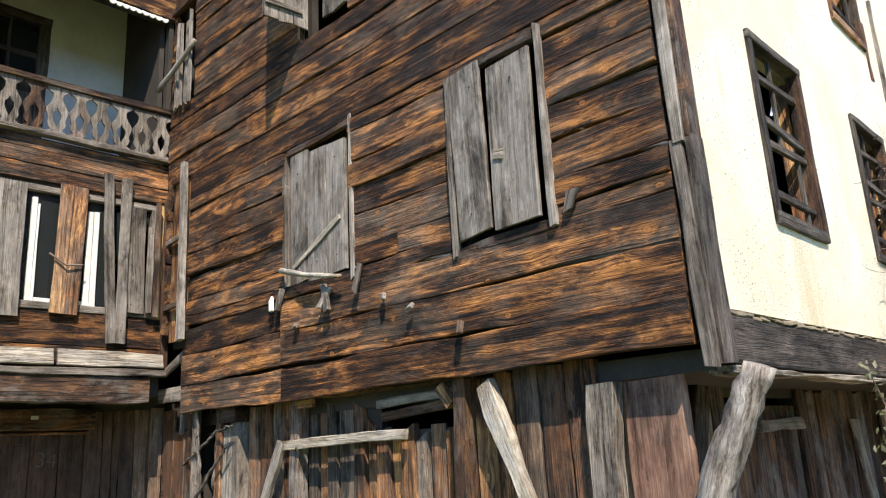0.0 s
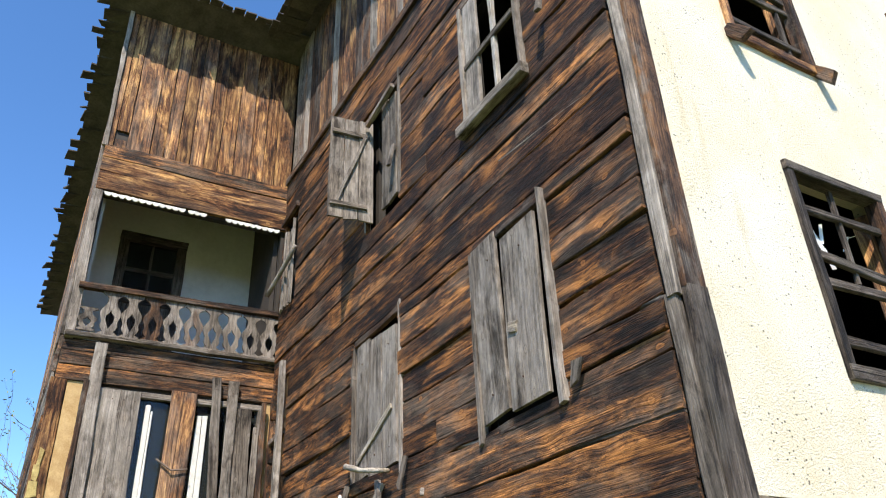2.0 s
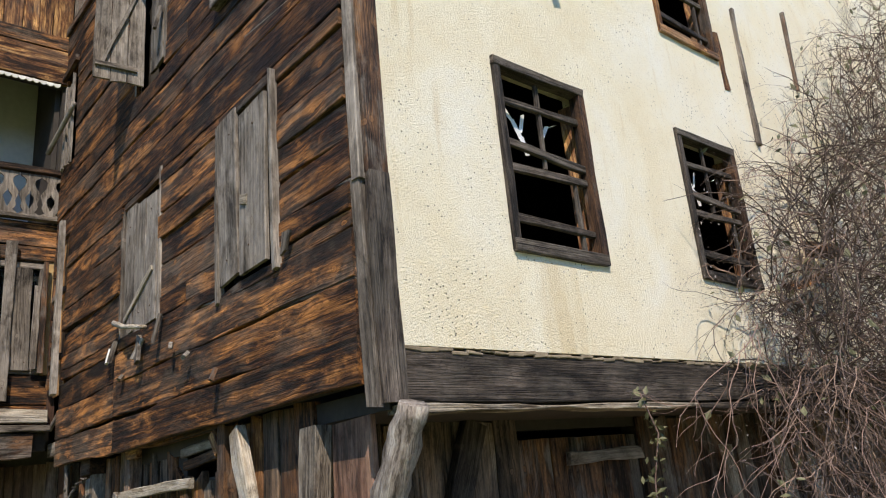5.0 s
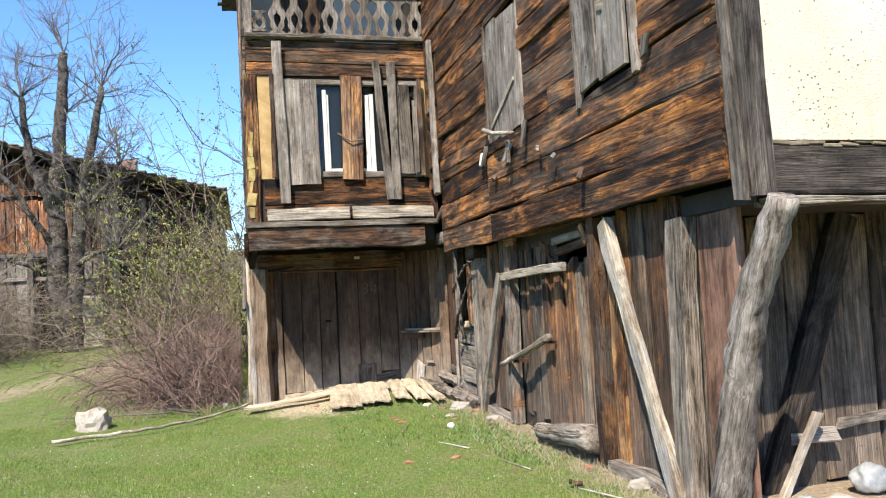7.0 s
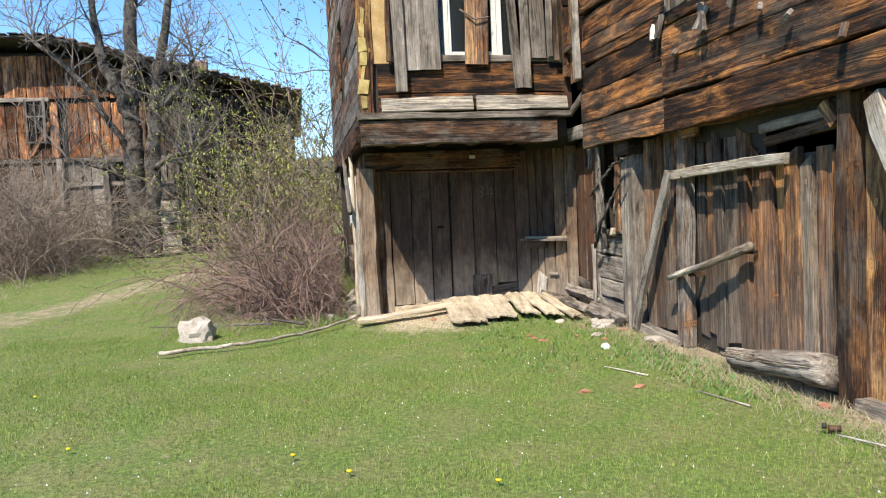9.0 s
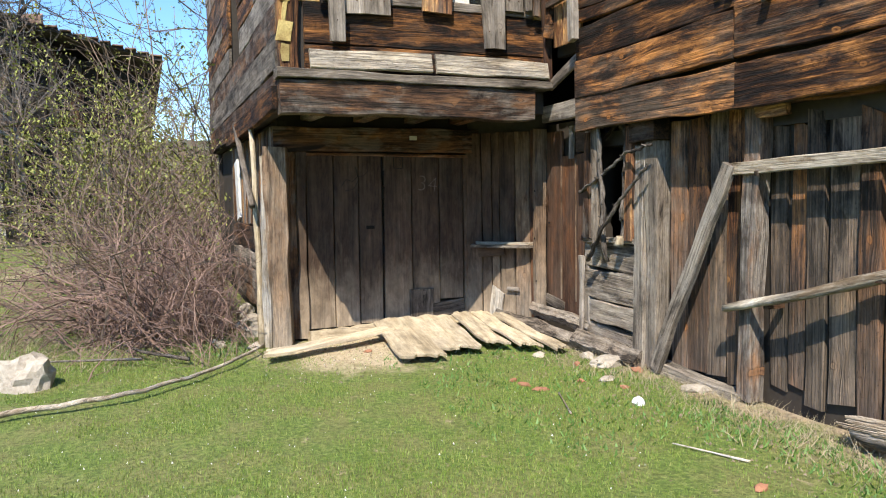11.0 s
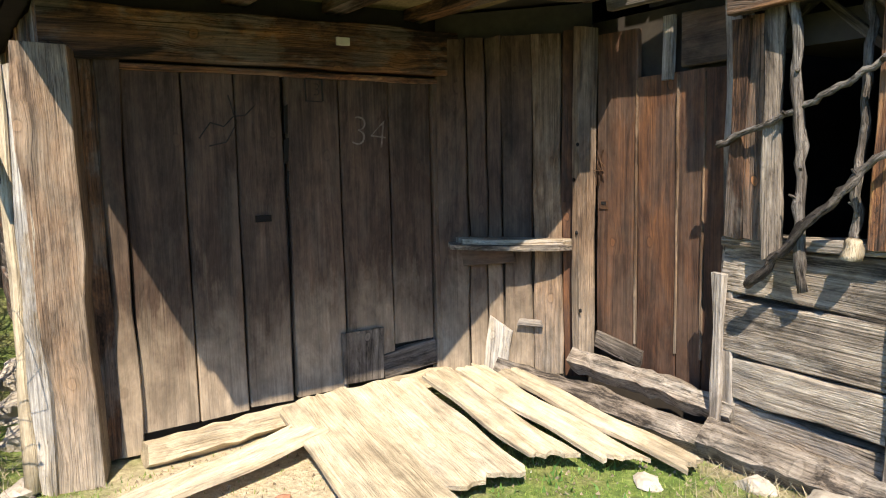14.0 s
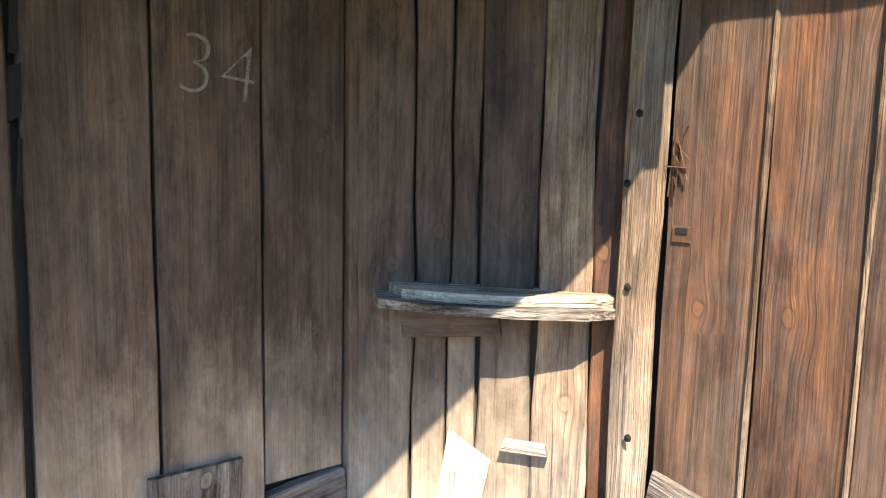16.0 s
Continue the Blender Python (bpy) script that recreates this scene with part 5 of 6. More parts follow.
plank("bottom_rail", leafs, (-9.85, 3.22, 0.24), (-9.85, 3.6, 0.28), 0.16, 0.05, (1, 0, 0), GREY, "", 0.006)
plank("patch", leafs, (-9.81, 3.085, 0.18), (-9.81, 3.09, 0.5), 0.27, 0.018, (1, 0, 0), GREY, "board patch", 0.008, 0.02)
# raised black strip; the depth of the slot is only painted
plank("latch_slot", leafs, (-9.811, 2.47, 1.19), (-9.811, 2.56, 1.19), 0.035, 0.006, (1, 0, 0), HOLE, "black strip standing in for a latch slot", 0.001)
plank("top_strip", leafs, (-9.84, 1.83, 1.965), (-9.84, 3.66, 1.955), 0.03, 0.05, (1, 0, 0), ORANGE, "", 0.004)
txt = bpy.data.curves.new("chalk_number", 'FONT')
txt.body, txt.size, txt.extrude, txt.offset = "34", 0.25, 0.0006, -0.007
txt.materials.append(CHALK)
number = part("chalk_number", txt, CHALK, leafs, "faint chalked number 34")
number.matrix_basis = axes((-9.806, 3.05, 1.58), (-9.806, 3.25, 1.555), (1, 0, 0))[0] @ Matrix.Translation((-0.11, 0, 0))
box_txt = bpy.data.curves.new("charcoal_mark", 'FONT')
box_txt.body, box_txt.size, box_txt.extrude, box_txt.offset = "3", 0.1, 0.0006, -0.003
box_txt.materials.append(CHARCOAL)
mark = part("charcoal_mark", box_txt, CHARCOAL, leafs, "small charcoal 3 in a square")
mark.matrix_basis = axes((-9.806, 2.82, 1.85), (-9.806, 2.9, 1.848), (1, 0, 0))[0] @ Matrix.Translation((-0.03, 0, 0))
for a, b in (((2.79, 1.94), (2.89, 1.938)), ((2.79, 1.82), (2.89, 1.818)), ((2.79, 1.94), (2.792, 1.82)), ((2.89, 1.94), (2.892, 1.82))):
    plank("charcoal_line", leafs, (-9.812, *a), (-9.812, *b), 0.008, 0.006, (1, 0, 0), CHARCOAL, "", 0.001)
for pts in ((((2.2, 1.62), (2.26, 1.7), (2.33, 1.68), (2.38, 1.73), (2.45, 1.74), (2.5, 1.79)), ((2.36, 1.84), (2.4, 1.7), (2.34, 1.6), (2.25, 1.58)))):
    limb("charcoal_scrawl", leafs, [(-9.813, y, z) for y, z in pts], 0.004, 0.003, CHARCOAL, "faint charcoal scrawl", 5, 0.2, 3, 0.001)
for y, z, r in ((-9.0, 0.6, 0), (-9.03, 1.05, 0), (-9.02, 1.55, 0), (-9.04, 1.86, 0), (-9.05, 1.35, 0)):
    limb("bored_hole", leafs, [(y - 0.02, 4.088, z), (y - 0.02, 4.084, z)], 0.012, 0.012, HOLE, "", 8, 0.1, 1)
for z, w, d in ((1.72, 0.022, 0.16), (1.55, 0.03, 0.14), (1.38, 0.018, 0.16)):
    plank("rotted_gap", leafs, (-9.811, 2.66, z - d / 2), (-9.811, 2.672, z + d / 2), w * 0.7, 0.006, (1, 0, 0), HOLE, "", 0.008, 0.02)

corner = thing("wall_18", "slanting corner wall of mixed old planks in the entrance", "wall", (-9.5, 3.95, 0.1), "", "structure")
ca, cb = Vector((-9.84, 3.68, 0)), Vector((-9.1, 4.24, 0))
cd = (cb - ca).normalized()
cn = Vector((cd.y, -cd.x, 0))
if cn.dot(Vector((1, -1, 0))) < 0:
    cn = -cn
box_m, _ = axes(ca + UP * 1.1, cb + UP * 1.1, cn)
bm = bmesh.new()
bmesh.ops.create_cube(bm, size=1)
bmesh.ops.scale(bm, vec=(0.95, 2.5, 0.06), verts=bm.verts)
part("backing", bm, INSIDE, corner, "", box_m @ Matrix.Translation((0, 0, -0.04)))
CL = (cb - ca).length
s = 0.0
# the pale foot of DOOR also paints the sunlit bottom of these planks
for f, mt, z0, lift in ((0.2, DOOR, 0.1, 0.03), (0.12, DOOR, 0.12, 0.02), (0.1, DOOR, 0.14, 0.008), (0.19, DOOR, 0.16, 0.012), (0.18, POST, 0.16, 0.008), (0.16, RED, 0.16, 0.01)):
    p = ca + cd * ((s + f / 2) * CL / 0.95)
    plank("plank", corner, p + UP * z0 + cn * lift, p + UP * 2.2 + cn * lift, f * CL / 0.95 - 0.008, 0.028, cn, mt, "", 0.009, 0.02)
    s += f
plank("broken_board", corner, ca + cd * 0.36 + cn * 0.05 + UP * 0.12, ca + cd * 0.4 + cn * 0.05 + UP * 0.52, 0.14, 0.025, cn, PEELED, "pale broken board", 0.012, 0.09)
plank("splinter", corner, ca + cd * 0.5 + cn * 0.05 + UP * 0.5, ca + cd * 0.66 + cn * 0.05 + UP * 0.49, 0.035, 0.03, cn, GREY, "", 0.008, 0.03)
shelf = thing("corner_shelf", "worn wooden shelf fixed across the entrance corner", "shelf", tuple(ca + cd * 0.5 + UP * 0.93))


def flat(name, pts, z, th, mat, parent):
    vs = [(*p, z) for p in pts] + [(*p, z + th) for p in pts]
    n = len(pts)
    fs = [tuple(reversed(range(n))), tuple(range(n, 2 * n))] + [(i, (i + 1) % n, n + (i + 1) % n, n + i) for i in range(n)]
    c = Vector((sum(p[0] for p in pts) / n, sum(p[1] for p in pts) / n, z))
    m = pose(c.x, c.y, c.z, 0, 0, 48)
    return part(name, mesh(name, [m.inverted() @ Vector(v) for v in vs], fs, mat), mat, parent, "", m)


flat("top_board", [(-9.58, 3.66), (-9.42, 3.76), (-9.26, 3.9), (-9.14, 4.05), (-9.1, 4.14), (-9.16, 4.2), (-9.76, 3.72)], 0.975, 0.03, PEELED, shelf)
flat("lower_board", [(-9.62, 3.6), (-9.42, 3.71), (-9.25, 3.85), (-9.12, 4.0), (-9.08, 4.13), (-9.13, 4.2), (-9.8, 3.7)], 0.945, 0.028, LOG, shelf)
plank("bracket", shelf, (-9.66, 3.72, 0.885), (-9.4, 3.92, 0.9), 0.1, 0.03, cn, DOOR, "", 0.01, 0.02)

# small door beside the corner
ydoor = 4.26
sd = thing("door_3", "narrow red-brown plank door with an iron lock", "door", (-8.6, ydoor, 0.3), "", "structure")
box("wall_19", (-9.2, 4.29, -0.2), (-8.05, 4.38, 2.24), INSIDE, "wall behind the small door", "wall")
for x0, x1, z0 in ((-9.03, -8.73, 0.42), (-8.73, -8.46, 0.3), (-8.46, -8.3, 0.26), (-8.3, -8.16, 0.26)):
    plank("plank", sd, ((x0 + x1) / 2, ydoor, z0), ((x0 + x1) / 2, ydoor, 1.9 if x1 > -8.5 else 2.16), x1 - x0 - 0.007, 0.03 + random.uniform(0, 0.006), SN, RED, "", 0.003, 0.01, 0.002)
# thin raised beads of a paler wood along the plank edges
for x in (-8.735, -8.462, -8.3):
    plank("bead", sd, (x, ydoor - 0.03, 0.44), (x + 0.004, ydoor - 0.03, 1.88), 0.014, 0.012, SN, POST, "pale raised edge", 0.002)
plank("edge_board", sd, (-8.13, ydoor - 0.032, 0.3), (-8.135, ydoor - 0.032, 1.9), 0.05, 0.012, SN, GATEO, "orange edge board", 0.004)
plank("bottom_strip", sd, (-9.02, ydoor - 0.03, 0.42), (-8.68, ydoor - 0.03, 0.36), 0.09, 0.02, SN, GREY, "", 0.008)
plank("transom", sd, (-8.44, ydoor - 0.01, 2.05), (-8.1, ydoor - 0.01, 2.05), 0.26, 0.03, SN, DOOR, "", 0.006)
plank("stile", sd, (-8.52, ydoor - 0.03, 1.86), (-8.52, ydoor - 0.03, 2.18), 0.07, 0.025, SN, GREY, "", 0.006)
plank("lock_plate", sd, (-9.0, ydoor - 0.034, 1.205), (-8.94, ydoor - 0.034, 1.205), 0.05, 0.006, SN, IRON, "rusty keyhole", 0.001)
plank("lock_hole", sd, (-8.99, ydoor - 0.041, 1.215), (-8.95, ydoor - 0.041, 1.215), 0.018, 0.003, SN, HOLE, "", 0.001)
vs, fs = [], []
for i in range(7):
    c = Vector((-9.0, ydoor - 0.05, 1.4))
    tube_into(vs, fs, [c + Vector((random.uniform(-0.03, 0.05), random.uniform(-0.02, 0.01), random.uniform(-0.14, 0.12))) for _ in range(4)], 0.0025, 0.0025, 4)
part("wire", mesh("wire", vs, fs, IRON), IRON, sd, "tangled rusty wire")
upright("door_jamb", "worn grey door jamb with bored holes", (-9.075, 4.22, 0.3), (-9.05, 4.22, 2.2), 0.06, 0.13, POST, SN, "jamb", 0.006)
upright("door_jamb", "narrow grey door jamb with gnawed edge", (-8.06, 4.2, 0.12), (-8.07, 4.2, 2.2), 0.075, 0.1, GREY, SN, "jamb", 0.012)
upright("jamb_foot", "short grey board at the jamb's foot", (-8.08, 4.06, 0.12), (-8.07, 4.06, 0.95), 0.06, 0.03, GREY, SN, "board", 0.012)

G3 = "hewn sill logs"
for pts, r0, r1, lab in (([(-9.5, 3.88, 0.17), (-8.8, 3.98, 0.15), (-8.0, 4.05, 0.1)], 0.095, 0.085, "hewn grey sill log with deep cracks"), ([(-9.06, 4.08, 0.31), (-8.5, 4.11, 0.29), (-8.02, 4.13, 0.25)], 0.075, 0.07, "short hewn log on the sill"),
                         ([(-8.1, 4.03, 0.14), (-7.6, 4.06, 0.12), (-7.2, 4.08, 0.1)], 0.11, 0.1, "hewn grey sill log under the barred opening"), ([(-9.66, 1.8, 0.08), (-9.68, 2.6, 0.12), (-9.7, 3.62, 0.14)], 0.075, 0.07, "pale rounded threshold log")):
    mt = PALE if "threshold" in lab else LOG
    tagged(limb("sill_log", None, pts, r0, r1, mt, lab, 5, 0.1, 9, 0.008), "", "log", G3)

ep = thing("entrance_post", "thick worn hewn post at the entrance, half bleached", "post", (-9.7, 1.55, 0))
plank("shaft", ep, (-9.8, 1.56, -0.03), (-9.81, 1.54, 2.03), 0.215, 0.22, (1, -0.3, 0), POST, "", 0.014, 0.02, 0.012)
plank("side_board", ep, (-9.68, 1.415, 0.0), (-9.7, 1.425, 1.95), 0.09, 0.07, (1, -0.9, 0), PEELED, "bleached split edge", 0.014, 0.03)
tagged(limb("leaning_pole", None, [(-9.66, 1.32, 0.03), (-9.9, 1.34, 1.0), (-10.2, 1.35, 2.26)], 0.035, 0.028, PALE, "pale peeled pole leaning beside the entrance post", 8, 0.15, 5, 0.005), "", "pole")
tagged(limb("leaning_stick", None, [(-9.79, 1.28, 1.44), (-10.6, 1.3, 1.93), (-11.5, 1.33, 2.42)], 0.035, 0.03, GREY, "grey stick propped against the side wall", 7), "", "stick")

# barred opening: sticks
G4 = "sticks barring the opening"
for pts, r0, r1, mt in (([(-7.66, 4.03, 0.9), (-7.67, 4.0, 1.5), (-7.7, 3.96, 2.3)], 0.034, 0.024, BARK), ([(-7.47, 4.08, 1.1), (-7.46, 4.08, 1.6), (-7.45, 4.1, 2.32)], 0.03, 0.024, BARK),
                        ([(-8.08, 4.03, 1.52), (-7.6, 3.98, 1.68), (-7.3, 3.99, 1.84), (-6.98, 4.0, 1.88)], 0.022, 0.015, BARK), ([(-7.88, 3.98, 0.9), (-7.55, 3.95, 1.25), (-7.3, 3.97, 1.5), (-7.03, 4.0, 1.72)], 0.03, 0.016, BARK)):
    st = tagged(limb("barring_stick", None, pts, r0 * 0.68, r1 * 0.75, mt, "barked crooked stick wedged across the opening", 9, 0.3, 10, 0.011), "", "stick", G4)
    for i in range(3):
        q = Vector(pts[i % (len(pts) - 1)]).lerp(Vector(pts[i % (len(pts) - 1) + 1]), random.uniform(0.2, 0.9))
        limb("spur", st, [q, q + Vector((random.uniform(-0.035, 0.035), random.uniform(-0.04, -0.015), random.uniform(-0.01, 0.035)))], 0.011, 0.005, BARK, "", 5, 0.15, 2)
for a, b in (((-7.75, 2.16), (-7.35, 1.8)), ((-7.55, 2.16), (-7.34, 1.95)), ((-7.9, 2.0), (-7.6, 2.2))):
    tagged(plank("lattice_slat", None, (a[0], 4.2, a[1]), (b[0], 4.2, b[1]), 0.035, 0.02, SN, GREY, "thin grey lattice slat in the opening", 0.004), "", "slat", G4)
tagged(limb("cut_knot", None, [(-7.46, 4.03, 1.06), (-7.45, 4.03, 1.14)], 0.045, 0.03, PALE, "freshly cut pale stick end", 7, 0.2), "", "stick end")

def splintered(L, w, th, mat, sag=0.03):
    """A thin bleached board whose ends are torn into uneven splinters."""
    nu, nv = 12, 14
    skew = [random.uniform(-0.12, 0.12) for _ in range(2)]
    ends = [[random.uniform(-1, 0.3) * 0.02 + skew[e] * (j / nv - 0.5) - (0.035 if random.random() < 0.15 else 0.0) for j in range(nv + 1)] for e in (0, 1)]
    ph = random.uniform(0, 6.28)
    vs, fs = [], []
    for layer in (0, 1):
        for i in range(nu + 1):
            f = i / nu
            for j in range(nv + 1):
                x = -L / 2 - ends[0][j] + f * (L + ends[0][j] + ends[1][j])
                edge = 0.005 * math.sin(5 * x + ph) if j in (0, nv) else 0.0
                z = layer * th - sag * math.sin(math.pi * f) + 0.007 * math.sin(9 * x + j * 0.9 + ph) + 0.012 * math.sin(math.pi * j / nv)
                vs.append((x, (j / nv - 0.5) * w + edge, z))
    m = (nu + 1) * (nv + 1)
    at = lambda l, i, j: l * m + i * (nv + 1) + j
    for i in range(nu):
        for j in range(nv):
            fs += [(at(1, i, j), at(1, i + 1, j), at(1, i + 1, j + 1), at(1, i, j + 1)), (at(0, i, j), at(0, i, j + 1), at(0, i + 1, j + 1), at(0, i + 1, j))]
    for i in range(nu):
        fs += [(at(0, i, 0), at(0, i + 1, 0), at(1, i + 1, 0), at(1, i, 0)), (at(0, i + 1, nv), at(0, i, nv), at(1, i, nv), at(1, i + 1, nv))]
    for j in range(nv):
        fs += [(at(0, 0, j + 1), at(0, 0, j), at(1, 0, j), at(1, 0, j + 1)), (at(0, nu, j), at(0, nu, j + 1), at(1, nu, j + 1), at(1, nu, j))]
    return mesh("ground_board", vs, fs, mat)


# boards on the ground before the door
G5 = "bleached boards on the ground before the door"
for a, b, w, th, lab in (((-9.0, 1.25, 0.06), (-9.27, 2.5, 0.15), 0.2, 0.035, "long bleached board lying before the door"), ((-9.6, 2.66, 0.19), (-8.28, 2.54, 0.05), 0.42, 0.032, "broad bleached board tilted from the threshold"),
                         ((-9.6, 3.09, 0.19), (-8.42, 2.97, 0.06), 0.42, 0.03, "broad bleached board with splintered end"), ((-9.55, 3.43, 0.21), (-8.42, 3.35, 0.08), 0.21, 0.03, "narrow bleached board with splintered end"),
                         ((-9.5, 3.63, 0.21), (-8.2, 3.58, 0.08), 0.19, 0.03, "narrow bleached board with splintered end"), ((-9.3, 3.78, 0.21), (-7.98, 3.79, 0.07), 0.15, 0.03, "narrow bleached board along the sill log")):
    gm, gl = axes(a, b, UP)
    tagged(part("ground_board", splintered(gl, w, th * 0.75, PALE, 0.012), PALE, None, lab, gm @ Matrix.Translation((0, 0, 0.012))), "", "board", G5)

# ---- loose things ----
def rock(name, at, size, mat, lab, cat="stone", group="", seed=0):
    bm = bmesh.new()
    bmesh.ops.create_icosphere(bm, subdivisions=3 if max(size) > 0.15 else 2, radius=1)
    for v in bm.verts:
        d = 1 + 0.42 * noise.noise(v.co * 1.5 + Vector((seed * 3.1, 0, 0))) + 0.2 * noise.noise(v.co * 3.4 + Vector((0, seed, 0)))
        v.co = Vector((v.co.x * size[0], v.co.y * size[1], max(v.co.z, -0.45) * size[2])) * d
    ob = part(name, bm, mat, None, lab, pose(at[0], at[1], land(at[0], at[1]) + size[2] * 0.3, 0, 0, seed * 47.0), False)
    return tagged(ob, "", cat, group)


rock("boulder", (-8.95, -0.68), (0.23, 0.2, 0.2), STONE, "pale limestone boulder lying in the grass", "stone", "", 1)
for i, (x, y, sx, sz) in enumerate(((-7.45, 3.93, 0.22, 0.09), (-8.1, 3.6, 0.13, 0.04), (-7.75, 3.9, 0.11, 0.06), (-6.45, 4.0, 0.14, 0.06), (-7.06, 3.64, 0.1, 0.04), (-9.72, 1.28, 0.16, 0.06), (-9.95, 0.95, 0.1, 0.08),
                                 (-3.2, 4.02, 0.13, 0.1), (-2.6, 3.9, 0.2, 0.05), (-2.2, 4.25, 0.24, 0.06), (-2.55, 5.9, 0.25, 0.12), (-10.4, 1.35, 0.16, 0.14), (-10.9, 1.4, 0.2, 0.18), (-11.6, 1.42, 0.2, 0.2), (-2.0, 4.6, 0.2, 0.06), (-2.3, 4.9, 0.16, 0.07))):
    rock("stone", (x, y), (sx * 0.8, sx * random.uniform(0.45, 0.7), sz * 0.7), STONE, "pale rough limestone lying by the house", "stone", "stones by the house", i + 2)
for i, (x, y, sx) in enumerate(((-7.16, 4.0, 0.1), (-7.3, 3.02, 0.09), (-7.1, 3.06, 0.09), (-7.45, 3.0, 0.05), (-7.59, 3.69, 0.06), (-7.11, 3.43, 0.04), (-4.9, 2.64, 0.06), (-4.91, 3.09, 0.07), (-3.95, 3.95, 0.09), (-6.79, 3.61, 0.05), (-8.9, 2.2, 0.05))):
    rock("brick_shard", (x, y), (sx * 0.8, sx * 0.45, 0.02), BRICK, "broken orange-red brick or tile shard in the grass", "brick", "brick shards", i + 30)
tagged(limb("fallen_branch", None, [(-7.8, -0.92, 0.06), (-7.95, -0.5, 0.05), (-8.05, 0.1, 0.07), (-8.45, 0.55, 0.06), (-8.9, 0.95, 0.07), (-9.45, 1.3, 0.09)], 0.024, 0.013, PEELED, "long grey fallen branch lying in the grass", 8, 0.1, 4, 0.008), "", "branch")
tagged(limb("fallen_branch", None, [(-9.3, 0.2, 0.08), (-9.6, -0.4, 0.06), (-9.9, -1.4, 0.06)], 0.014, 0.006, BARK, "thin fallen twig lying in the grass", 6), "", "branch")
tagged(limb("fallen_branch", None, [(-9.2, 0.6, 0.06), (-9.55, 0.2, 0.1), (-10.3, -0.1, 0.12)], 0.02, 0.01, BARK, "thin fallen twig lying in the grass", 6), "", "branch")
for a, b in (((-3.0, 3.75), (-3.4, 3.6)), ((-5.2, 3.3), (-5.6, 3.1)), ((-6.4, 2.9), (-6.9, 3.1)), ((-4.1, 3.5), (-4.6, 3.4))):
    tagged(limb("stick", None, [(*a, land(*a) + 0.015), (*b, land(*b) + 0.02)], 0.007, 0.005, PEELED, "short pale stick lying in the grass", 6), "", "stick", "loose sticks")


def bag():
    bm = bmesh.new()
    bmesh.ops.create_icosphere(bm, subdivisions=4, radius=1)
    for v in bm.verts:
        q = v.co.copy()
        d = 1 + 0.22 * noise.noise(q * 1.6) + 0.1 * abs(noise.noise(q * 5.0)) + 0.05 * noise.noise(q * 11)
        v.co = Vector((q.x * 0.11, q.y * 0.14, max(q.z, -0.5) * 0.11)) * d
    tagged(part("rubbish_bag", bm, PLASTIC, None, "crumpled dirty white plastic sack by the struts", pose(-2.42, 5.3, 0.09), True), "", "sack")


bag()
for i, (x, y, s, lab, mt) in enumerate(((-2.35, 4.7, 0.09, "crushed dull plastic cup on the stones", PLASTIC), (-6.41, 3.46, 0.06, "crumpled white paper scrap in the grass", CLOTH), (-2.95, 1.55, 0.025, "small white paper scrap in the grass", CLOTH),
                                   (-10.2, 0.9, 0.05, "blue-capped crushed bottle under the bush", PLASTIC))):
    rock("litter", (x, y), (s, s * 0.7, s * 0.6), mt, lab, "litter", "", i + 60)
bottle = thing("plastic_bottle", "small dark plastic bottle lying in the grass", "bottle", (-3.46, 3.59, 0.03))
limb("body", bottle, [(-3.46, 3.59, 0.035), (-3.43, 3.65, 0.035)], 0.02, 0.018, IRON, "", 10, 0.03)
limb("cap", bottle, [(-3.465, 3.58, 0.05), (-3.475, 3.56, 0.05)], 0.018, 0.018, INSIDE, "dark cap", 10, 0.0)


# ---- plants ----
def stem(vs, fs, p, d, L, r, segs, curl, droop, sides=3, fork=0.0, depth=0, tips=None):
    """A wandering stem with side shoots."""
    pts = [p.copy()]
    q, d = p.copy(), d.normalized()
    for i in range(segs):
        d = (d + Vector((random.uniform(-curl, curl), random.uniform(-curl, curl), random.uniform(-curl, curl) - droop * (i / segs)))).normalized()
        q = q + d * (L / segs)
        if -15.7 < q.x < -8.4 and q.y > 1.22:
            break
        pts.append(q.copy())
        if depth and random.random() < fork:
            side = (d + Vector((random.uniform(-1, 1), random.uniform(-1, 1), random.uniform(-0.5, 0.8))) * 0.9).normalized()
            stem(vs, fs, q, side, L * random.uniform(0.3, 0.55), r * 0.55, max(3, segs - 2), curl, droop, sides, fork, depth - 1, tips)
    if len(pts) < 2:
        return
    tube_into(vs, fs, pts, r, r * 0.35, sides, 0, False)
    if tips is not None:
        tips += pts[2:]


def leaves_into(vs, fs, pts, size, count, spread):
    for _ in range(count):
        c = random.choice(pts) + Vector((random.gauss(0, spread), random.gauss(0, spread), random.gauss(0, spread)))
        u = Vector((random.gauss(0, 1), random.gauss(0, 1), random.gauss(0, 1))).normalized()
        w = u.orthogonal().normalized()
        n = u.cross(w)
        s = size * random.uniform(0.6, 1.3)
        b = len(vs)
        vs += [c - u * s, c + w * s * 0.5 + n * s * 0.15, c + u * s, c - w * s * 0.5 + n * s * 0.15]
        fs += [(b, b + 1, b + 2), (b, b + 2, b + 3)]


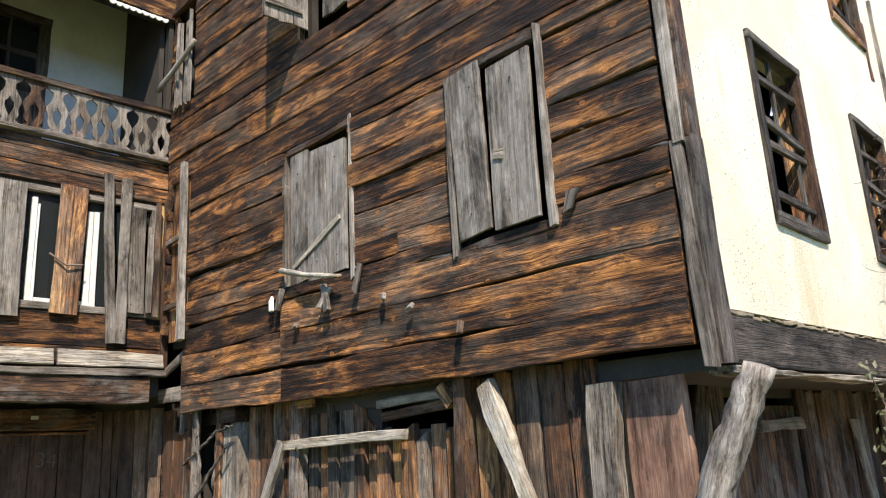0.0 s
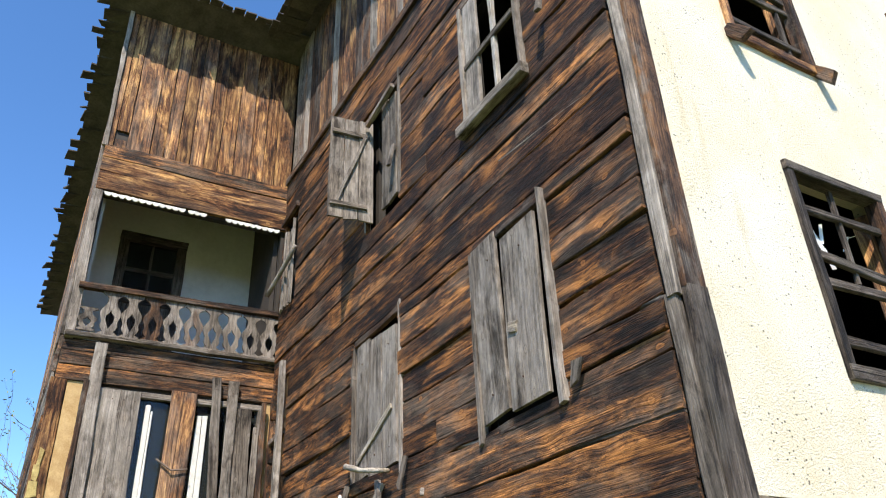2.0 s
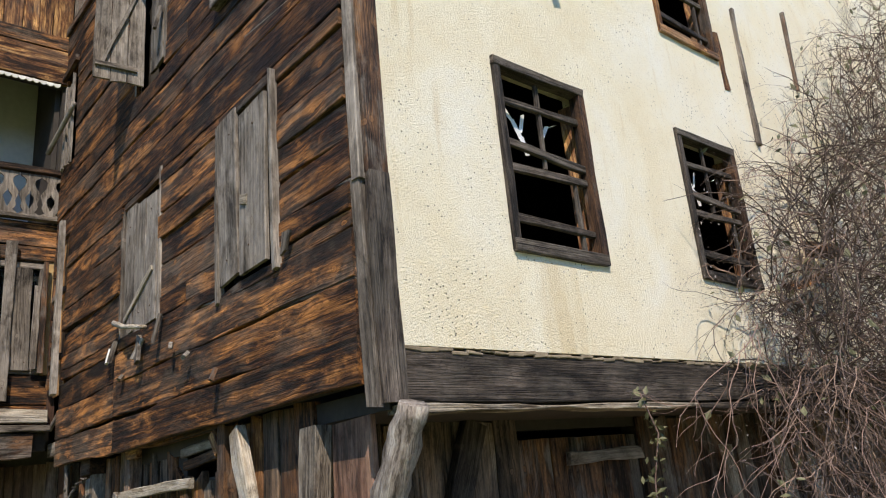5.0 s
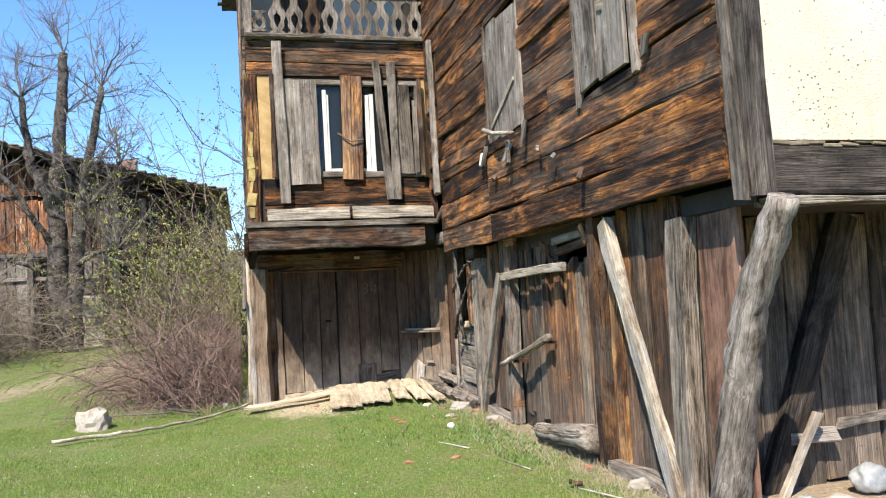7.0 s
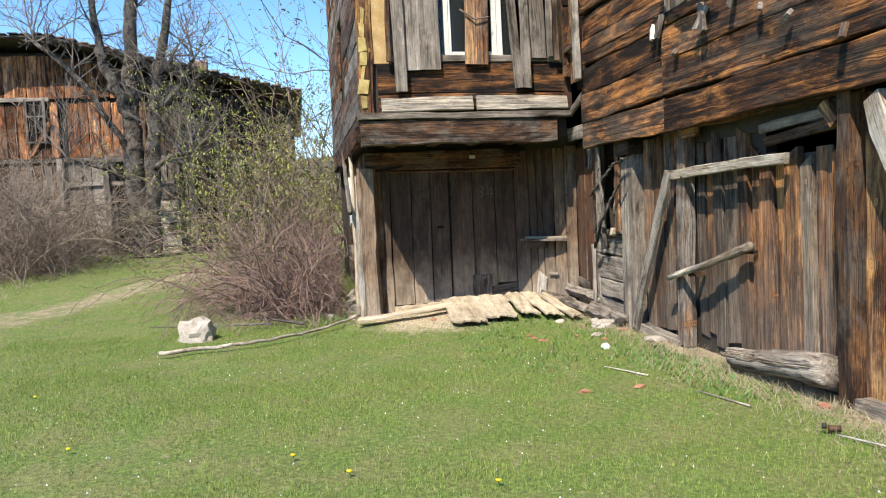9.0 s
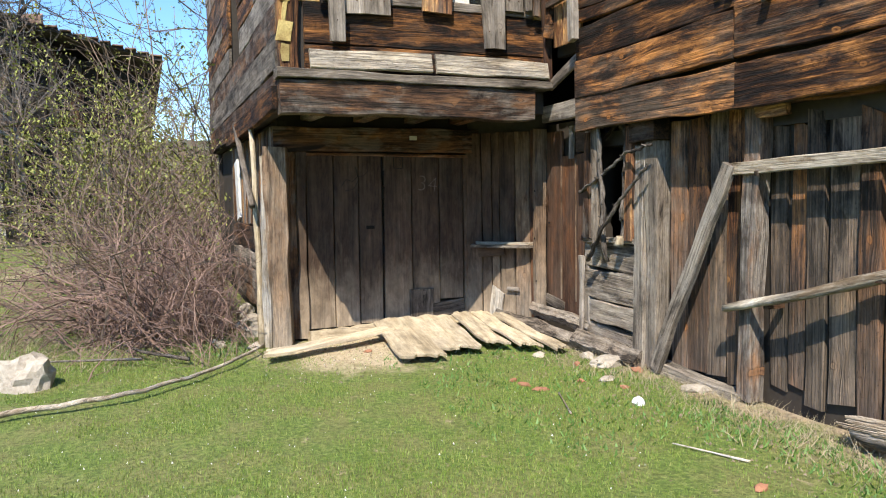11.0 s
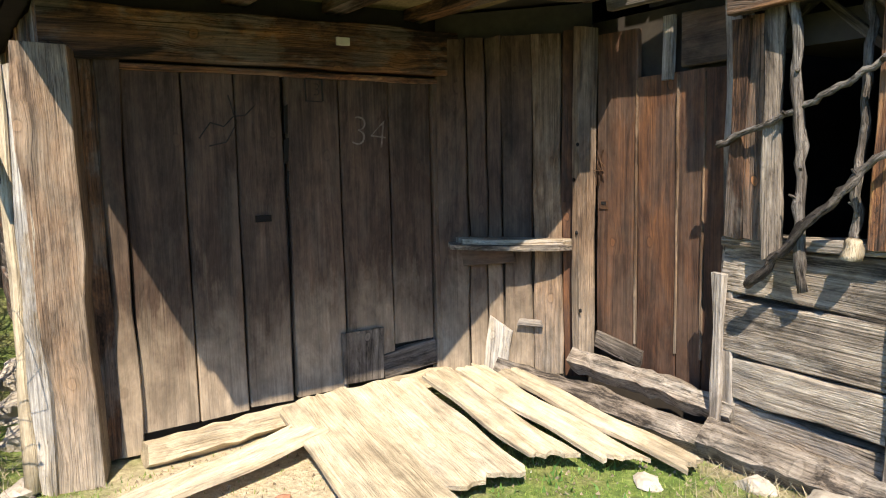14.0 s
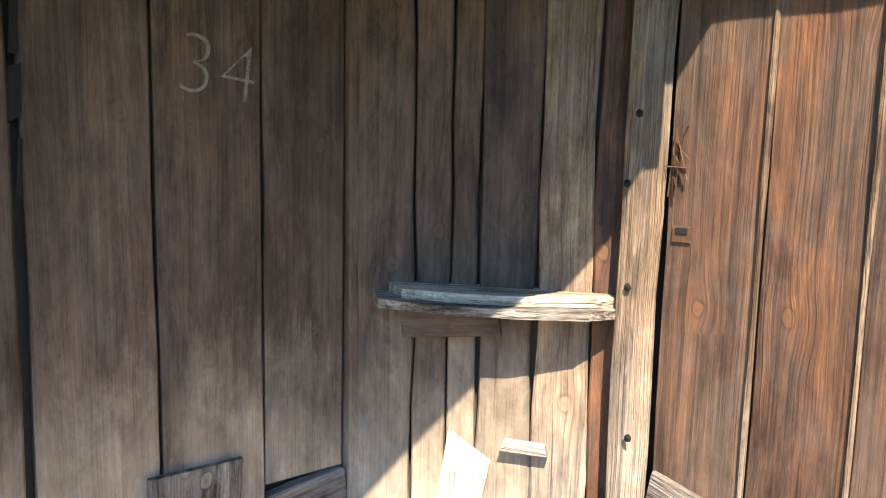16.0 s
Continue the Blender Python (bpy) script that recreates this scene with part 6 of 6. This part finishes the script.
def shrub(name, lab, centre, spread, count, height, r, mat, leaf=None, nleaf=0, lsize=0.02, droop=0.12, cat="bush", up=1.2, fork=0.35):
    s = thing(name, lab, cat, (centre[0], centre[1], land(*centre)))
    vs, fs, tips = [], [], []
    for _ in range(count):
        x, y = centre[0] + random.gauss(0, spread[0]), centre[1] + random.gauss(0, spread[1])
        d = Vector((random.gauss(0, 0.75), random.gauss(0, 0.75), up * random.uniform(0.5, 1.0)))
        stem(vs, fs, Vector((x, y, land(x, y) - 0.02)), d, height * random.uniform(0.55, 1.15), r * random.uniform(0.6, 1.2), 8, 0.33, droop, 3, fork, 2, tips)
    tagged(part("thicket", mesh("thicket", vs, fs, mat), mat, s), "", "", "", "stuff")
    if leaf:
        vs, fs = [], []
        leaves_into(vs, fs, tips, lsize, nleaf, 0.04)
        tagged(part("foliage", mesh("foliage", vs, fs, leaf), leaf, s), "", "", "", "stuff")
    return s


shrub("bare_bush", "dense bare red-brown bramble bush beside the house", (-10.75, 0.3), (0.4, 0.32), 130, 1.9, 0.011, REDTWIG, None, 0, 0.02, 0.42, "bush", 0.9, 0.42)
shrub("bare_bush", "low spreading bare bush at the meadow edge", (-11.5, 0.15), (0.6, 0.25), 120, 1.8, 0.01, REDTWIG, None, 0, 0.02, 0.45, "bush", 0.85, 0.42)
shrub("bare_bush", "tangled bare brown bush with arching stems", (-12.1, 0.3), (0.8, 0.45), 90, 2.4, 0.011, TWIG, BUD, 900, 0.018, 0.28, "bush", 1.1, 0.42)
shrub("bare_bush", "tangle of bare red-brown shoots at the entrance post", (-10.5, 0.8), (0.35, 0.16), 80, 1.7, 0.008, REDTWIG, None, 0, 0.02, 0.3, "bush", 1.2, 0.45)
shrub("budding_bush", "tall bush breaking into yellow-green leaf", (-14.6, 0.45), (0.8, 0.4), 110, 2.5, 0.013, TWIG, BUD, 8500, 0.026, 0.08)
shrub("budding_tree", "slender tree with pale yellow-green young leaves", (-18.0, 1.9), (0.9, 0.9), 52, 5.6, 0.024, TWIG, BUD, 8500, 0.032, 0.0, "tree", 2.0, 0.45)
shrub("bare_bush", "tall bare bush close behind the house corner", (-13.8, 0.5), (0.8, 0.35), 60, 2.5, 0.013, TWIG, BUD, 1800, 0.02, 0.1)
shrub("budding_tree", "slender tree with sparse young leaves behind the house", (-17.5, 4.0), (1.2, 1.0), 30, 6.2, 0.03, TWIG, BUD, 3600, 0.032, 0.0, "tree", 2.0, 0.45)
shrub("bare_bush", "dense dark bramble bush against the side wall", (-12.0, 0.75), (0.8, 0.22), 120, 2.1, 0.011, REDTWIG, None, 0, 0.02, 0.2)
shrub("budding_tree", "young multi-stemmed tree in yellow-green bud", (-15.6, 0.8), (0.7, 0.3), 60, 3.9, 0.014, TWIG, BUD, 9500, 0.028, 0.0, "tree", 2.2, 0.45)
for x, y, h in ((-17.5, -7.8, 3.0), (-18.8, -6.7, 3.4), (-19.4, -6.2, 3.7), (-17.0, -9.3, 3.3), (-20.0, -8.5, 4.2), (-21.4, -6.8, 4.0), (-19.0, -10.4, 3.7), (-22.0, -9.6, 4.2), (-20.4, -5.6, 3.4), (-18.0, -6.0, 2.0)):
    shrub("dry_thicket", "dense dry grey-brown thicket before the barn", (x, y), (1.0, 0.8), 120, h, 0.012, TWIG if h < 3.6 else DRYTWIG, None, 0, 0.02, 0.34, "thicket", 1.2)

# bramble hanging over the stucco wall
br = thing("bramble", "huge dead bramble sprawling over the stucco wall", "bramble", (-1.2, 9.0, 0))
vs, fs, tips = [], [], []
for i in range(460):
    y = 7.7 + 7.8 * random.random() ** 0.8
    top = min(9.0, 2.9 + max(0.0, y - 7.3) * 0.85)
    p = Vector((-1.35 + random.gauss(0, 0.25), y, 1.0 + (top - 1.0) * random.random() ** 0.8))
    d = Vector((random.gauss(0.1, 0.4), random.gauss(-0.35, 0.9), random.gauss(0.05, 0.5)))
    stem(vs, fs, p, d, random.uniform(0.7, 1.7) * min(1.0, 0.5 + 0.3 * max(0.0, y - 7.1)), random.uniform(0.003, 0.008), 9, 0.27, 0.36, 3, 0.4, 2, tips)
vs = [Vector((max(v.x, -1.8), v.y, max(v.z, 0.0))) for v in vs]
# inner stems get the darker colour in place of shade deep in the bramble
iv, jf = [], []
for i in range(560):
    y = 7.9 + 8.0 * random.random()
    top = min(8.0, 2.6 + max(0.0, y - 7.7) * 0.85)
    stem(iv, jf, Vector((-1.45 + random.gauss(0, 0.2), y, top * random.random() ** 1.3)), Vector((random.gauss(0.1, 0.4), random.gauss(-0.2, 0.7), random.gauss(0.4, 0.6))), random.uniform(0.7, 1.7), 0.008, 7, 0.25, 0.3, 3, 0.4, 2, None)
for i in range(620):
    y = 8.2 + 5.0 * random.random()
    top = 3.4 + max(0.0, y - 8.5) * 0.9
    stem(iv, jf, Vector((-1.4 + random.gauss(0, 0.2), y, random.uniform(1.6, top))), Vector((random.gauss(0.1, 0.5), random.gauss(-0.2, 0.8), random.gauss(0.1, 0.6))), random.uniform(0.5, 1.2), 0.009, 6, 0.3, 0.25, 3, 0.4, 2, None)
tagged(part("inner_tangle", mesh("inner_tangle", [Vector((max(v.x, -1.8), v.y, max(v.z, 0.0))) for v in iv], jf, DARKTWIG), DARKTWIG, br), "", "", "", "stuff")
tagged(part("tangle", mesh("tangle", vs, fs, PALETWIG), PALETWIG, br), "", "", "", "stuff")
vs, fs = [], []
for i in range(22):
    y = random.uniform(6.6, 9.4)
    p = Vector((-1.2 + random.gauss(0, 0.2), y, random.uniform(1.9, 2.4)))
    stem(vs, fs, p, Vector((random.gauss(0, 0.3), random.gauss(0, 0.5), -1)), random.uniform(0.8, 1.9), 0.0045, 10, 0.33, 0.08, 3, 0.3, 2, None)
vs = [Vector((max(v.x, -1.8), v.y, max(v.z, 0.0))) for v in vs]
tagged(part("hanging_tangle", mesh("hanging_tangle", vs, fs, REDTWIG), REDTWIG, br), "", "", "", "stuff")
vs, fs = [], []
leaves_into(vs, fs, [Vector((max(t.x, -1.72), t.y, max(t.z, 0.05))) for t in tips if t.y > 6.9], 0.012, 5000, 0.03)
tagged(part("seed_fluff", mesh("seed_fluff", vs, fs, FLUFF), FLUFF, br, "pale fluffy seed heads"), "", "", "", "stuff")
vs, fs = [], []
leaves_into(vs, fs, [Vector((max(t.x, -1.72), t.y, max(t.z, 0.05))) for t in tips if t.y > 7.0], 0.05, 700, 0.03)
tagged(part("dead_foliage", mesh("dead_foliage", vs, fs, LEAF), LEAF, br, "dark withered leaves"), "", "", "", "stuff")
vine = thing("vine_trail", "hanging bramble trail with dull green leaves", "vine", (-1.7, 6.2, 1.9))
vs, fs = [], []
pts = [Vector((-1.72, 6.25, 1.98)), Vector((-1.66, 6.3, 1.7)), Vector((-1.68, 6.2, 1.4)), Vector((-1.66, 6.12, 1.05)), Vector((-1.68, 6.1, 0.75))]
tube_into(vs, fs, pts, 0.006, 0.004, 4)
part("stem", mesh("stem", vs, fs, REDTWIG), REDTWIG, vine)
vs, fs = [], []
leaves_into(vs, fs, [pts[i].lerp(pts[i + 1], t / 6) for i in range(3) for t in range(6)], 0.036, 70, 0.03)
tagged(part("foliage", mesh("foliage", vs, fs, LEAF), LEAF, vine), "", "", "", "stuff")


def bare_tree(name, lab, base, limbs, seed):
    """A gnarled tree: thick crooked limbs, pollard knuckles and long whippy shoots."""
    random.seed(seed)
    t = thing(name, lab, "tree", base)
    tv, tf, cv, cf = [], [], [], []

    def whip(p, d, L, r, depth):
        pts, q = [p.copy()], p.copy()
        for i in range(6):
            d = (d + Vector((random.gauss(0, 0.16), random.gauss(0, 0.16), random.gauss(0.02, 0.12)))).normalized()
            q = q + d * L / 6
            pts.append(q.copy())
            if depth and random.random() < 0.85:
                sd = (d + Vector((random.gauss(0, 0.7), random.gauss(0, 0.7), random.gauss(0.15, 0.5)))).normalized()
                whip(q, sd, L * random.uniform(0.3, 0.6), max(0.005, r * 0.5), depth - 1)
        tube_into(cv, cf, pts, r, max(0.004, r * 0.3), 4 if r > 0.015 else 3, 0, False)

    for pts, r0, r1, shoots in limbs:
        ctrl = [Vector(base) + Vector(p) for p in pts]
        full = []
        for p, q in zip(ctrl, ctrl[1:]):
            for i in range(5):
                full.append(p.lerp(q, i / 5) + Vector((random.gauss(0, 0.03), random.gauss(0, 0.03), 0)))
        full.append(ctrl[-1])
        tube_into(tv, tf, full, r0, r1, 9, 0.12, True)
        for i in range(shoots):
            f = random.random() ** 0.6
            at = full[min(len(full) - 1, int((0.25 + 0.75 * f) * len(full)))]
            d = Vector((random.gauss(0, 0.8), random.gauss(0, 0.9), random.gauss(0.6, 0.45))).normalized()
            whip(at, d, random.uniform(0.9, 2.4), random.uniform(0.012, 0.032), 2)
        for i in range(7):
            d = Vector((random.gauss(0, 0.4), random.gauss(0, 0.45), 1)).normalized()
            whip(ctrl[-1], d, random.uniform(1.2, 2.4), random.uniform(0.014, 0.03), 2)
    part("trunk", mesh("trunk", tv, tf, BARK, True), BARK, t)
    part("crown", mesh("crown", cv, cf, GREYTWIG), GREYTWIG, t, "leafless grey twigs")
    random.seed(seed + 1)


bare_tree("bare_tree", "gnarled leafless tree with forked grey trunk before the barn", (-21.8, -3.62, 0.35), [
    ([(0, 0.02, 0), (0, -0.1, 1.0), (0.05, -0.2, 2.4), (0, -0.22, 4.0), (0, -0.12, 5.6), (0.05, 0.02, 7.3), (0.1, 0.1, 8.8)], 0.36, 0.12, 17),
    ([(0.1, 0.12, 0), (0.15, 0.18, 1.2), (0.1, 0.32, 2.6), (0.2, 0.48, 4.2), (0.15, 0.62, 5.2), (0.2, 0.9, 6.4), (0.2, 1.1, 7.8)], 0.27, 0.08, 16),
    ([(0, -0.22, 4.0), (0.3, -0.45, 4.7), (0.35, -0.8, 5.5), (0.35, -0.88, 6.2), (0.3, -1.0, 7.4)], 0.18, 0.08, 9),
    ([(0.05, -0.2, 2.9), (0.5, -0.7, 3.9), (0.6, -1.5, 5.2), (0.5, -2.4, 6.0)], 0.1, 0.05, 8),
    ([(0.1, 0.32, 2.6), (0.5, 0.9, 2.9), (0.7, 1.5, 3.0)], 0.09, 0.05, 5),
    ([(0.2, 0.48, 4.2), (0.3, 1.1, 4.7), (0.3, 1.6, 5.6)], 0.1, 0.05, 10),
    ([(0.05, -0.2, 2.2), (0.6, -0.9, 2.6), (0.9, -1.7, 2.9)], 0.07, 0.03, 4)], 11)

# ---- barn in the distance ----
BX = -24.2
barn = thing("barn", "long weathered two-storey wooden barn with sagging tiled roof", "barn", (BX, -6, 0.4))


def gable(y):
    """Roof height over the barn's front."""
    return 6.95 - 0.5 * max(0.0, -8.0 - y) - 0.24 * max(0.0, y + 6.4)


# near-black front wall, bared at y > -3 to paint the gallery's shade
part("wall", mesh("wall", [(BX - 0.1, -14, 0.2), (BX - 0.1, 0.6, 0.2), (BX - 0.1, 0.6, gable(0.6) - 0.4), (BX - 0.1, -6.4, gable(-6.4) - 0.25), (BX - 0.1, -8, gable(-8) - 0.25), (BX - 0.1, -14, gable(-14) - 0.3),
                                 (BX - 12, -14, 0.2), (BX - 12, 0.6, 0.2), (BX - 12, 0.6, gable(0.6) - 0.4), (BX - 12, -6.4, gable(-6.4) - 0.25), (BX - 12, -8, gable(-8) - 0.25), (BX - 12, -14, gable(-14) - 0.3)],
                        [(0, 1, 2, 3, 4, 5), (11, 10, 9, 8, 7, 6), (1, 7, 8, 2), (6, 0, 5, 11)], INSIDE), INSIDE, barn)
y = -14.0
while y < 0.4:
    w = random.uniform(0.22, 0.34)
    # darker brown boards on the right have the roof's shade in their colour
    mt = SHEDW if y < -4.6 else BROWN
    zt = gable(y + w / 2) - 0.35
    if y > -3.0 and random.random() < 0.7:
        y += w
        continue
    if random.random() < 0.96:
        plank("board", barn, (BX, y + w / 2, 3.5), (BX, y + w / 2, min(5.2, zt)), w - 0.02, 0.04, (1, 0, 0), mt, "", 0.01, 0.06)
    if zt > 5.4:
        plank("board", barn, (BX + 0.03, y + w / 2, 5.3), (BX + 0.03, y + w / 2, zt), w - 0.015, 0.04, (1, 0, 0), mt, "", 0.01, 0.04)
    if not -5.05 < y < -3.95:
        plank("board", barn, (BX, y + w / 2, 0.3), (BX, y + w / 2, 3.4), w - 0.02, 0.05, (1, 0, 0), GREY if y > -6.5 else BROWN, "", 0.012, 0.05)
    y += w
for z, y0, y1 in ((3.45, -14, 0.5), (5.28, -12, -6.6), (2.7, -6.4, -3.0), (1.0, -6.4, -5.1)):
    plank("rail", barn, (BX + 0.06, y0, z), (BX + 0.06, y1, z), 0.12, 0.06, (1, 0, 0), GREY, "", 0.01)
plank("brace", barn, (BX + 0.08, -7.2, 3.6), (BX + 0.08, -6.6, 4.6), 0.12, 0.05, (1, 0, 0), SHEDW)
# windows are solid near-black boxes; the unlit room behind is painted
for y0, y1, z0, z1 in ((-10.65, -10.05, 3.95, 4.95), (-9.5, -8.95, 3.9, 4.95), (-7.25, -6.75, 4.0, 5.25)):
    bwin = part("window", mesh("window", *box_mesh((BX + 0.06, y0, z0), (BX + 0.1, y1, z1)), HOLE), HOLE, barn, "glassless window as a near-black box")
    for y in (y0, y1, (y0 + y1) / 2):
        plank("window_post", bwin, (BX + 0.1, y, z0 - 0.05), (BX + 0.1, y, z1 + 0.05), 0.08 if y != (y0 + y1) / 2 else 0.035, 0.05, (1, 0, 0), GREY)
    for z in (z0, z1, z0 + 0.62 * (z1 - z0)):
        plank("window_bar", bwin, (BX + 0.1, y0, z), (BX + 0.1, y1, z), 0.05, 0.055, (1, 0, 0), GREY)
for y in (-5.1, -3.9, -6.4, -3.05, 0.45):
    plank("post", barn, (BX + 0.1, y, 0.3), (BX + 0.1, y, 3.5 if y < -2 else 4.6), 0.17, 0.12, (1, 0, 0), GREY, "", 0.015)
for i in range(6):
    plank("door_board", barn, (BX + 0.25, -3.72, 0.5 + i * 0.36), (BX + 0.25, -3.0, 0.52 + i * 0.36), 0.33, 0.05, (1, 0, 0), PEELED if i < 5 else GREY, "bleached boards of the barn door", 0.012, 0.04)
for a, b in ((-14.6, -8.0), (-8.0, -6.4), (-6.4, 0.9)):
    za, zb = gable(a), gable(b)
    slab("roof_slope", (BX + 0.9, a, za), (BX + 0.9, b, zb), (BX - 12, b, zb), (BX - 12, a, za), 0.06, SLATE, barn)
    n = int(abs(b - a) / 0.3)
    for i in range(n):
        yy = a + (b - a) * (i + 0.5) / n
        plank("roof_tile", barn, (BX + 0.3, yy, gable(yy) + 0.07), (BX + 0.98 + random.uniform(-0.06, 0.06), yy, gable(yy) + 0.08 + random.uniform(0, 0.03)), 0.27, 0.03, (0, 0, 1), TILE if yy > -6 else SLATE, "", 0.02, 0.04)
part("chimney", mesh("chimney", [(BX - 1.6, -2.6, 5.5), (BX - 1.1, -2.6, 5.5), (BX - 1.1, -2.1, 5.5), (BX - 1.6, -2.1, 5.5), (BX - 1.6, -2.6, 6.75), (BX - 1.1, -2.6, 6.65), (BX - 1.1, -2.1, 6.6), (BX - 1.6, -2.1, 6.8)],
                              [(4, 5, 6, 7), (0, 1, 5, 4), (1, 2, 6, 5), (2, 3, 7, 6), (3, 0, 4, 7)], TILE), TILE, barn, "broken stone chimney")
tagged(limb("broken_pole", None, [(BX + 0.9, -3.2, 3.4), (BX + 1.0, -1.9, 2.9)], 0.06, 0.05, PEELED, "pale broken pole jutting from the barn", 7), "", "pole")


def hills():
    """Low wooded hills all round, far off."""
    vs, fs, n = [], [], 180
    for i in range(n):
        a = 2 * math.pi * i / n
        for r, h in ((130, -1.0), (150, 1.0), (175, 0.6), (260, -2.0)):
            k = 15 + 6 * noise.noise(Vector((math.cos(a) * 3, math.sin(a) * 3, r * 0.01))) + 1.6 * noise.noise(Vector((math.cos(a) * 30, math.sin(a) * 30, r)))
            vs.append((r * math.cos(a) - 6, r * math.sin(a) + 2, 0.3 + max(h * k, -2.0) if h > 0 else h))
    for i in range(n):
        for j in range(3):
            a, b = 4 * i + j, 4 * ((i + 1) % n) + j
            fs.append((a, a + 1, b + 1, b))
    tagged(new("backdrop", mesh("backdrop", vs, fs, WOODS, True)), "low wooded hills in early spring far behind the houses", "hills", "", "structure")


hills()


# ---- grass, weeds and litter on the ground ----
def on_land(pts):
    return np.array([land(x, y) for x, y in pts])


def grass(name, lab, pts, hmin, hmax, width, mat, lean_by=0.5):
    n = len(pts)
    z = on_land(pts)
    h = np.random.uniform(hmin, hmax, n)
    a = np.random.uniform(0, 6.283, n)
    lean_a, lean_r = np.random.uniform(0, 6.283, n), np.random.uniform(0, lean_by, n) * h
    w = width * np.random.uniform(0.6, 1.2, n)
    v = np.zeros((n, 3, 3))
    v[:, 0, 0], v[:, 0, 1], v[:, 0, 2] = pts[:, 0] - w * np.cos(a), pts[:, 1] - w * np.sin(a), z
    v[:, 1, 0], v[:, 1, 1], v[:, 1, 2] = pts[:, 0] + w * np.cos(a), pts[:, 1] + w * np.sin(a), z
    v[:, 2, 0], v[:, 2, 1], v[:, 2, 2] = pts[:, 0] + lean_r * np.cos(lean_a), pts[:, 1] + lean_r * np.sin(lean_a), z + h
    me = bpy.data.meshes.new(name)
    me.vertices.add(3 * n)
    me.vertices.foreach_set("co", v.ravel())
    me.loops.add(3 * n)
    me.loops.foreach_set("vertex_index", np.arange(3 * n, dtype=np.int32))
    me.polygons.add(n)
    me.polygons.foreach_set("loop_start", np.arange(0, 3 * n, 3, dtype=np.int32))
    me.update(calc_edges=True)
    me.materials.append(mat)
    return tagged(new(name, me), lab, "grass", "", "stuff")


def scatter(n, x0, x1, y0, y1, keep):
    p = np.random.uniform((x0, y0), (x1, y1), (n, 2))
    return np.array([q for q in p if random.random() < keep(q[0], q[1])])


def lawn(x, y):
    k = 0.55 + 0.9 * noise.noise(Vector((x * 0.8, y * 0.8, 2.0))) + 0.5 * noise.noise(Vector((x * 3.0, y * 3.0, 7.0)))
    if y > 3.75 and x < 0:
        k -= (y - 3.75) * 1.6
    k -= 1.4 * math.exp(-((x + 9.0) ** 2 + (y - 2.1) ** 2) / 0.45)
    if abs(y + 3.8 + (x + 11.8) * 0.42) < 0.55 and x < -8:
        k -= 0.8
    return 0 if (x < -9.6 and y > 1.4) or y > 4.1 else max(0.06, k)


np.random.seed(5)
grass("lawn", "short green meadow grass", np.vstack([scatter(330000, -9.8, -1.0, -3.0, 4.1, lawn), scatter(80000, -1.0, 2.5, -2.5, 4.0, lawn), scatter(90000, -18.0, -8.0, -8.0, 1.2, lawn)]), 0.009, 0.03, 0.003, GRASS)
grass("dry_grass", "dead straw-coloured grass along the walls", np.vstack([scatter(6500, -8.0, -2.6, 3.45, 4.15, lambda x, y: (y - 3.4) * 1.2), scatter(5000, -12.5, -9.2, -1.2, 1.3, lambda x, y: 0.8), scatter(5000, -19.0, -13, -8.5, -4.8, lambda x, y: 0.7)]), 0.03, 0.11, 0.0026, STRAW, 1.8)
grass("tall_weeds", "fresh green weeds before the house and gate", np.vstack([scatter(800, -6.2, -4.2, 3.45, 3.95, lambda x, y: 0.9), scatter(350, -10.2, -9.4, 0.7, 1.2, lambda x, y: 0.9), scatter(2600, -8.6, -5.6, 2.2, 3.85, lambda x, y: max(0.0, 0.45 + 1.1 * noise.noise(Vector((x * 2.3, y * 2.3, 5.0)))))]), 0.015, 0.05, 0.009, WEED, 1.3)
grass("white_flowers", "tiny white flowers scattered in the grass", scatter(1500, -9.0, 2.0, -3.0, 3.4, lambda x, y: 1.0), 0.008, 0.014, 0.006, WHITEDOT, 0.6)
grass("earth_crumbs", "small pebbles and crumbs of earth", np.vstack([scatter(1500, -9.5, -2.6, 3.2, 4.1, lambda x, y: 1.0), scatter(2200, -20, -8.5, -6.0, -2.2, lambda x, y: max(0.0, 1.0 - abs(y + 3.8 + (x + 11.8) * 0.42) * 1.3)), scatter(700, -9.6, -8.0, 1.2, 3.4, lambda x, y: 1.0)]), 0.006, 0.02, 0.011, SOIL, 0.8)
for x, y in ((-3.96, 0.49), (-3.62, 0.79), (-3.24, 1.52), (-2.85, 1.28), (-6.2, -1.6), (-2.6, 0.2), (-4.6, -0.9)):
    d = thing("dandelion", "small yellow dandelion in the short grass", "flower", (x, y, land(x, y)), "dandelions")
    limb("stalk", d, [(x, y, land(x, y)), (x, y, land(x, y) + 0.035)], 0.003, 0.003, WEED, "", 5, 0.0, 1)
    limb("flower_head", d, [(x, y, land(x, y) + 0.034), (x, y, land(x, y) + 0.046)], 0.012, 0.017, YELLOW, "yellow flower head", 10, 0.1, 1)
